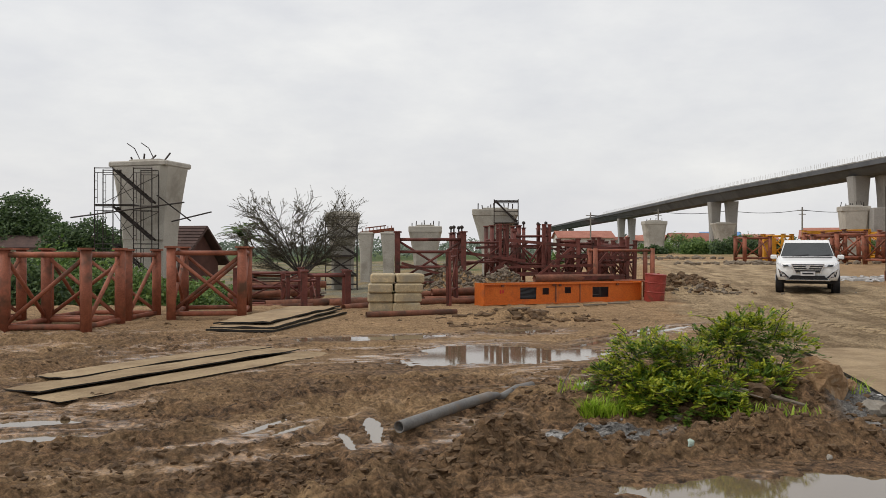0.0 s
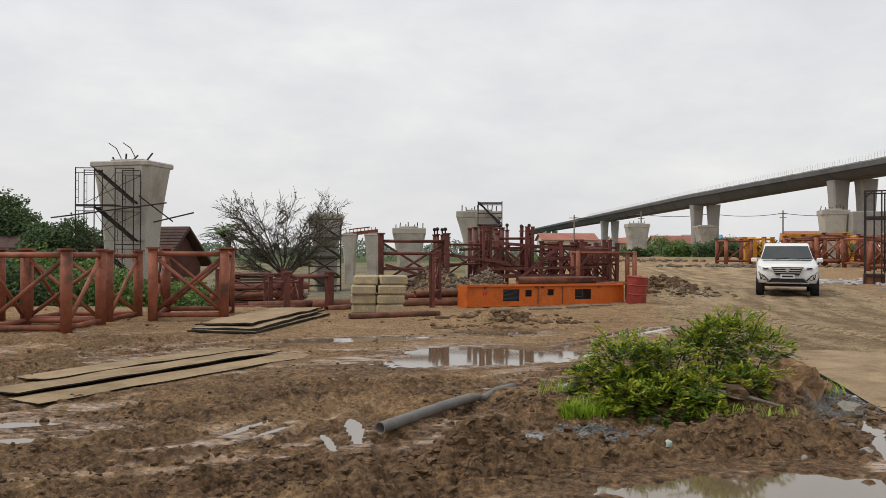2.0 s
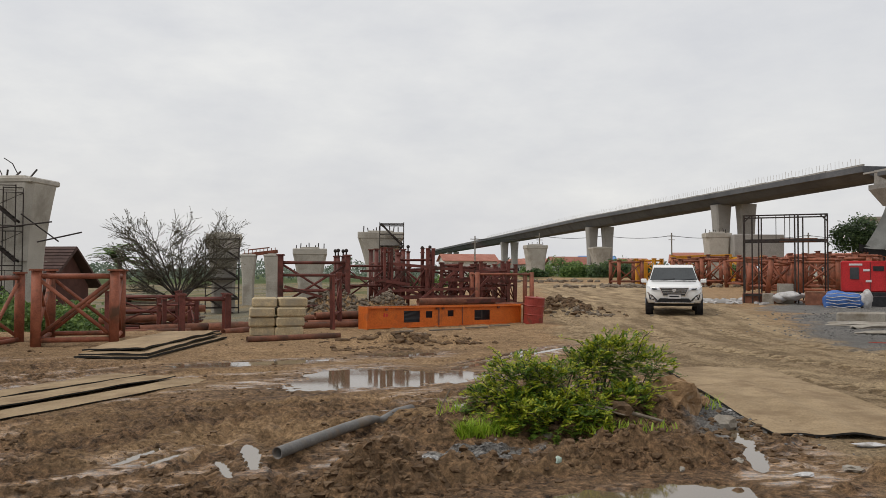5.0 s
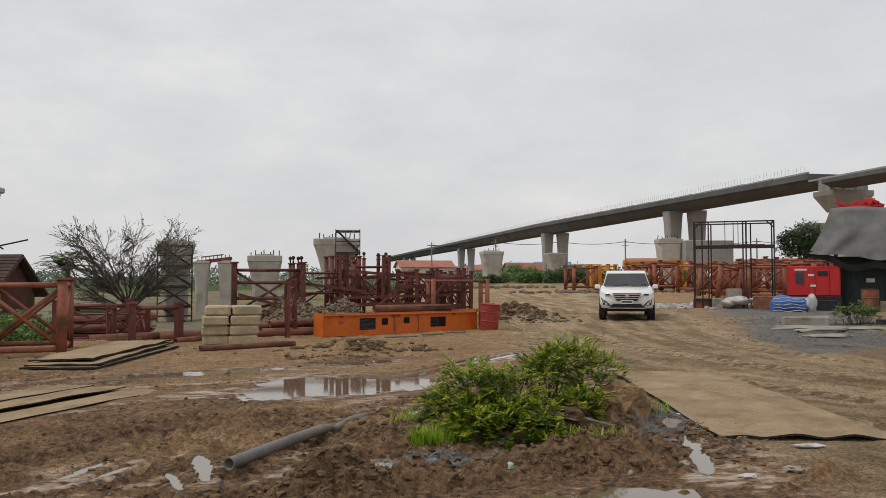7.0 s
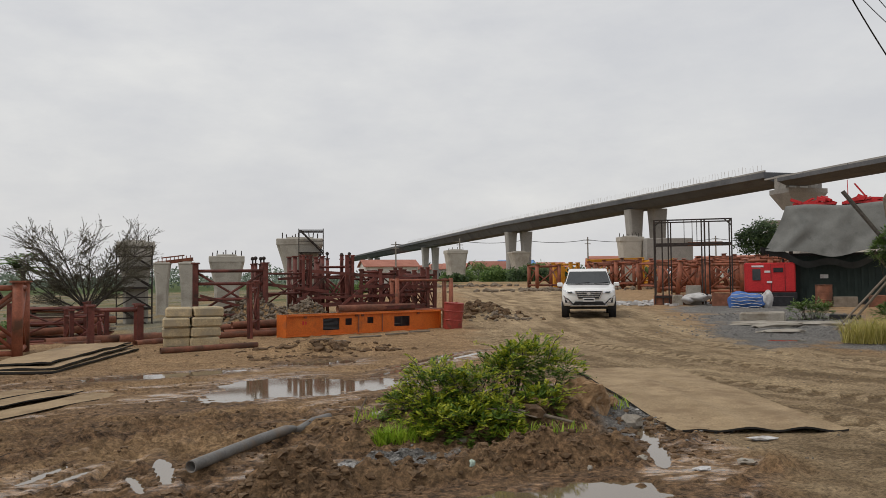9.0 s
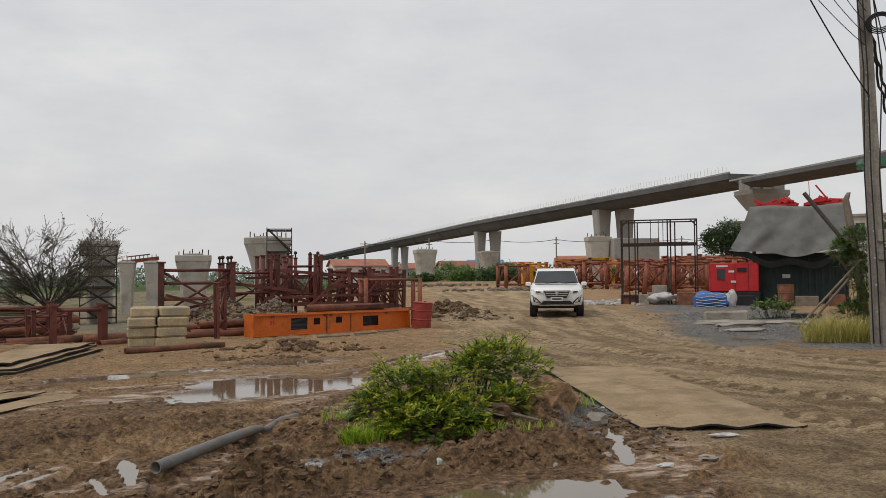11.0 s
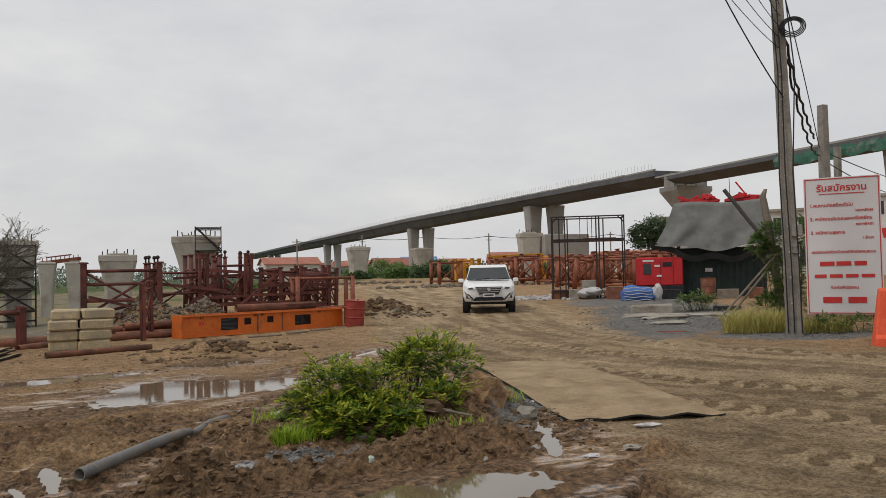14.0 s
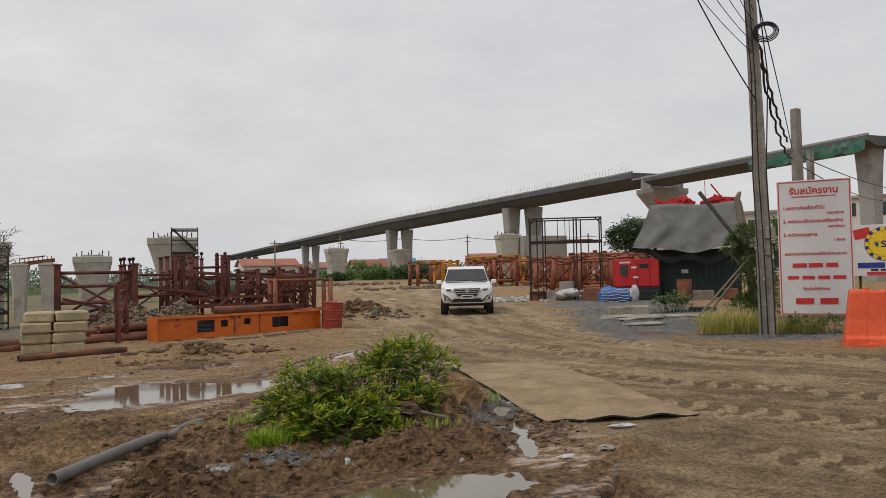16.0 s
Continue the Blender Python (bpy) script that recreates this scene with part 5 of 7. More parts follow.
zones = [(8.6, 25.2, 1.2, 0.6, 60, 0.08), (-4.5, 24.5, 2.5, 1.5, 220, 0.13), (0.25, 23.1, 1.0, 0.8, 700, 0.06), (1.75, 22.4, 1.0, 0.5, 500, 0.055), (-0.8, 21.4, 0.9, 0.6, 350, 0.055), (24, 56, 8, 2.5, 150, 0.25), (17, 74, 9, 3, 120, 0.3), (-3.5, 26, 2, 1.2, 80, 0.12)]
for cx, cy, rx, ry, n, r in zones:
    xs = [cx + rnd.gauss(0, 0.5) * rx for _ in range(n)]
    ys = [cy + rnd.gauss(0, 0.5) * ry for _ in range(n)]
    zz = gz_arrays(np.array(xs), np.array(ys))[0]
    for x, y, z in zip(xs, ys, zz):
        q = r * rnd.uniform(0.35, 1.2)
        mb.lump((x, y, z + q * 0.2), q, rnd.random() * 90, 0.45, 1, (1.1, 1.0, 0.75))
solo("rubble_heap", mb, M_RUBBLE, "heaps of grey-brown rubble and broken earth", "rubble", None, "", "stuff")
mb = MB()
zones = [(4.1, 7.6, 0.5, 1.5, 420, 0.016), (1.35, 5.95, 0.8, 0.25, 220, 0.013), (13.9, 17.3, 2.6, 2.6, 800, 0.024), (17.0, 22.5, 3.0, 3.0, 350, 0.035), (13.4, 12.4, 1.6, 1.0, 350, 0.022)]
for cx, cy, rx, ry, n, r in zones:
    xs = [cx + rnd.gauss(0, 0.5) * rx for _ in range(n)]
    ys = [cy + rnd.gauss(0, 0.5) * ry for _ in range(n)]
    zz = gz_arrays(np.array(xs), np.array(ys))[0]
    for x, y, z in zip(xs, ys, zz):
        q = r * rnd.uniform(0.5, 1.2)
        mb.lump((x, y, z + q * 0.3), q, rnd.random() * 90, 0.3, 1, (1.2, 1.0, 0.7))
solo("gravel", mb, M_GRAVEL, "loose grey crushed gravel beside the track", "gravel", None, "", "stuff")


# ---- white car ----
def suv(x, y, z, rz):
    """A tall white off-road estate car; its nose points along -y of its own axes."""
    t = thing("suv_car", "white seven-seat off-road car with chrome grille, stopped on the track", "car", pose(x, y, z, 0, 0, rz))
    W, n = 0.90, 0
    # body: rings across the car, from nose (y = 0) to tail (y = 4.7)
    def ring(y, zlo, zbelt, half, tuck):
        return [(-half * 0.94, y, zlo), (-half, y, zlo + 0.18), (-half, y, zbelt - 0.12), (-half * tuck, y, zbelt), (half * tuck, y, zbelt), (half, y, zbelt - 0.12), (half, y, zlo + 0.18), (half * 0.94, y, zlo)]
    mb = MB()
    mb.loft([ring(0.0, 0.52, 0.88, 0.62, 0.93), ring(0.05, 0.47, 0.98, 0.78, 0.93), ring(0.20, 0.44, 1.03, 0.87, 0.92), ring(0.42, 0.44, 1.06, 0.915, 0.90), ring(0.9, 0.42, 1.12, 0.925, 0.90), ring(1.35, 0.36, 1.17, 0.925, 0.93), ring(2.4, 0.34, 1.18, 0.925, 0.97), ring(3.6, 0.30, 1.20, 0.925, 0.97), ring(4.5, 0.34, 1.20, 0.90, 0.95), ring(4.72, 0.45, 1.12, 0.84, 0.94)])
    body = part("body", mb, M_WHITE, t, "", True)
    mb = MB()
    # greenhouse
    rings = [(1.30, 1.16, 0.84, 1.16), (2.05, 1.16, 0.86, 1.66), (2.30, 1.16, 0.87, 1.73), (3.4, 1.18, 0.87, 1.76), (4.25, 1.18, 0.85, 1.70), (4.62, 1.16, 0.82, 1.22)]
    mb.loft([[(-h, y, zl - 0.03), (-h * (0.80 if zh > 1.3 else 0.98), y, zh), (h * (0.80 if zh > 1.3 else 0.98), y, zh), (h, y, zl - 0.03)] for y, zl, h, zh in rings])
    part("greenhouse", mb, M_WHITE, t, "", False)
    mb = MB()
    mb.add([(-0.80, 1.345, 1.20), (0.80, 1.345, 1.20), (0.665, 2.00, 1.645), (-0.665, 2.00, 1.645)], [(0, 1, 2, 3)])
    mb.add([(-0.78, 1.37, 1.18), (0.78, 1.37, 1.18), (0.65, 2.02, 1.62), (-0.65, 2.02, 1.62)], [(3, 2, 1, 0)])
    part("windscreen", mb, M_CARGLASS, t)
    for s in (-1, 1):
        for y0, y1 in ((1.95, 2.75), (2.83, 3.6), (3.68, 4.3)):
            mb = MB()
            mb.add([(s * 0.868, y0, 1.22), (s * 0.868, y1, 1.22), (s * 0.73, min(y1, 4.2), 1.62), (s * 0.73, max(y0, 2.15), 1.62)], [(0, 1, 2, 3) if s > 0 else (3, 2, 1, 0)])
            part("side_window", mb, M_CARGLASS, t)
        mb = MB()
        mb.box((s * 1.02, 1.75, 1.17), (0.20, 0.10, 0.15), ch=0.03)
        mb.box((s * 0.91, 1.76, 1.11), (0.10, 0.05, 0.04))
        part("door_mirror", mb, M_WHITE, t)
        mb = MB()
        mb.loft([[(s * 0.44, -0.045, 0.875), (s * 0.74, 0.01, 0.875), (s * 0.90, 0.20, 1.005), (s * 0.50, -0.02, 0.945)], [(s * 0.44, 0.1, 0.87), (s * 0.80, 0.2, 0.87), (s * 0.915, 0.42, 1.02), (s * 0.52, 0.12, 0.95)]])
        head = part("headlight", mb, M_LAMP, t)
        mb = MB()
        mb.loft([[(s * 0.55, -0.05, 0.885), (s * 0.70, -0.02, 0.885), (s * 0.74, 0.0, 0.945), (s * 0.57, -0.04, 0.93)], [(s * 0.55, 0.0, 0.885), (s * 0.70, 0.03, 0.885), (s * 0.74, 0.05, 0.945), (s * 0.57, 0.01, 0.93)]])
        part("lamp_reflector", mb, M_GLASSDK, head)
        mb = MB()
        mb.loft([[(s * 0.52, -0.035, 0.52), (s * 0.80, 0.07, 0.55), (s * 0.84, 0.10, 0.76), (s * 0.70, 0.0, 0.70)], [(s * 0.52, 0.05, 0.52), (s * 0.80, 0.15, 0.55), (s * 0.84, 0.18, 0.76), (s * 0.70, 0.1, 0.70)]])
        fog = part("fog_lamp_housing", mb, M_BLACK, t)
        mb = MB()
        mb.tube((s * 0.70, -0.015, 0.60), (s * 0.70, 0.03, 0.60), 0.045, n=12)
        part("fog_lamp", mb, M_LAMP, fog)
        mb = MB()
        mb.bar((s * 0.58, -0.04, 0.50), (s * 0.86, 0.08, 0.80), 0.03, 0.035)
        part("chrome_blade", mb, M_CHROME, fog)
        for wy in (0.92, 3.66):
            mb = MB()
            mb.tube((s * 0.75, wy, 0.40), (s * 0.932, wy, 0.40), 0.45, n=28)
            part("wheel_arch", mb, M_BLACK, t, "black wheel arch opening")
        for y0, y1, hh in ((1.42, 2.78, 1.1), (2.81, 3.62, 1.1)):
            mb = MB()
            mb.box((s * 0.928, (y0 + y1) / 2, 0.80), (0.012, y1 - y0 - 0.02, 0.62), ch=0.004)
            door = part("door", mb, M_WHITE, t)
            mb = MB()
            mb.box((s * 0.945, y1 - 0.18, 1.02), (0.03, 0.2, 0.035), ch=0.008)
            part("handle", mb, M_CHROME, door)
        mb = MB()
        mb.bar((s * 0.70, 2.3, 1.80), (s * 0.70, 4.1, 1.79), 0.035, 0.035)
        part("roof_rail", mb, M_CHROME, t)
        for wy in (0.92, 3.66):
            wh = thing("wheel", "", "", None)
            wh.parent = t
            for key in ("label", "category"):
                if key in wh:
                    del wh[key]
            mb = MB()
            mb.tube((s * 0.70, wy, 0.38), (s * 0.942, wy, 0.38), 0.38, n=32)
            part("tyre", mb, M_RUBBER, wh)
            mb = MB()
            mb.tube((s * 0.90, wy, 0.38), (s * 0.952, wy, 0.38), 0.24, n=20)
            part("rim", mb, M_CHROME, wh)
    mb = MB()
    mb.loft([[(-0.46, -0.055, 0.955), (0.46, -0.055, 0.955), (0.36, -0.07, 0.70), (-0.36, -0.07, 0.70)], [(-0.46, 0.08, 0.955), (0.46, 0.08, 0.955), (0.36, 0.08, 0.70), (-0.36, 0.08, 0.70)]])
    g = part("grille", mb, M_BLACK, t)
    for zz in (0.78, 0.85, 0.915):
        mb = MB()
        mb.box((0, -0.074, zz), (0.72 + (zz - 0.78) * 0.9, 0.02, 0.022))
        part("grille_bar", mb, M_CHROME, g)
    for sx in (-1, 1):
        mb = MB()
        mb.bar((sx * 0.47, -0.06, 0.955), (sx * 0.35, -0.078, 0.69), 0.03, 0.03)
        part("grille_bar", mb, M_CHROME, g)
    mb = MB()
    mb.tube((0, -0.095, 0.87), (0, -0.06, 0.87), 0.06, n=20)
    part("badge", mb, M_CHROME, g)
    mb = MB()
    mb.loft([[(-0.46, -0.045, 0.60), (0.46, -0.045, 0.60), (0.56, -0.03, 0.49), (-0.56, -0.03, 0.49)], [(-0.46, 0.06, 0.60), (0.46, 0.06, 0.60), (0.56, 0.06, 0.49), (-0.56, 0.06, 0.49)]])
    part("lower_intake", mb, M_BLACK, t)
    mb = MB()
    mb.box((0, 0.06, 0.455), (1.3, 0.16, 0.06), ch=0.02)
    part("skid_plate", mb, M_CHROME, t)
    mb = MB()
    mb.box((0, 1.27, 1.165), (1.5, 0.16, 0.03), ch=0.01)
    part("wiper_cowl", mb, M_BLACK, t)
    for sx in (-0.45, 0.2):
        mb = MB()
        mb.bar((sx, 1.30, 1.20), (sx + 0.5, 1.40, 1.25), 0.015, 0.015)
        part("wiper", mb, M_BLACK, t)
    mb = MB()
    mb.box((0, -0.065, 0.66), (0.42, 0.015, 0.13))
    pl = part("number_plate", mb, M_SIGN, t, "pale number plate with dark bars")
    mb = MB()
    mb.box((0, -0.076, 0.665), (0.32, 0.006, 0.05))
    part("plate_bar", mb, M_BLACK, pl)
    mb = MB()
    mb.box((0, 2.3, 0.38), (1.5, 3.6, 0.12))
    part("underbody", mb, M_BLACK, t)


suv(11.5, 24.6, 0.03, -24)


# ---- rebar cage ----
def rebar_cage(x, y, z, rz):
    W, D, H = 3.35, 1.6, 3.85
    t = thing("steel_cage", "tall dark rusty welded steel cage frame standing empty", "steel cage", pose(x, y, z, 0, 0, rz))
    cols = [(-W / 2, -D / 2), (W / 2, -D / 2), (W / 2, D / 2), (-W / 2, D / 2), (-W / 2 + 0.62, -D / 2), (-W / 2 + 0.72, D / 2), (W / 2 - 1.15, -D / 2), (W / 2 - 1.28, -D / 2), (W / 2 - 0.9, D / 2), (-W / 2 + 0.35, -D / 2)]
    for a, b in cols:
        mb = MB()
        mb.box((a, b, H / 2), (0.06, 0.06, H))
        part("post", mb, M_DKSTEEL, t)
    for zz in (0.35, 2.75, H):
        for i in range(4):
            (ax, ay), (bx, by) = cols[i], cols[(i + 1) % 4]
            mb = MB()
            mb.bar((ax, ay, zz), (bx, by, zz), 0.06, 0.06 if zz > 3 else 0.1)
            part("rail", mb, M_DKSTEEL, t)
    for a in (0.0, 0.2, 0.55, -0.35):
        mb = MB()
        mb.box((a, -D / 2, 3.3), (0.03, 0.03, 1.1))
        part("upright_bar", mb, M_DKSTEEL, t)
    for a, b, c in ((-0.2, 1.3, 2.78), (-1.6, -1.05, 1.85)):
        mb = MB()
        mb.box(((a + b) / 2, 0, c), (b - a, D * 0.8, 0.12))
        part("shelf_plate", mb, M_RUST, t)
    for s in (-1, 1):
        mb = MB()
        mb.bar((s * W / 2, -D / 2, H - 0.3), (s * (W / 2 - 0.3), -D / 2, H), 0.05, 0.05)
        part("corner_brace", mb, M_DKSTEEL, t)
    mb = MB()
    mb.box((-1.05, -0.1, 0.17), (1.4, 1.3, 0.5), ch=0.03)
    part("base_box", mb, M_RUST, t)


rebar_cage(20.1, 31.95, 0.18, -31)

# ---- generator ----
t = thing("generator", "bright red boxed diesel generator on a dark skid", "generator", pose(22.9, 30.25, 0.35, 0, 0, -34))
mb = MB()
mb.box((0, 0, 1.02), (2.1, 1.1, 1.32), ch=0.05)
part("canopy", mb, M_GENRED, t)
mb = MB()
mb.box((0, 0, 0.2), (2.2, 1.15, 0.32), ch=0.02)
part("skid", mb, M_BLACK, t)
for c, s, mt, nm in (((-0.55, -0.56, 1.15), (0.34, 0.03, 0.5), M_GLASSDK, "control_window"), ((0.35, -0.56, 1.35), (0.4, 0.03, 0.2), M_BLACK, "air_vent"), ((-0.1, -0.56, 1.28), (0.24, 0.02, 0.09), M_SIGN, "label_plate"), ((-0.02, -0.56, 0.82), (0.22, 0.02, 0.09), M_SIGN, "label_plate"), ((-0.5, -0.56, 1.52), (0.5, 0.02, 0.08), M_SIGN, "name_strip"), ((0.05, -0.555, 1.02), (0.015, 0.02, 1.2), M_BLACK, "door_gap"), ((0.62, -0.555, 1.02), (0.015, 0.02, 1.2), M_BLACK, "door_gap")):
    mb = MB()
    mb.box(c, s)
    part(nm, mb, mt, t)
mb = MB()
mb.tube((0.6, 0.2, 1.65), (0.6, 0.2, 1.85), 0.05, n=10)
part("exhaust", mb, M_DKSTEEL, t)


# ---- container under a tarpaulin ----
t = thing("container", "dark green steel container below a tarpaulin", "container", pose(25.9, 29.5, 0.15, 0, 0, -40))
mb = MB()
mb.box((0, 0, 1.15), (3.9, 2.2, 2.2), ch=0.04)
part("shell", mb, M_CONTAINER, t)
for k in range(14):
    mb = MB()
    mb.box((-1.75 + k * 0.27, -1.12, 1.15), (0.11, 0.05, 2.0))
    part("corrugation", mb, M_CONTAINER, t)
mb = MB()
mb.box((-0.55, -1.16, 1.25), (0.32, 0.02, 0.17))
part("label_plate", mb, M_PALEBAG, t)
for zz in (0.08, 2.22):
    mb = MB()
    mb.box((0, -1.14, zz), (3.95, 0.08, 0.12))
    part("edge_rail", mb, M_BLACK, t)
mb = MB()
nx, nz = 40, 26
rnd = random.Random(8)
for j in range(nz + 1):
    v = j / nz
    for i in range(nx + 1):
        u = i / nx
        half = 1.95 + 0.42 * v ** 1.3
        x = -half - 0.55 * v ** 2 + (2 * half + 0.55 * v ** 2) * u
        sag = 0.35 * math.sin(math.pi * u) * v + 0.14 * v * math.sin(u * 13 + 1)
        fold = 0.07 * math.sin(u * 19 + 2 * v + 3 * noise.noise(Vector((u * 3, v * 3, 4.0)))) * (0.35 + v) + 0.05 * noise.noise(Vector((u * 8, v * 4, 1.0))) + 0.03 * noise.noise(Vector((u * 22, v * 9, 2.0)))
        if v < 0.25:
            y, z = 1.1 - (v / 0.25) * 2.3, 4.40 + 0.05 * math.sin(u * 8)
        else:
            w = (v - 0.25) / 0.75
            y, z = -1.2 - 0.55 * w + fold, 4.40 - 2.05 * w - sag * 0.55 + 0.3 * abs(u - 0.5) * w
        mb.v.append((x, y, z))
w = nx + 1
mb.f += [(j * w + i, j * w + i + 1, j * w + w + i + 1, j * w + w + i) for j in range(nz) for i in range(nx)]
solo("tarpaulin", mb, M_TARP, "grey tarpaulin draped over a raised frame with a sagging hem", "tarpaulin", pose(25.75, 29.3, 0.15, 0, 0, -40), "", "", True)
mb = MB()
rnd = random.Random(9)
for k in range(22):
    u0, u1 = k / 22, (k + 1) / 22
    q = [(-2.75 + 5.2 * u, -1.72, 2.42 - 0.5 * math.sin(math.pi * u) + 0.12 * math.sin(u * 17)) for u in (u0, u1)]
    mb.add([q[0], q[1], (q[1][0], -1.60, q[1][2] - 0.28), (q[0][0], -1.60, q[0][2] - 0.28)], [(0, 1, 2, 3)])
for k in range(8):
    a, b = -3.0 + k * 0.12, -2.9 + k * 0.12
    mb.add([(-3.1 + k * 0.15, -1.7, 2.6 - k * 0.04), (-2.95 + k * 0.15, -1.7, 2.56 - k * 0.04), (-2.95 + k * 0.15, -1.55, 2.2 - k * 0.03), (-3.1 + k * 0.15, -1.55, 2.35 - k * 0.03)], [(0, 1, 2, 3)])
solo("tarpaulin_hem", mb, M_DKTARP, "torn black sheet hanging under the grey tarpaulin", "tarpaulin", pose(25.75, 29.3, 0.15, 0, 0, -40))
mb = MB()
for sx in (-1.9, 1.9):
    for sy in (-1.1, 1.1):
        mb.box((sx, sy, 2.15), (0.09, 0.09, 4.3))
mb.box((0, -1.1, 4.3), (3.9, 0.08, 0.08))
mb.box((0, 1.1, 4.3), (3.9, 0.08, 0.08))
mb.box((0, 0.4, 4.32), (3.9, 1.6, 0.04))
solo("tarp_frame", mb, M_DKSTEEL, "steel frame holding up the tarpaulin", "frame", pose(25.9, 29.5, 0.15, 0, 0, -40))
for bx, n, nm in ((-0.9, 12, "a"), (1.1, 12, "b")):
    mb = MB()
    rnd = random.Random(int(bx * 10) + 50)
    for k in range(n):
        mb.box((bx + rnd.uniform(-0.75, 0.75), rnd.uniform(-0.8, 0.2), 4.52 + rnd.uniform(0, 0.28)), (rnd.uniform(0.2, 0.6), rnd.uniform(0.1, 0.3), rnd.uniform(0.05, 0.16)), rnd.uniform(-40, 40), Matrix.Rotation(rnd.uniform(-0.5, 0.5), 4, "Y"))
    mb.box((bx, -0.2, 4.50), (1.7, 1.0, 0.1))
    if bx > 0:
        mb.bar((bx + 0.2, -0.4, 4.6), (bx - 0.35, -0.5, 5.35), 0.06, 0.06)
        mb.bar((bx - 0.6, -0.3, 4.5), (bx - 0.62, -0.3, 5.55), 0.03, 0.03)
    solo("machine_parts", mb, M_GENRED, "jumbled red machine parts lying on the tarpaulin roof", "machine parts", pose(25.9, 29.5, 0.15, 0, 0, -40), "machine parts")


# ---- clutter on the gravel verge ----
def sack(x, y, z, s, material, label, seed, rz=0):
    mb = MB()
    mb.lump((0, 0, 0), 0.5, seed, 0.28, 3, s)
    return solo("sack", mb, material, label, "sack", pose(x, y, z, 0, 0, rz), "sacks", "", True)


t = sack(20.3, 28.35, 0.42, (1.35, 0.9, 0.75), M_BLUE, "heap wrapped in blue striped tarpaulin", 3, -30)
for k in range(5):
    mb = MB()
    mb.path([(-0.6 + 0.2 * q, -0.46 - 0.02 * math.sin(q), -0.25 + k * 0.13 + 0.03 * math.sin(q * 1.7 + k)) for q in range(7)], 0.016, 5)
    part("white_stripe", mb, M_PALEBAG, t, "white stripe")
sack(21.05, 28.0, 0.42, (0.5, 0.5, 0.8), M_PALEBAG, "pale crumpled plastic sack", 5)
sack(19.75, 30.85, 0.52, (1.15, 0.7, 0.42), M_PALEBAG, "pale printed sack slumped on rusty steel", 7, -30)
sack(19.35, 31.1, 0.42, (0.7, 0.5, 0.4), M_PALEBAG, "pale printed sack slumped on rusty steel", 8, 10)
mb = MB()
for k in range(4):
    mb.box((19.42 + 0.15 * k, 30.78 - 0.10 * k, 0.56 + 0.02 * k), (0.10, 0.02, 0.13), -35)
solo("sack_print", mb, M_BLACK, "dark printed bars on a pale sack", "print")
for x, y, s, rz, mt, lab in ((18.9, 31.3, (0.42, 0.3, 0.5), -20, M_OLDCON, "small grey steel box beside the cage"), (20.4, 30.1, (0.9, 0.6, 0.6), -32, M_RUST, "rusty steel box on the verge"), (21.6, 31.2, (3.4, 0.5, 0.16), -36, M_RUST, "rusty steel beam lying on the verge"), (21.4, 30.9, (1.0, 0.7, 0.5), -30, M_BLACK, "dark crate on the verge"), (22.3, 28.9, (1.2, 0.8, 0.45), -30, M_BLACK, "dark crate on the verge"), (19.9, 31.6, (0.6, 0.5, 0.9), -20, M_OLDCON, "pale box with a rusty top"),
                           (23.9, 26.8, (0.9, 0.5, 0.45), -40, M_WOOD, "brown timber block beside the drum"), (25.0, 26.3, (0.6, 0.5, 0.5), -40, M_RUST, "rusty machine box on the verge"), (18.5, 20.7, (0.9, 0.25, 0.2), -40, M_BLACK, "dark kerb piece on gravel")):
    mb = MB()
    mb.box((0, 0, s[2] / 2), s, ch=0.02)
    solo("site_box", mb, mt, lab, "box", pose(x, y, gz(x, y) - 0.03, 0, 0, rz), "site boxes")
mb = MB()
mb.box((0, 0, 0.14), (1.35, 0.42, 0.34), ch=0.05)
solo("kerb_block", mb, M_OLDCON, "long worn concrete kerb block on gravel", "concrete block", pose(16.0, 21.4, 0.0, 0, -2, -36))
for k, (x, y, lx, ly, rz) in enumerate(((15.2, 19.9, 2.2, 0.9, -25), (16.3, 19.2, 1.9, 0.8, -40), (14.6, 18.9, 1.4, 0.6, -15), (13.4, 17.1, 1.3, 0.5, -10))):
    mb = MB()
    mb.lump((0, 0, 0), 0.5, k + 11, 0.3, 3, (lx, ly, 0.16))
    solo("concrete_slab", mb, M_OLDCON, "broken grey concrete slab half buried in gravel", "slab", pose(x, y, gz(x, y) + 0.02, 0, 0, rz), "broken slabs")
oil_drum(23.2, 27.2, 0.15, M_RUST, "rusty brown oil drum beside the container", 10, 0, 0.9, 0.32)
shrub("verge_bush", 17.7, 21.3, 0.05, [(-0.35, 0, 0.25, 0.32), (0.1, -0.05, 0.28, 0.36), (0.45, 0, 0.2, 0.3)], 330, 0.055, M_WEED, "low green bush on the gravel verge", 12, 24)
grass("verge_grass", 13.3, 13.7, 0.02, 1500, 0.95, 0.55, M_GRASS, "tall dry yellow grass at the foot of the pole", 8, 0.55)
grass("verge_grass", 14.3, 12.9, 0.02, 700, 0.8, 0.35, M_GRASS, "tall dry yellow grass at the foot of the sign", 9, 0.6)
grass("verge_grass", 19.5, 16.0, 0.1, 700, 1.2, 1.0, M_GRASS, "tall dry yellow grass behind the sign", 10, 0.6)
shrub("verge_weeds", 14.6, 12.6, 0.0, [(-0.5, 0, 0.12, 0.25), (0, 0, 0.12, 0.25), (0.5, -0.1, 0.12, 0.25), (0.9, -0.4, 0.1, 0.2)], 200, 0.05, M_WEED, "low trampled weeds below the sign board", 14, 16)

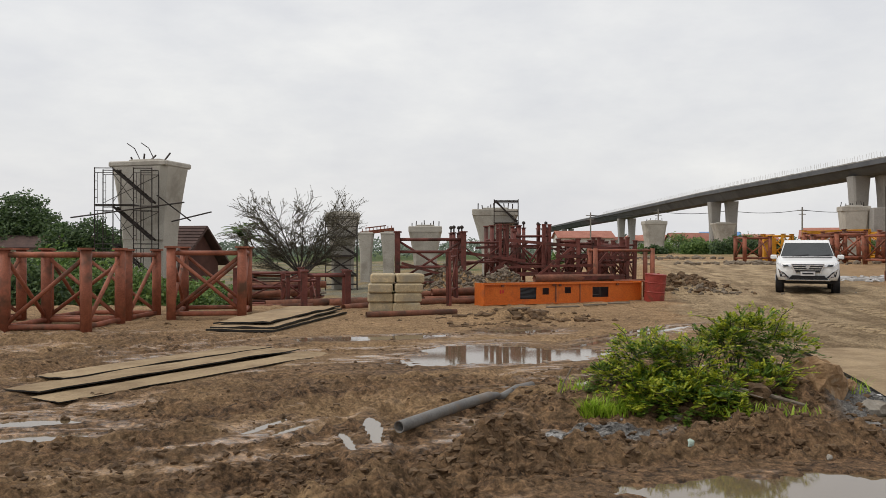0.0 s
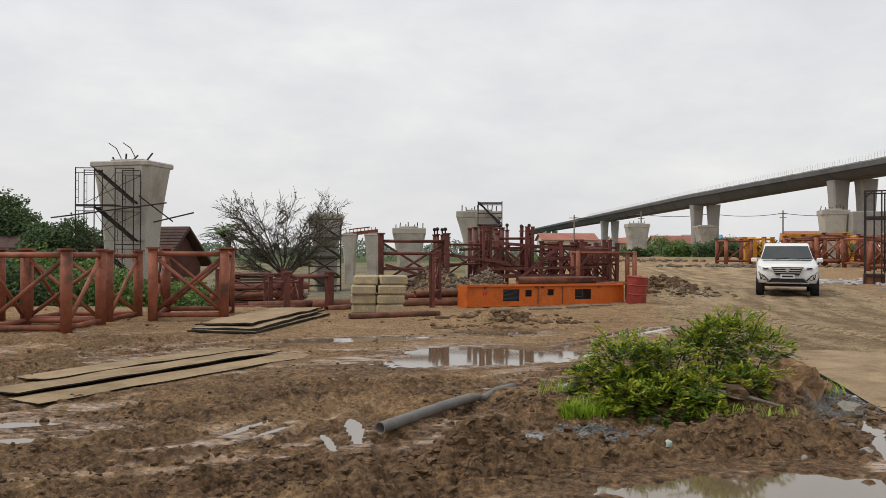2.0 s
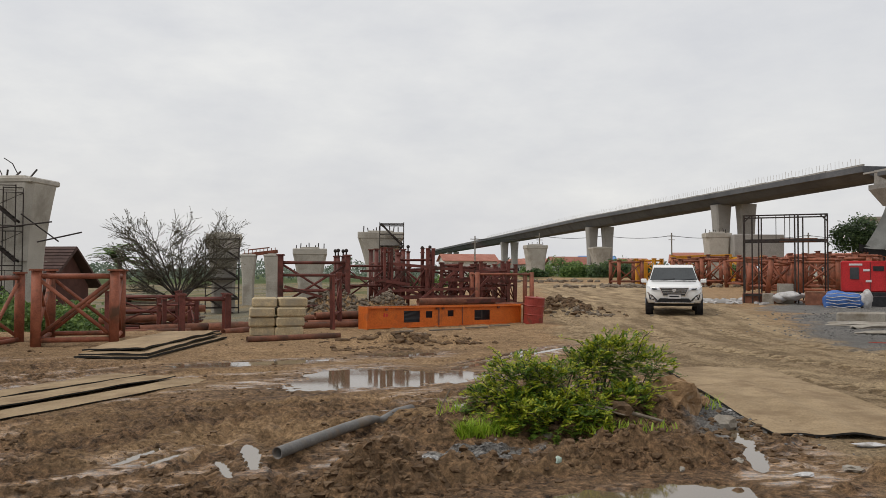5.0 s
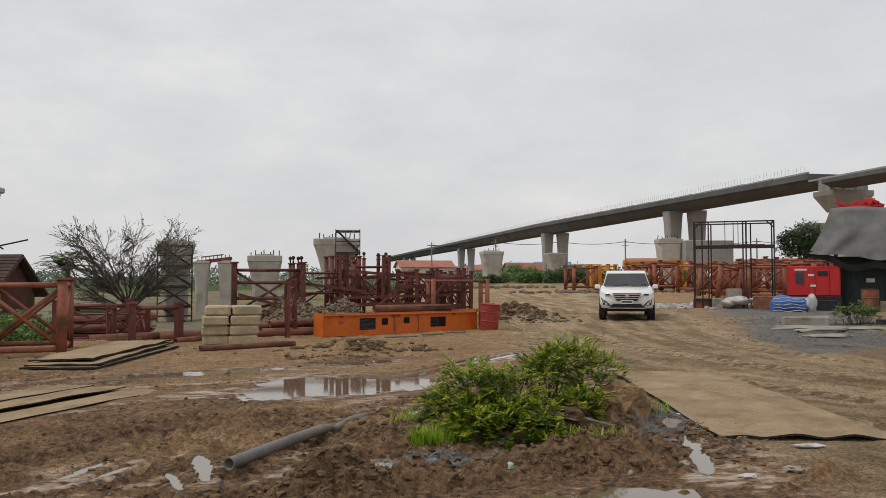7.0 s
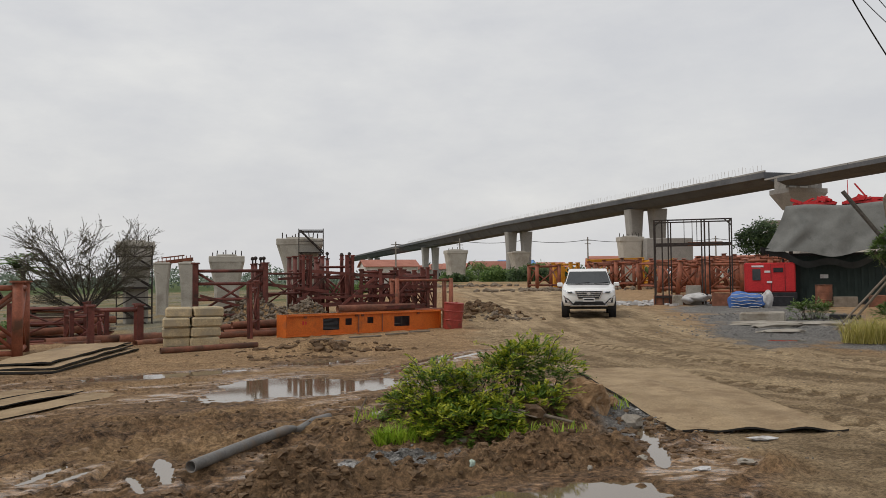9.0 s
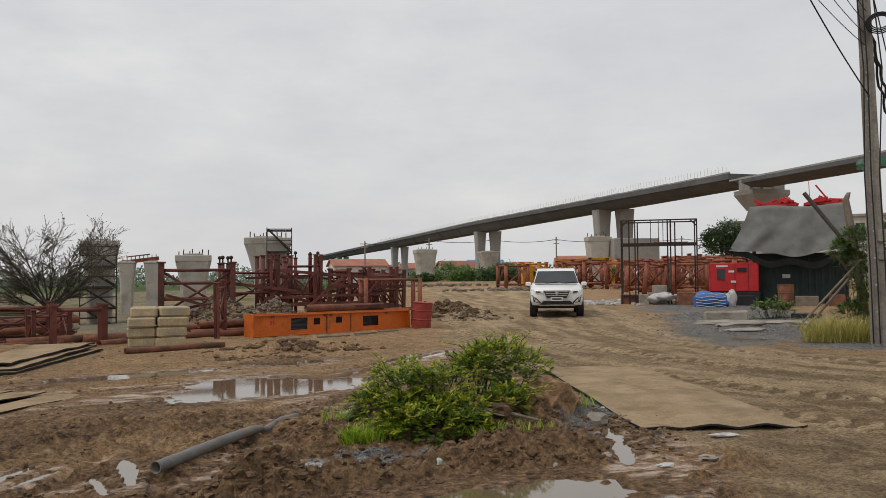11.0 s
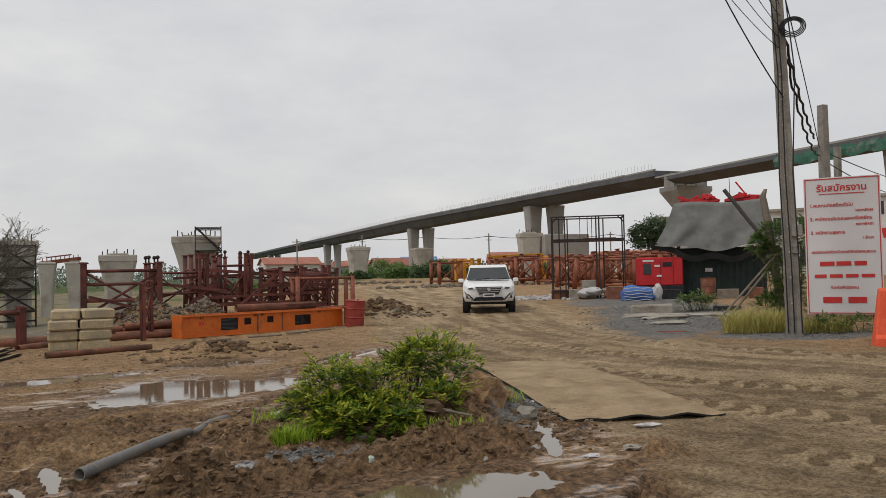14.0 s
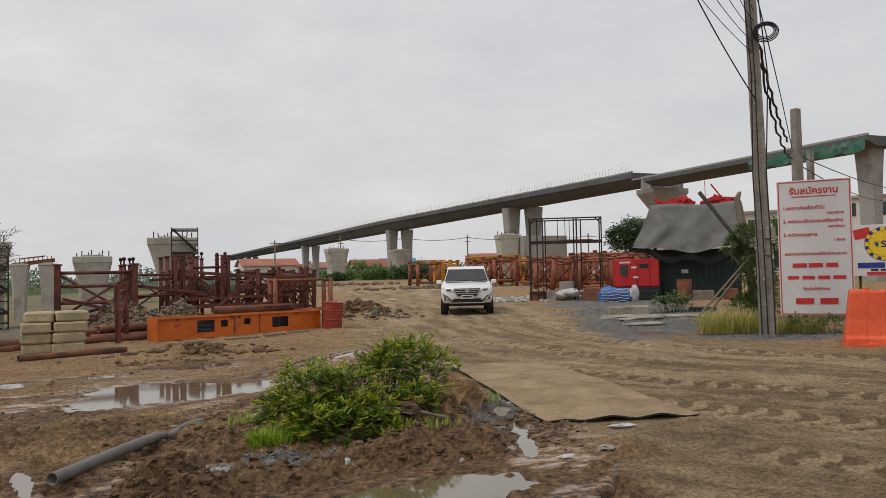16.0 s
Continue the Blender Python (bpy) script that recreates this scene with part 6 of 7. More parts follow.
# ---- poles, vines, cables ----
t = thing("utility_pole", "leaning grey concrete utility pole with black cables", "utility pole", pose(13.2, 12.66, -0.1, 0, 0, -45))
mb = MB()
mb.loft([[(a * r + lx, b * r, z) for a, b in ((-1, -0.8), (1, -0.8), (1, 0.8), (-1, 0.8))] for r, lx, z in ((0.175, 0.06, 0), (0.145, 0.0, 4.0), (0.12, -0.10, 8.6))])
part("shaft", mb, M_POLE, t)
for k in range(12):
    mb = MB()
    z = 0.8 + k * 0.55
    mb.tube((0.04 - 0.016 * z, -0.16, z), (0.04 - 0.016 * z, -0.145, z), 0.022, n=8)
    part("bolt_hole", mb, M_PALEBAG, t)
for c, s in (((0.17, -0.1, 2.35), (0.22, 0.16, 0.26)), ((0.14, -0.12, 1.95), (0.16, 0.12, 0.2))):
    mb = MB()
    mb.box(c, s, ch=0.02)
    part("junction_box", mb, M_POLE, t)
for k, (dx, sag) in enumerate(((-0.14, 0.1), (-0.02, 0.05), (0.13, 0.16))):
    mb = MB()
    mb.path([(dx - 0.10, -0.17, 8.2), (dx - 0.06 + sag, -0.2, 5.8), (dx, -0.19, 3.6), (dx + 0.06, -0.2, 1.6), (dx + 0.08, -0.18, 0.15)], 0.014, 6)
    part("down_cable", mb, M_CABLE, t)
mb = MB()
for k in range(4):
    mb.path([(0.22 + (0.17 + 0.03 * k) * math.cos(a), -0.2 + 0.02 * k, 6.75 + (0.13 + 0.03 * k) * math.sin(a)) for a in [6.283 * q / 18 for q in range(19)]], 0.013, 5)
part("cable_coil", mb, M_CABLE, t, "coiled black cable")
rnd = random.Random(17)


def cable(a, b, sag, r, name="overhead_cable", twist=0.0):
    a, b = Vector(a), Vector(b)
    mb = MB()
    pts = []
    for k in range(25):
        u = k / 24
        q = a.lerp(b, u)
        q.z -= sag * 4 * u * (1 - u)
        if twist:
            q += Vector((twist * math.sin(k * 2.1), twist * math.cos(k * 2.1), 0))
        pts.append(q)
    mb.path(pts, r, 5)
    solo(name, mb, M_CABLE, "black overhead cable strung from the utility pole", "cable", None, "overhead cables", "", True)


for k in range(5):
    cable((13.18, 12.66, 6.2 + 0.25 * k), (7.0 + 0.4 * k, 10.5 - 0.3 * k, 9.6 + 0.25 * k), 0.45 + 0.1 * k, 0.008)
cable((13.2, 12.62, 5.1), (9.0, 11.4, 9.2), 0.25, 0.014)
cable((13.15, 12.7, 7.2), (21.9, 20.0, 5.9), 0.35, 0.035, "bundled_cable", 0.03)
cable((13.15, 12.7, 7.0), (22.0, 19.9, 5.3), 0.8, 0.03, "bundled_cable", 0.04)
cable((13.2, 12.6, 7.6), (22.1, 20.0, 5.6), -0.15, 0.014)
cable((22.1, 19.95, 5.2), (60, 44, 7.0), 0.7, 0.02)
cable((22.1, 19.95, 5.5), (60, 42, 7.4), 0.5, 0.02)
mb = MB()
mb.loft([[(a * r, b * r, z) for a, b in ((-1, -1), (1, -1), (1, 1), (-1, 1))] for r, z in ((0.16, 0), (0.12, 7.0))])
solo("utility_pole", mb, M_POLE, "slim grey concrete utility pole behind the sign", "utility pole", pose(22.2, 19.9, 0.05))
mb = MB()
mb.box((0, 0, 3), (0.2, 0.2, 6.1))
solo("utility_pole", mb, M_POLE, "short grey concrete post behind the sign", "utility pole", pose(25.45, 22.25, 0.05))
mb = MB()
mb.loft([[(0.11 * math.cos(k * 1.047) * s + lx, 0.16 * math.sin(k * 1.047) * s, z) for k in range(6)] for s, lx, z in ((1.1, 0.30, 0), (1.0, 0.18, 1.4), (0.95, 0.0, 2.8), (0.8, -0.1, 3.5), (0.45, -0.02, 3.7))])
solo("old_post", mb, M_WOOD, "weathered split grey post beside the container", "post", pose(16.75, 16.95, 0, 0, 0, -45))
for k, (a, b, r) in enumerate((((15.9, 17.7, 3.75), (17.3, 16.6, 1.2), 0.06), ((16.9, 16.6, 2.0), (15.2, 17.3, 0.0), 0.035), ((17.0, 16.8, 1.8), (15.5, 17.3, 0.0), 0.04), ((16.4, 17.2, 2.1), (17.2, 16.6, 0.6), 0.045))):
    mb = MB()
    mb.tube(a, b, r, r * 0.8, 7)
    solo("timber_prop", mb, M_WOOD if k else M_BARK, "weathered round timber prop leaning against a post", "timber", None, "timber props")
shrub("climbing_vine", 17.05, 16.6, 0.0, [(0, 0, 0.4, 0.55), (0.05, 0, 0.9, 0.5), (-0.05, 0, 1.35, 0.5), (0, 0.05, 1.8, 0.52), (0.1, 0, 2.2, 0.5), (-0.25, 0.2, 2.35, 0.36), (0.3, -0.3, 2.4, 0.4), (-0.55, 0.45, 2.1, 0.24), (-0.4, 0.3, 0.3, 0.4)], 2900, 0.055, M_WEED, "green climbing vine smothering old posts", 16, 30)


# ---- signs ----
def lettering(text, size, x, z, material, parent, align="CENTER", bold=0.0):
    cu = bpy.data.curves.new("lettering", "FONT")
    cu.body, cu.size, cu.align_x, cu.align_y, cu.extrude, cu.offset = text, size, align, "CENTER", 0.002, bold
    tmp = new("lettering_curve", cu)
    me = bpy.data.meshes.new_from_object(tmp.evaluated_get(bpy.context.evaluated_depsgraph_get()))
    bpy.data.objects.remove(tmp)
    me.materials.clear()
    me.materials.append(material)
    ob = part("lettering", me, material, parent)
    ob.matrix_basis = pose(x, -0.034, z, 90, 0, 0)
    return ob


def bars(x0, x1, z, h, n, material, parent, seed=1):
    r = random.Random(seed)
    w = (x1 - x0) / n
    for k in range(n):
        mb = MB()
        ww = w * r.uniform(0.72, 0.9)
        mb.box((x0 + w * (k + 0.5), -0.034, z), (ww, 0.006, h))
        part("writing_bar", mb, material, parent)


SW, SH = 1.60, 3.22
t = thing("notice_board", "tall white job notice board with red Thai lettering", "sign", pose(15.41, 13.22, 0.34, 0, 0, -48.5))
mb = MB()
mb.box((0, 0, SH / 2), (SW, 0.05, SH), ch=0.008)
part("panel", mb, M_SIGN, t)
for c, s in (((-SW / 2 + 0.035, -0.03, SH / 2), (0.02, 0.01, SH - 0.06)), ((SW / 2 - 0.035, -0.03, SH / 2), (0.02, 0.01, SH - 0.06)), ((0, -0.03, 0.035), (SW - 0.06, 0.01, 0.02)), ((0, -0.03, SH - 0.035), (SW - 0.06, 0.01, 0.02)), ((0, -0.03, 2.83), (0.95, 0.01, 0.018))):
    mb = MB()
    mb.box(c, s)
    part("red_border", mb, M_SIGNRED, t, "thin red border")
for sx in (-0.6, 0.6):
    mb = MB()
    mb.box((sx, 0.06, SH / 2 - 0.2), (0.07, 0.06, SH + 0.3))
    part("support_post", mb, M_DKSTEEL, t)
lettering("รับสมัครงาน", 0.215, 0, 2.96, M_SIGNRED, t, "CENTER", 0.004)
for k, (s, z) in enumerate((("1.คนงานก่อสร้างทั่วไป", 2.56), ("2. พนักงานขับรถและเครื่องจักร", 2.24), ("3. พนักงานธุรการ", 1.92))):
    lettering(s, 0.105, -0.68, z, M_SIGNRED, t, "LEFT", 0.002)
for s, z in (("หลายอัตรา", 2.42), ("หลายอัตรา", 2.10), ("1 อัตรา", 1.78)):
    lettering(s, 0.085, 0.64, z, M_SIGNRED, t, "RIGHT", 0.002)
lettering("สนใจติดต่อด้วยตัวเองที่สำนักงานสนาม", 0.088, 0, 1.46, M_SIGNRED, t, "CENTER", 0.002)
bars(-0.52, 0.52, 1.19, 0.10, 3, M_SIGNRED, t, 2)
bars(-0.66, 0.66, 0.90, 0.08, 4, M_SIGNRED, t, 3)
lettering("ติดต่อสำนักงาน", 0.095, 0, 0.63, M_SIGNRED, t, "CENTER", 0.002)
bars(-0.52, 0.52, 0.34, 0.14, 2, M_SIGNRED, t, 4)

t = thing("workshop_sign", "white sign board with a blue and yellow gear emblem", "sign", pose(19.98, 14.85, 1.2, 0, 0, -52))
mb = MB()
mb.box((0, 0, 0.72), (1.7, 0.05, 1.44), ch=0.008)
part("panel", mb, M_SIGN, t)
for sx in (-0.7, 0.7):
    mb = MB()
    mb.box((sx, 0.06, -0.2), (0.07, 0.06, 2.4))
    part("support_post", mb, M_DKSTEEL, t)
mb = MB()
mb.tube((-0.1, -0.025, 0.9), (-0.1, -0.034, 0.9), 0.47, n=40)
part("gear_emblem", mb, M_SIGNBLUE, t, "blue gear emblem")
mb = MB()
for k in range(12):
    a = k * 0.5236
    mb.box((-0.1 + 0.40 * math.cos(a), -0.036, 0.9 + 0.40 * math.sin(a)), (0.12, 0.008, 0.12), 0, Matrix.Rotation(-a, 4, "Y"))
mb.tube((-0.1, -0.034, 0.9), (-0.1, -0.040, 0.9), 0.37, n=32)
part("yellow_disc", mb, M_SIGNYEL, t, "yellow toothed disc")
lettering("ตรอ", 0.3, -0.1, 0.9, M_SIGNBLUE, t, "CENTER", 0.006).matrix_basis = pose(-0.1, -0.044, 0.9, 90, 0, 0)
mb = MB()
mb.box((-0.62, -0.03, 1.2), (0.42, 0.008, 0.28), 0, Matrix.Rotation(radians(-12), 4, "Y"))
part("red_flash", mb, M_SIGNRED, t)
bars(-0.8, 0.75, 0.30, 0.15, 2, M_SIGNBLUE, t, 6)
bars(-0.45, 0.7, 0.17, 0.05, 5, M_BLACK, t, 7)
bars(-0.6, 0.7, 0.07, 0.09, 2, M_SIGNRED, t, 8)


# ---- water-filled barrier ----
def barrier(x, y, z, rz):
    t = thing("traffic_barrier", "orange-red plastic water-filled traffic barrier on the verge", "traffic barrier", pose(x, y, z, 0, 0, rz))
    mb = MB()
    prof = [(-0.26, 0), (-0.26, 0.16), (-0.20, 0.22), (-0.15, 0.5), (-0.12, 0.97), (-0.09, 1.02)]
    full = prof + [(-a, b) for a, b in prof[::-1]]
    rings = []
    for xx, s in ((-0.72, 0.9), (-0.69, 1.0), (-0.40, 1.0), (-0.36, 0.93), (-0.12, 0.93), (-0.08, 1.0), (0.08, 1.0), (0.12, 0.93), (0.36, 0.93), (0.40, 1.0), (0.69, 1.0), (0.72, 0.9)):
        rings.append([(xx * (1.04 - 0.17 * b), a * s, 1.06 * (b if b < 0.9 else b * (0.985 if s < 0.95 else 1))) for a, b in full])
    mb.loft(rings)
    part("shell", mb, M_BARRIER, t)
    for dx in (-0.35, 0.35):
        mb = MB()
        mb.box((dx, 0, 0.05), (0.3, 0.535, 0.09), ch=0.02)
        part("foot", mb, M_BARRIER, t)
        mb = MB()
        mb.tube((dx, 0, 1.06), (dx, 0, 1.11), 0.06, n=12)
        part("filler_cap", mb, M_BARRIER, t)
    mb = MB()
    mb.tube((0.42, -0.262, 0.1), (0.42, -0.255, 0.1), 0.03, n=10)
    part("drain_plug", mb, M_BLACK, t)


barrier(13.3, 9.78, -0.03, -42)

# ---- far steel sections beyond the track ----
FT = "red oxide truss section stacked beyond the track"
for k, (x, y, lx, ly, h, rz, mt, lab) in enumerate(((23.8, 60, 2.0, 1.5, 1.75, 5, M_RED, FT), (28.3, 58, 2.3, 1.6, 1.9, -15, M_RED, FT), (31.0, 60, 2.6, 1.8, 2.1, 10, M_RED, FT), (33.4, 57, 2.4, 1.8, 2.0, -20, M_RED, FT), (35.2, 55, 2.2, 1.6, 2.0, 15, M_RED, FT), (27.0, 63, 1.7, 1.6, 1.9, 0, M_YELLOW, "yellow braced truss section beyond the track"), (30.8, 65, 2.6, 1.6, 2.1, 8, M_YELLOW, "yellow braced truss section beyond the track"), (33.5, 50, 2.4, 1.8, 2.2, -25, M_RED, FT), (30.9, 47, 2.2, 1.6, 2.0, 10, M_RED, FT), (34.5, 46, 2.4, 1.6, 2.1, -10, M_RED, FT), (36.5, 49, 2.2, 1.8, 2.1, 20, M_RED, FT), (27.8, 45.5, 2.0, 1.4, 1.7, 25, M_RED, FT), (30.2, 53, 2.4, 1.5, 1.9, -8, M_RED, FT), (25.6, 42.5, 1.8, 1.4, 1.7, -20, M_RED, FT), (28.0, 41.0, 2.0, 1.4, 1.8, 12, M_RED, FT), (30.6, 41.5, 2.0, 1.5, 1.9, -14, M_RED, FT), (29.6, 57.0, 1.8, 1.5, 1.9, 22, M_RED, FT), (35.0, 61.5, 2.6, 1.6, 2.1, -6, M_YELLOW, "yellow braced truss section beyond the track"), (33.0, 43.5, 2.2, 1.5, 2.0, 6, M_RED, FT), (36.8, 58.0, 2.2, 1.6, 2.0, -18, M_RED, FT), (38.5, 53.0, 2.2, 1.6, 2.0, 18, M_RED, FT))):
    truss_box(x, y, gz(x, y) + 0.05, lx, ly, h * 1.12, 0.15, rz + k * 9, mt, lab, 1 + k % 2, rails=(0.15, 0.93), group="far truss sections", square=(mt is M_YELLOW), lean=(0, 5, -4, 8, -7)[k % 5])
for x, y, z, L, rz, mt in ((31.5, 62.5, 3.05, 5.6, 4, M_YELLOW), (29.6, 60.5, 2.55, 3.6, -5, M_RED), (34.0, 58, 2.75, 4.0, 10, M_RED), (33.0, 47.5, 2.75, 4.5, -12, M_RED)):
    mb = MB()
    mb.box((0, 0, -0.1), (L, 0.35, 0.22), ch=0.02)
    solo("steel_beam", mb, mt, "long steel beam resting on truss sections", "steel beam", pose(x, y, z, 0, -2, rz), "loose steel beams")
mb = MB()
mb.box((26.0, 62.3, gz(26, 62) + 0.95), (1.0, 0.6, 1.9), ch=0.03)
solo("yellow_box_section", mb, M_YELLOW, "yellow steel box section standing on end", "steel section")


# ---- trees ----
def leaf_tree(x, y, z, h, blobs, n, leaf, label, seed, material=None, trunk=0.18):
    rnd = random.Random(seed)
    t = thing("tree", label, "tree", pose(x, y, z), "trees")
    mb = MB()
    mb.path([(0, 0, -0.2), (0.1, 0, h * 0.3), (0.05, 0.05, h * 0.6)], [trunk, trunk * 0.75, trunk * 0.4], 9)
    for bx, by, bz, br in blobs:
        mb.path([(0.08, 0, h * 0.35), (bx * 0.5, by * 0.5, (h * 0.4 + bz) / 2), (bx, by, bz)], [trunk * 0.45, trunk * 0.3, trunk * 0.1], 6)
    part("trunk", mb, M_BARK, t)
    mb = MB()
    for k in range(n):
        bx, by, bz, br = rnd.choice(blobs)
        d = Vector((rnd.gauss(0, 1), rnd.gauss(0, 1), rnd.gauss(0.1, 1))).normalized()
        rad = br * rnd.uniform(0.35, 1.0) ** 0.5 * (1 + 0.45 * noise.noise(d * 2.5 + Vector((bx, by, seed))))
        pnt = Vector((bx, by, bz)) + d * rad
        for q in range(3):
            dd = Vector((rnd.gauss(0, 1), rnd.gauss(0, 1), rnd.gauss(-0.2, 0.7))).normalized()
            leaf_pair(mb, pnt + dd * leaf * 0.6, dd, dd.orthogonal().normalized(), leaf * rnd.uniform(0.7, 1.3))
    part("crown", mb, material or M_TREE, t)
    return t


leaf_tree(-27.3, 50, -1.5, 6.3, [(-1.8, 0, 4.2, 1.7), (0.0, 0.5, 5.2, 1.5), (1.5, 0, 4.2, 1.4), (-0.5, -0.5, 3.0, 1.8), (1.9, 0.3, 3.1, 1.1)], 5200, 0.20, "dense dark green broadleaf tree behind the houses", 1)
leaf_tree(-20.2, 44, -1.5, 4.6, [(-1.2, 0, 3.3, 1.2), (0.3, 0, 3.6, 1.1), (1.4, 0, 3.0, 1.0), (0, -0.3, 2.3, 1.4), (-2.0, 0.2, 2.4, 1.0)], 4200, 0.17, "dense dark green broadleaf tree behind the trusses", 2)
leaf_tree(-22.5, 35, -1.5, 3.0, [(-1.5, 0, 1.7, 1.1), (0, 0, 1.9, 1.1), (1.3, 0, 1.6, 1.0), (2.6, -0.5, 1.4, 0.9)], 3800, 0.15, "leafy green thicket beyond the trusses", 3, M_WEED, 0.08)
leaf_tree(-14.8, 30.5, -1.5, 2.2, [(-2.6, 0.5, 1.3, 0.8), (-1.3, 0, 1.0, 0.9), (-0.2, 0, 0.9, 0.8), (0.9, -0.4, 0.8, 0.7)], 3200, 0.13, "leafy green thicket beyond the trusses", 4, M_WEED, 0.05)
leaf_tree(-9.6, 31.5, -1.5, 1.6, [(-1.2, 0.5, 0.9, 0.7), (0, 0, 0.9, 0.75), (1.2, 0, 0.8, 0.6)], 2400, 0.12, "leafy green hedge behind the trusses", 5, M_WEED, 0.05)
leaf_tree(-18.0, 27.5, -1.3, 2.0, [(-1.5, 0.5, 1.3, 0.9), (0, 0, 1.2, 0.9), (1.4, 0, 1.0, 0.8)], 3200, 0.12, "leafy green thicket beyond the trusses", 6, M_WEED, 0.05)
for k, (x, y, s) in enumerate(((-24.5, 29, 1.5), (-20.5, 25.5, 1.45), (-17.0, 24.5, 1.4), (-14.0, 25.5, 1.3), (-11.6, 24.5, 1.2), (-9.6, 25.5, 0.95), (-13.0, 22.6, 0.9), (-16.0, 21.5, 1.0), (-7.9, 27.5, 0.95), (-28, 33, 2.0), (-10.8, 29, 1.1))):
    leaf_tree(x, y, gz(x, y) - 0.1, 1.9 * s, [(-1.5 * s, 0, 0.75 * s, 0.8 * s), (-0.4 * s, 0, 1.15 * s, 0.85 * s), (0.8 * s, 0.1, 0.95 * s, 0.85 * s), (1.7 * s, 0, 0.65 * s, 0.7 * s)], 2600, 0.12, "leafy green thicket beyond the trusses", 50 + k, M_WEED if k % 3 else M_TREE, 0.05)
leaf_tree(53.2, 72, 0.5, 7.2, [(-1.2, 0, 4.6, 1.5), (0.6, 0, 5.4, 1.5), (1.2, 0, 4.2, 1.4)], 2600, 0.25, "rounded dark green tree beyond the container", 7)
for k, (x, y, s) in enumerate(((26.5, 98, 0.5), (33, 100, 0.9), (36.5, 97, 1.1), (39.5, 101, 1.2), (24, 104, 0.4), (30.5, 112, 0.9), (43, 99, 0.8), (35, 116, 1.4), (22, 112, 0.6), (17, 118, 0.8), (48, 108, 1.0), (55, 104, 1.2), (12, 125, 0.9))):
    leaf_tree(x, y, gz(x, y) - 0.2, 2.2 * s, [(-1.8 * s, 0, 0.7 * s, 1.0 * s), (0, 0, 1.1 * s, 1.2 * s), (1.8 * s, 0.3, 0.8 * s, 1.0 * s)], 1100, 0.32, "scrubby green bushes on far waste ground", 20 + k, M_WEED if k % 2 else M_TREE, 0.06)
# far tree line
mb = MB()
rnd = random.Random(61)
for k in range(24000):
    a = rnd.uniform(-0.75, 1.25)
    r = rnd.uniform(230, 330)
    hh = (1.5 if a > -0.25 else 4.0) + 4.0 * (0.5 + 0.5 * math.sin(a * 31 + 2 * math.sin(a * 13)))
    p0 = Vector((r * math.sin(a), r * math.cos(a), rnd.uniform(0, hh)))
    d = Vector((rnd.gauss(0, 1), rnd.gauss(0, 1), rnd.gauss(0, 1))).normalized()
    leaf_pair(mb, p0, d, d.orthogonal().normalized(), 1.1)
solo("far_tree_line", mb, M_FARTREE, "far band of trees on the horizon with haze painted into the leaf colour", "trees", None, "", "stuff")


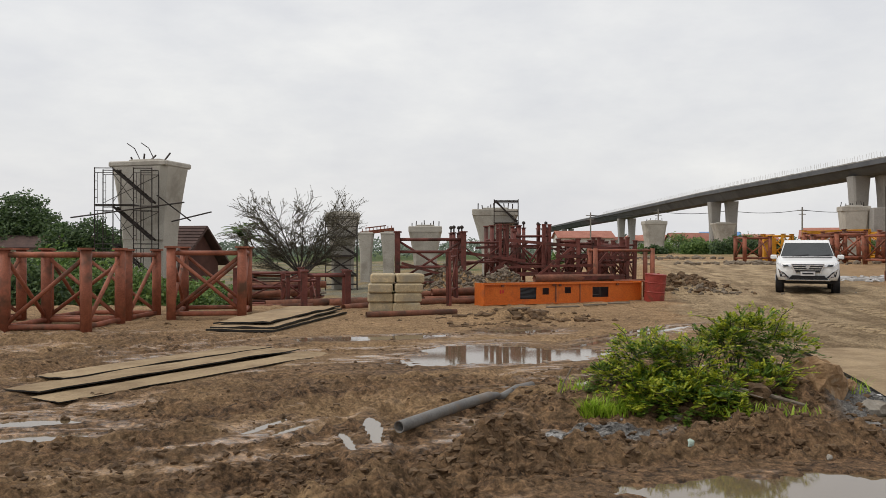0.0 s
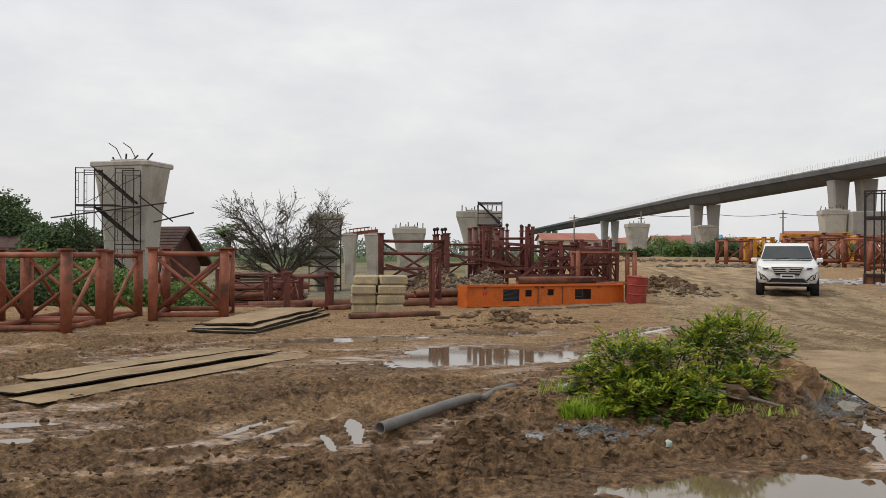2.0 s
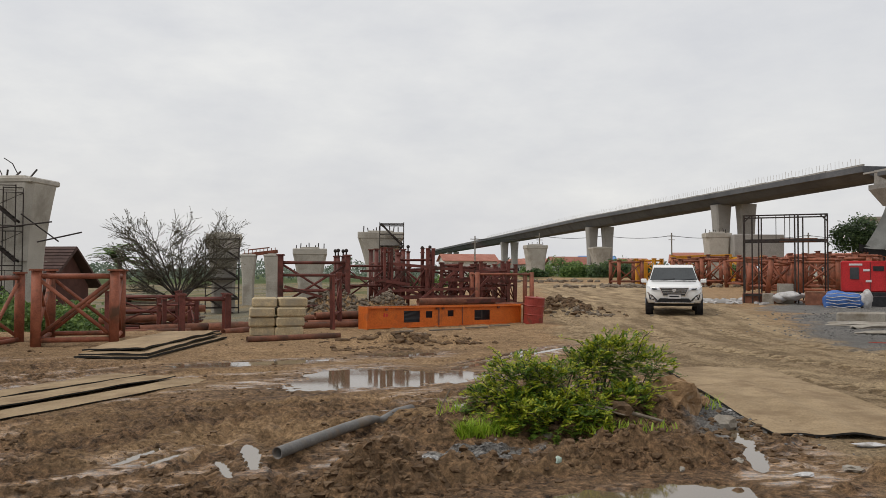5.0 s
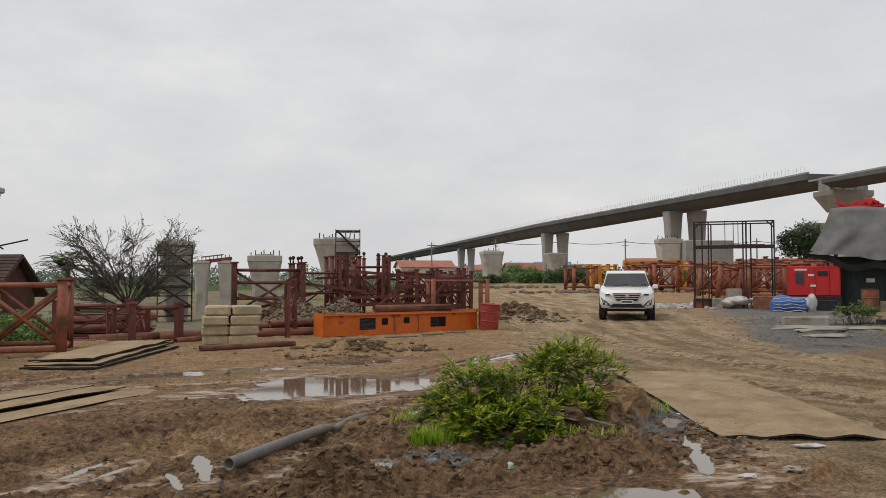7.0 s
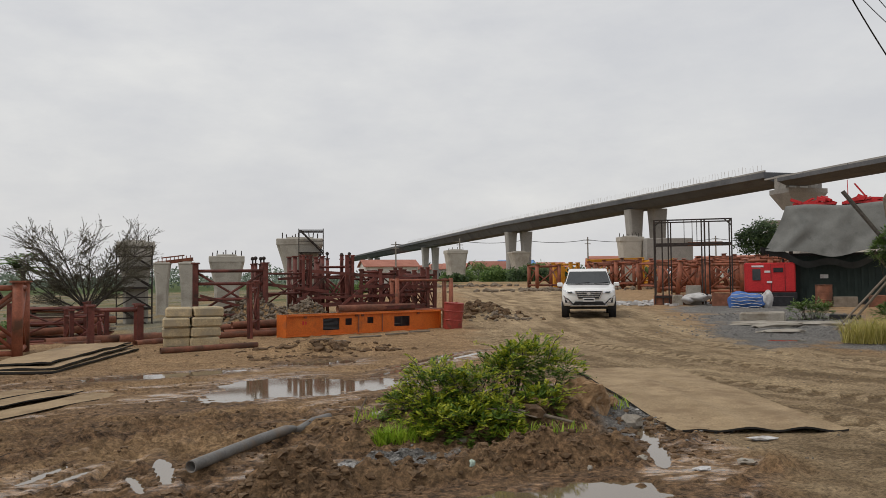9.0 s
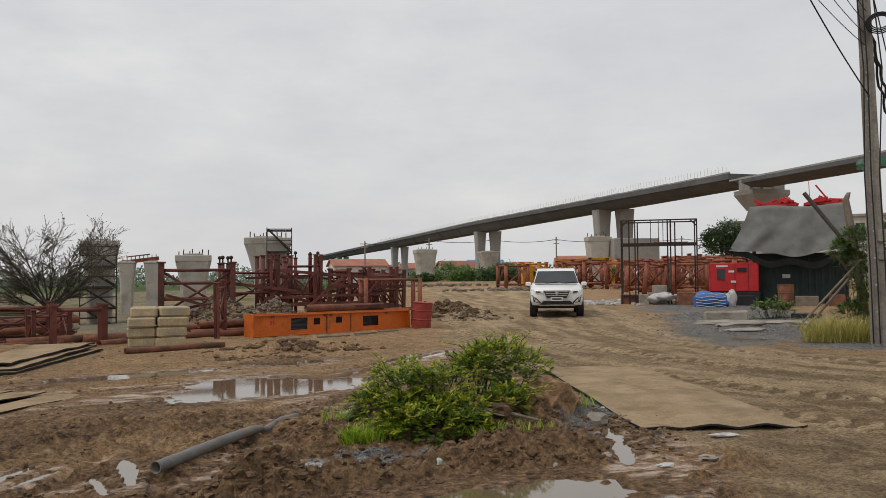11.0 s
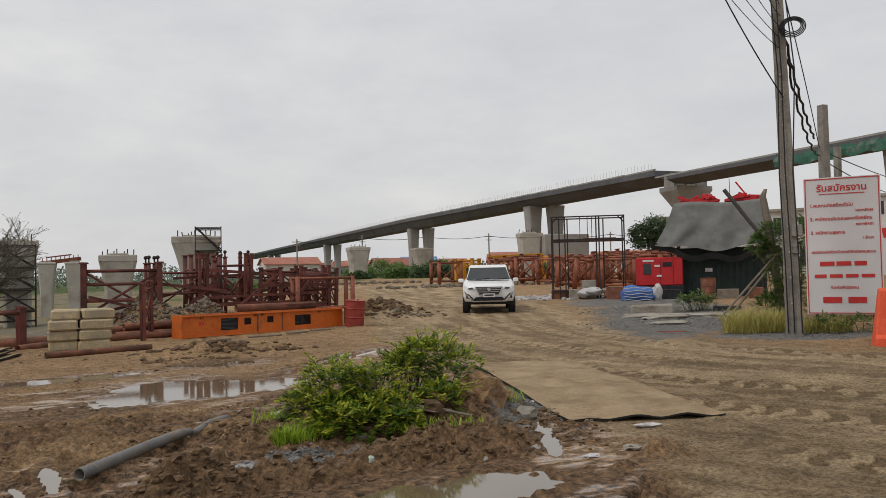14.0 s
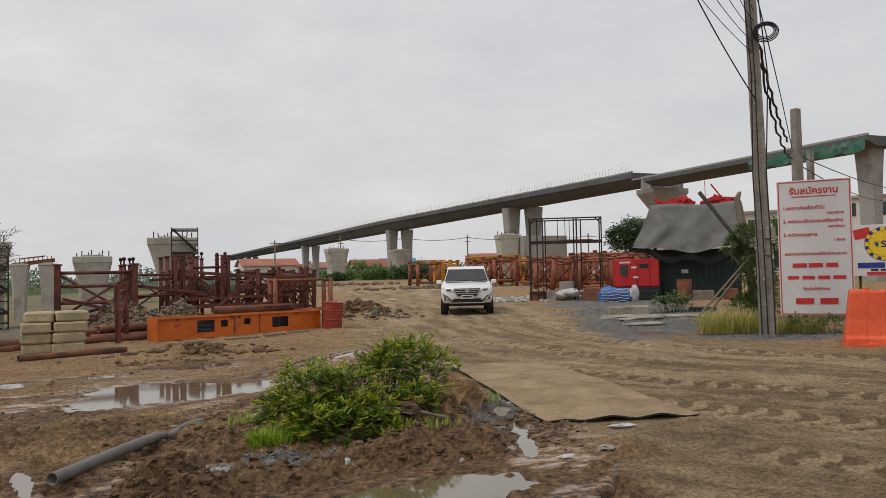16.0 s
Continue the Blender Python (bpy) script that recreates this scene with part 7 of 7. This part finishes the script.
def bare_tree(x, y, z):
    """A flat-topped tree with bare, feathery, rising limbs."""
    rnd = random.Random(77)
    t = thing("bare_tree", "nearly bare flat-topped tree with fine feathery branches", "tree", pose(x, y, z))
    limbs, twigs, lv = MB(), MB(), MB()
    limbs.path([(0, 0, -0.2), (0.03, 0, 0.8), (0.0, 0, 1.55)], [0.105, 0.085, 0.075], 9)

    def spray(p, d, length, r, n):
        """A side branch with fine twigs along it."""
        q = p + d * length * 0.55 + Vector((0, 0, 0.03))
        e = p + d * length + Vector((0, 0, -0.05 * length))
        twigs.path([p, q, e], [r, r * 0.7, r * 0.3], 4)
        for k in range(n):
            u = 0.25 + 0.75 * (k + rnd.random()) / n
            c = p.lerp(q, u / 0.55) if u < 0.55 else q.lerp(e, (u - 0.55) / 0.45)
            g = (d + Vector((rnd.gauss(0, 0.55), rnd.gauss(0, 0.55), rnd.gauss(0.02, 0.28)))).normalized()
            f = c + g * length * rnd.uniform(0.3, 0.6)
            twigs.path([c, c.lerp(f, 0.5) + Vector((0, 0, 0.015)), f], [0.0055, 0.0045, 0.003], 3)
            for i in range(3):
                leaf_pair(lv, c.lerp(f, rnd.uniform(0.4, 1.0)), g, g.orthogonal().normalized(), 0.05)

    for tx, tz in ((-1.7, 4.35), (-1.35, 4.15), (-2.2, 3.5), (-2.05, 2.95), (-1.65, 2.45), (-1.9, 3.9), (-0.7, 4.05), (-0.2, 3.9), (0.35, 3.95), (0.9, 3.8), (1.4, 4.0), (1.9, 4.15), (2.2, 3.75), (1.9, 3.15), (1.45, 2.7), (-0.95, 3.2), (0.7, 3.1)):
        a = Vector((0, 0, rnd.uniform(1.25, 1.6)))
        e = Vector((tx * 0.84 - 0.05, rnd.uniform(-1.2, 1.2), 1.45 + (tz - 1.45) * 0.78))
        mid = a.lerp(e, 0.45) + Vector((0.06 * tx, 0, -0.12 if abs(tx) > 1 else 0.05))
        pts = []
        for k in range(9):
            u = k / 8
            pts.append(a * (1 - u) ** 2 + mid * 2 * u * (1 - u) + e * u * u + Vector((rnd.gauss(0, 0.02), rnd.gauss(0, 0.02), rnd.gauss(0, 0.02))))
        limbs.path(pts, [0.042 - 0.0045 * k for k in range(9)], 6)
        for k in range(22):
            i = rnd.randint(2, 8)
            d0 = (pts[i] - pts[i - 1]).normalized()
            d = (d0 + Vector((rnd.gauss(0, 0.5), rnd.gauss(0, 0.5), rnd.gauss(-0.10, 0.16)))).normalized()
            d = Vector((d.x, d.y, d.z * 0.7)).normalized()
            spray(pts[i], d, rnd.uniform(0.35, 0.8), 0.010, 9)
    part("trunk", limbs, M_BARK, t)
    part("branchwork", twigs, M_TWIG, t)
    part("foliage", lv, M_FEATHER, t)


bare_tree(-4.95, 27, -0.85)

# stacked boards and steel behind the low frames
rnd = random.Random(91)
for col, (cx, wid, top) in enumerate(((-5.35, 1.25, 16), (-4.15, 0.95, 14))):
    base = gz(cx, 23.9)
    for k in range(top):
        mb = MB()
        mb.box((0, 0, 0), (wid * rnd.uniform(0.8, 1.05), 0.6, 0.055), ch=0.01)
        solo("stacked_board", mb, M_WOOD if (k + col) % 4 == 1 else M_RUST, "rusty brown board in a rough stack behind the trusses", "board", pose(cx + rnd.uniform(-0.1, 0.1), 23.9 + rnd.uniform(-0.1, 0.1), base + 0.03 + k * 0.092, 0, rnd.uniform(-1.6, 1.6), rnd.uniform(-5, 5)), "stacked boards")
    for dx in (-0.35, 0.35):
        mb = MB()
        mb.box((cx + dx * wid, 23.95, base + 0.046 * top), (0.07, 0.5, 0.092 * top))
        solo("stack_spacer", mb, M_WOOD, "stacked timber spacers between rusty boards", "timber", None, "stack spacers")

t = thing("palm", "small green palm with drooping fronds behind the trusses", "palm", pose(-10.1, 40, -1.5))
mb = MB()
mb.path([(0, 0, -0.2), (0.05, 0, 1.7), (0, 0, 3.65)], [0.14, 0.12, 0.10], 9)
part("trunk", mb, M_BARK, t)
mb = MB()
rnd = random.Random(5)
for k in range(17):
    a, el = k * 2.4, rnd.uniform(0.1, 1.2)
    d = Vector((math.cos(a) * math.cos(el), math.sin(a) * math.cos(el), math.sin(el)))
    p0 = Vector((0, 0, 3.6))
    for q in range(16):
        u = q / 16
        c = p0 + d * 1.95 * u + Vector((0, 0, -1.1 * u * u))
        for s in (-1, 1):
            sd = d.cross(Vector((0, 0, 1))).normalized() * s
            dd = (d * 0.5 + sd * 0.8 + Vector((0, 0, -0.35))).normalized()
            leaf_pair(mb, c, dd, dd.cross(Vector((0, 0, 1))).normalized(), 0.42 * (1 - 0.5 * u))
part("foliage", mb, M_WEED, t)


# ---- houses ----
def house(x, y, z, w, d, hw, hr, rz, wall, roof, label, group="houses", wins=2):
    t = thing("house", label, "house", pose(x, y, z, 0, 0, rz), group)
    mb = MB()
    mb.box((0, 0, hw / 2), (w, d, hw))
    wl_ = part("wall", mb, wall, t)
    mb = MB()
    o = 0.5
    a, b, q = w / 2 + o, d / 2 + o, 0.14
    vs = [(-a, -b, hw), (a, -b, hw), (a, 0, hw + hr), (-a, 0, hw + hr), (a, b, hw), (-a, b, hw)]
    mb.add(vs + [(p[0], p[1], p[2] - q) for p in vs], [(0, 1, 2, 3), (3, 2, 4, 5), (7, 6, 9, 8), (8, 9, 11, 10), (0, 6, 7, 1), (4, 10, 11, 5), (1, 7, 8, 2), (2, 8, 10, 4), (3, 9, 6, 0), (5, 11, 9, 3)])
    part("roof", mb, roof, t)
    for s in (-1, 1):
        mb = MB()
        mb.add([(s * w / 2 * 0.999, -d / 2, hw - 0.01), (s * w / 2 * 0.999, d / 2, hw - 0.01), (s * w / 2 * 0.999, 0, hw + hr * 0.93)], [(0, 1, 2)])
        part("gable", mb, wall, t)
    for k in range(wins):
        mb = MB()
        xx = -w / 2 + w * (k + 0.5) / wins
        mb.box((xx, -d / 2 - 0.015, hw * 0.55), (0.9, 0.05, 1.1))
        wi = part("window", mb, M_GLASSDK, t)
        mb = MB()
        for c, s in (((xx, -d / 2 - 0.05, hw * 0.55 + 0.57), (1.02, 0.05, 0.06)), ((xx, -d / 2 - 0.05, hw * 0.55 - 0.57), (1.02, 0.05, 0.06)), ((xx, -d / 2 - 0.05, hw * 0.55), (0.05, 0.05, 1.1))):
            mb.box(c, s)
        part("window_frame", mb, M_CREAM, wi)
    return t


h1 = house(-15.0, 43.5, -1.6, 3.4, 3.4, 2.3, 2.05, -18, M_BROWNWALL, M_ROOF, "small brown house with a steep dark tiled roof", "houses", 2)
for k in range(12):
    mb = MB()
    u = (k + 0.5) / 12
    mb.box((0, -2.2 + 2.2 * u, 2.33 + 2.05 * u), (4.36, 0.2, 0.035), 0, Matrix.Rotation(math.atan2(2.05, 2.2), 4, "X"))
    part("roof_tile_course", mb, M_ROOF, h1)
house(-24.0, 49, -1.6, 7.0, 3.5, 3.2, 0.75, 3, M_CREAM, M_ROOF, "low house with a long dark tiled roof among trees", "houses", 3)
mb = MB()
mb.box((0, 0, 0.45), (6.5, 0.15, 0.9))
solo("garden_wall", mb, M_CREAM, "low pale rendered garden wall", "wall", pose(-10.9, 33.5, -1.4, 0, 0, 4))
rnd = random.Random(41)
for k in range(30):
    a = rnd.uniform(0.16, 0.95)
    r = rnd.uniform(170, 260)
    x, y = r * math.sin(a), r * math.cos(a)
    roof = M_BLUEROOF if k == 17 else M_REDROOF
    house(x, y, 0.4, rnd.uniform(9, 16), 8, rnd.uniform(2.5, 4.4), rnd.uniform(1.2, 2.2), rnd.uniform(-25, 25) - math.degrees(a), M_CREAM, roof, "far pale house with a blue sheet roof" if roof is M_BLUEROOF else "far pale house with a red tiled roof", "far houses", 3)
# tall blocks beyond the sign and the container
for x, y, w, d, h, rz, fl in ((66, 76, 14, 8, 7.0, -42, 2), (72, 58, 9, 8, 7.8, -50, 3), (64, 62, 7, 6, 6.6, -46, 2)):
    t = thing("apartment_block", "pale grey concrete building with rows of windows", "building", pose(x, y, 0.5, 0, 0, rz), "far buildings")
    mb = MB()
    mb.box((0, 0, h / 2), (w, d, h))
    part("wall", mb, M_CREAM, t)
    mb = MB()
    mb.box((0, 0, h + 0.1), (w + 0.6, d + 0.6, 0.25))
    part("roof", mb, M_OLDCON, t)
    for f in range(fl):
        for k in range(6):
            mb = MB()
            mb.box((-w / 2 + w * (k + 0.5) / 6, -d / 2 - 0.02, h * (f + 0.55) / fl), (w / 9, 0.06, h / fl * 0.5))
            part("window", mb, M_GLASSDK, t)
# power poles and lines far off
rnd = random.Random(19)
tops = []
for k in range(9):
    x, y = 28 + k * 12.0, 148 - k * 3.0
    mb = MB()
    mb.tube((0, 0, 0), (0, 0, 8.2), 0.16, 0.12, 7)
    mb.box((0, 0, 7.6), (1.9, 0.12, 0.14))
    mb.box((0, 0, 6.9), (1.3, 0.12, 0.12))
    solo("power_pole", mb, M_POLE, "far grey power pole with crossarms", "power pole", pose(x, y, gz(x, y), 0, 0, 10), "power poles")
    tops.append((x, y, gz(x, y) + 7.7))
for a, b in zip(tops, tops[1:]):
    cable(a, b, 0.5, 0.05, "power_line")

# ---- litter ----
for k, (x, y, s, mt, lab, cat) in enumerate(((4.55, 5.85, (0.20, 0.07, 0.03), M_PALEBAG, "crushed white plastic bottle on wet mud", "litter"), (1.72, 5.42, (0.032, 0.03, 0.045), mat("pale_green_cloth", (0.33, 0.42, 0.36), (0.45, 0.53, 0.46), 20, 0.8), "pale green rag caught on a mud ridge", "litter"), (0.31, 6.36, (0.07, 0.05, 0.05), M_PALEBAG, "white crumpled plastic in a puddle", "litter"),
                                           (4.25, 7.55, (0.10, 0.05, 0.015), M_PALEBAG, "white plastic scrap on gravel", "litter"), (3.15, 5.45, (0.06, 0.05, 0.03), M_OLDCON, "pale stone chip on mud", "rock"), (3.4, 5.0, (0.11, 0.06, 0.02), M_PALEBAG, "white plastic scrap by a puddle", "litter"), (2.6, 5.25, (0.035, 0.03, 0.03), M_OLDCON, "pale stone chip on mud", "rock"), (-2.0, 12.5, (0.18, 0.10, 0.02), M_PALEBAG, "white scrap on mud", "litter"), (3.85, 5.1, (0.10, 0.08, 0.03), M_OLDCON, "pale stone chip on mud", "rock"))):
    mb = MB()
    mb.lump((0, 0, 0), 0.7, k + 31, 0.45, 2, s)
    solo("litter_scrap" if cat == "litter" else "stone_chip", mb, mt, lab, cat, pose(x, y, gz(x, y) + s[2] * 0.6, 0, 0, k * 37), "litter" if cat == "litter" else "stone chips")
for k, (x, y, L, rz) in enumerate(((3.0, 19.5, 0.9, 20), (3.9, 20.0, 0.7, 26), (1.9, 19.0, 0.5, 30), (4.6, 20.4, 0.6, 15), (2.1, 18.2, 0.5, 8))):
    mb = MB()
    mb.box((0, 0, 0.02), (L, 0.09, 0.035), ch=0.005)
    solo("scrap_board", mb, M_WOOD, "grey scrap of board lying on dry mud", "board", pose(x, y, gz(x, y) + 0.005, 0, 0, rz), "scrap boards")
mb = MB()
rnd = random.Random(71)
for k in range(60):
    x, y = 17.6 + rnd.gauss(0, 1.6), 33.0 + rnd.gauss(0, 1.0)
    mb.box((x, y, gz(x, y) + 0.06), (rnd.uniform(0.1, 0.5), rnd.uniform(0.05, 0.3), rnd.uniform(0.02, 0.12)), rnd.uniform(0, 180), Matrix.Rotation(rnd.uniform(-0.4, 0.4), 4, "X"))
solo("scattered_scrap", mb, M_PALEBAG, "scattered pale scrap and rubbish by the cage", "rubbish", None, "", "stuff")


# ---- fine clods and pebbles ----
def scatter(name, xs, ys, rs, material, label, category, seed, sink=0.1):
    """Many small lumps of a few shapes, turned and scaled at random, as one object."""
    rs_ = np.random.RandomState(seed)
    shapes = []
    for k in range(7):
        q = MB().lump((0, 0, 0), 1.0, k * 2.3 + seed, 0.55, 1, (1.2, 1.0, 0.75))
        shapes.append((np.array(q.v), q.f))
    zs = gz_arrays(np.array(xs), np.array(ys))[0]
    out = MB()
    for x, y, z, r in zip(xs, ys, zs, rs):
        if z < LEVEL + 0.004:
            continue
        v, f = shapes[rs_.randint(7)]
        a = rs_.uniform(0, 6.283)
        c, sn = math.cos(a) * r, math.sin(a) * r
        k = len(out.v)
        out.v += [(x + c * p[0] - sn * p[1], y + sn * p[0] + c * p[1], z + r * (p[2] + sink)) for p in v]
        out.f += [tuple(i + k for i in g) for g in f]
    return solo(name, out, material, label, category, None, "", "stuff")


prng = np.random.RandomState(12)
n = 5200
py = 4.3 * (11.5 / 4.3) ** (prng.rand(n) ** 1.1)
px = (prng.rand(n) * 1.05 - 0.60) * py * 1.05
s = -0.50 * px + 0.87 * py + 0.5 * vnoise(px * 0.45, py * 0.45, 3)
keep = (np.sin(s * 5.2) + 0.9 * vnoise(px * 2.2, py * 2.2, 97) > 0.15) & (road_mask(px, py) < 0.4)
px, py = px[keep], py[keep]
scatter("mud_crumbs", px, py, 0.006 + 0.022 * prng.rand(len(px)) ** 2.2, M_CLOD, "fine dark crumbs of churned mud along the ruts", "mud clods", 3)
n = 1500
py = 4.4 * (15 / 4.4) ** prng.rand(n)
px = 0.45 * py + 1.5 + prng.rand(n) * 6.5
keep = road_mask(px, py) > 0.6
px, py = px[keep], py[keep]
scatter("track_pebbles", px, py, 0.004 + 0.014 * prng.rand(len(px)) ** 3, M_RUBBLE, "small stones pressed into the dusty track", "pebbles", 5, 0.0)
n = 900
py = 12 + 7 * prng.rand(n)
px = (prng.rand(n) * 0.75 - 0.5) * py
scatter("dry_crumbs", px, py, 0.008 + 0.03 * prng.rand(n) ** 3, M_CLOD, "scattered dry earth crumbs before the trusses", "mud clods", 7)
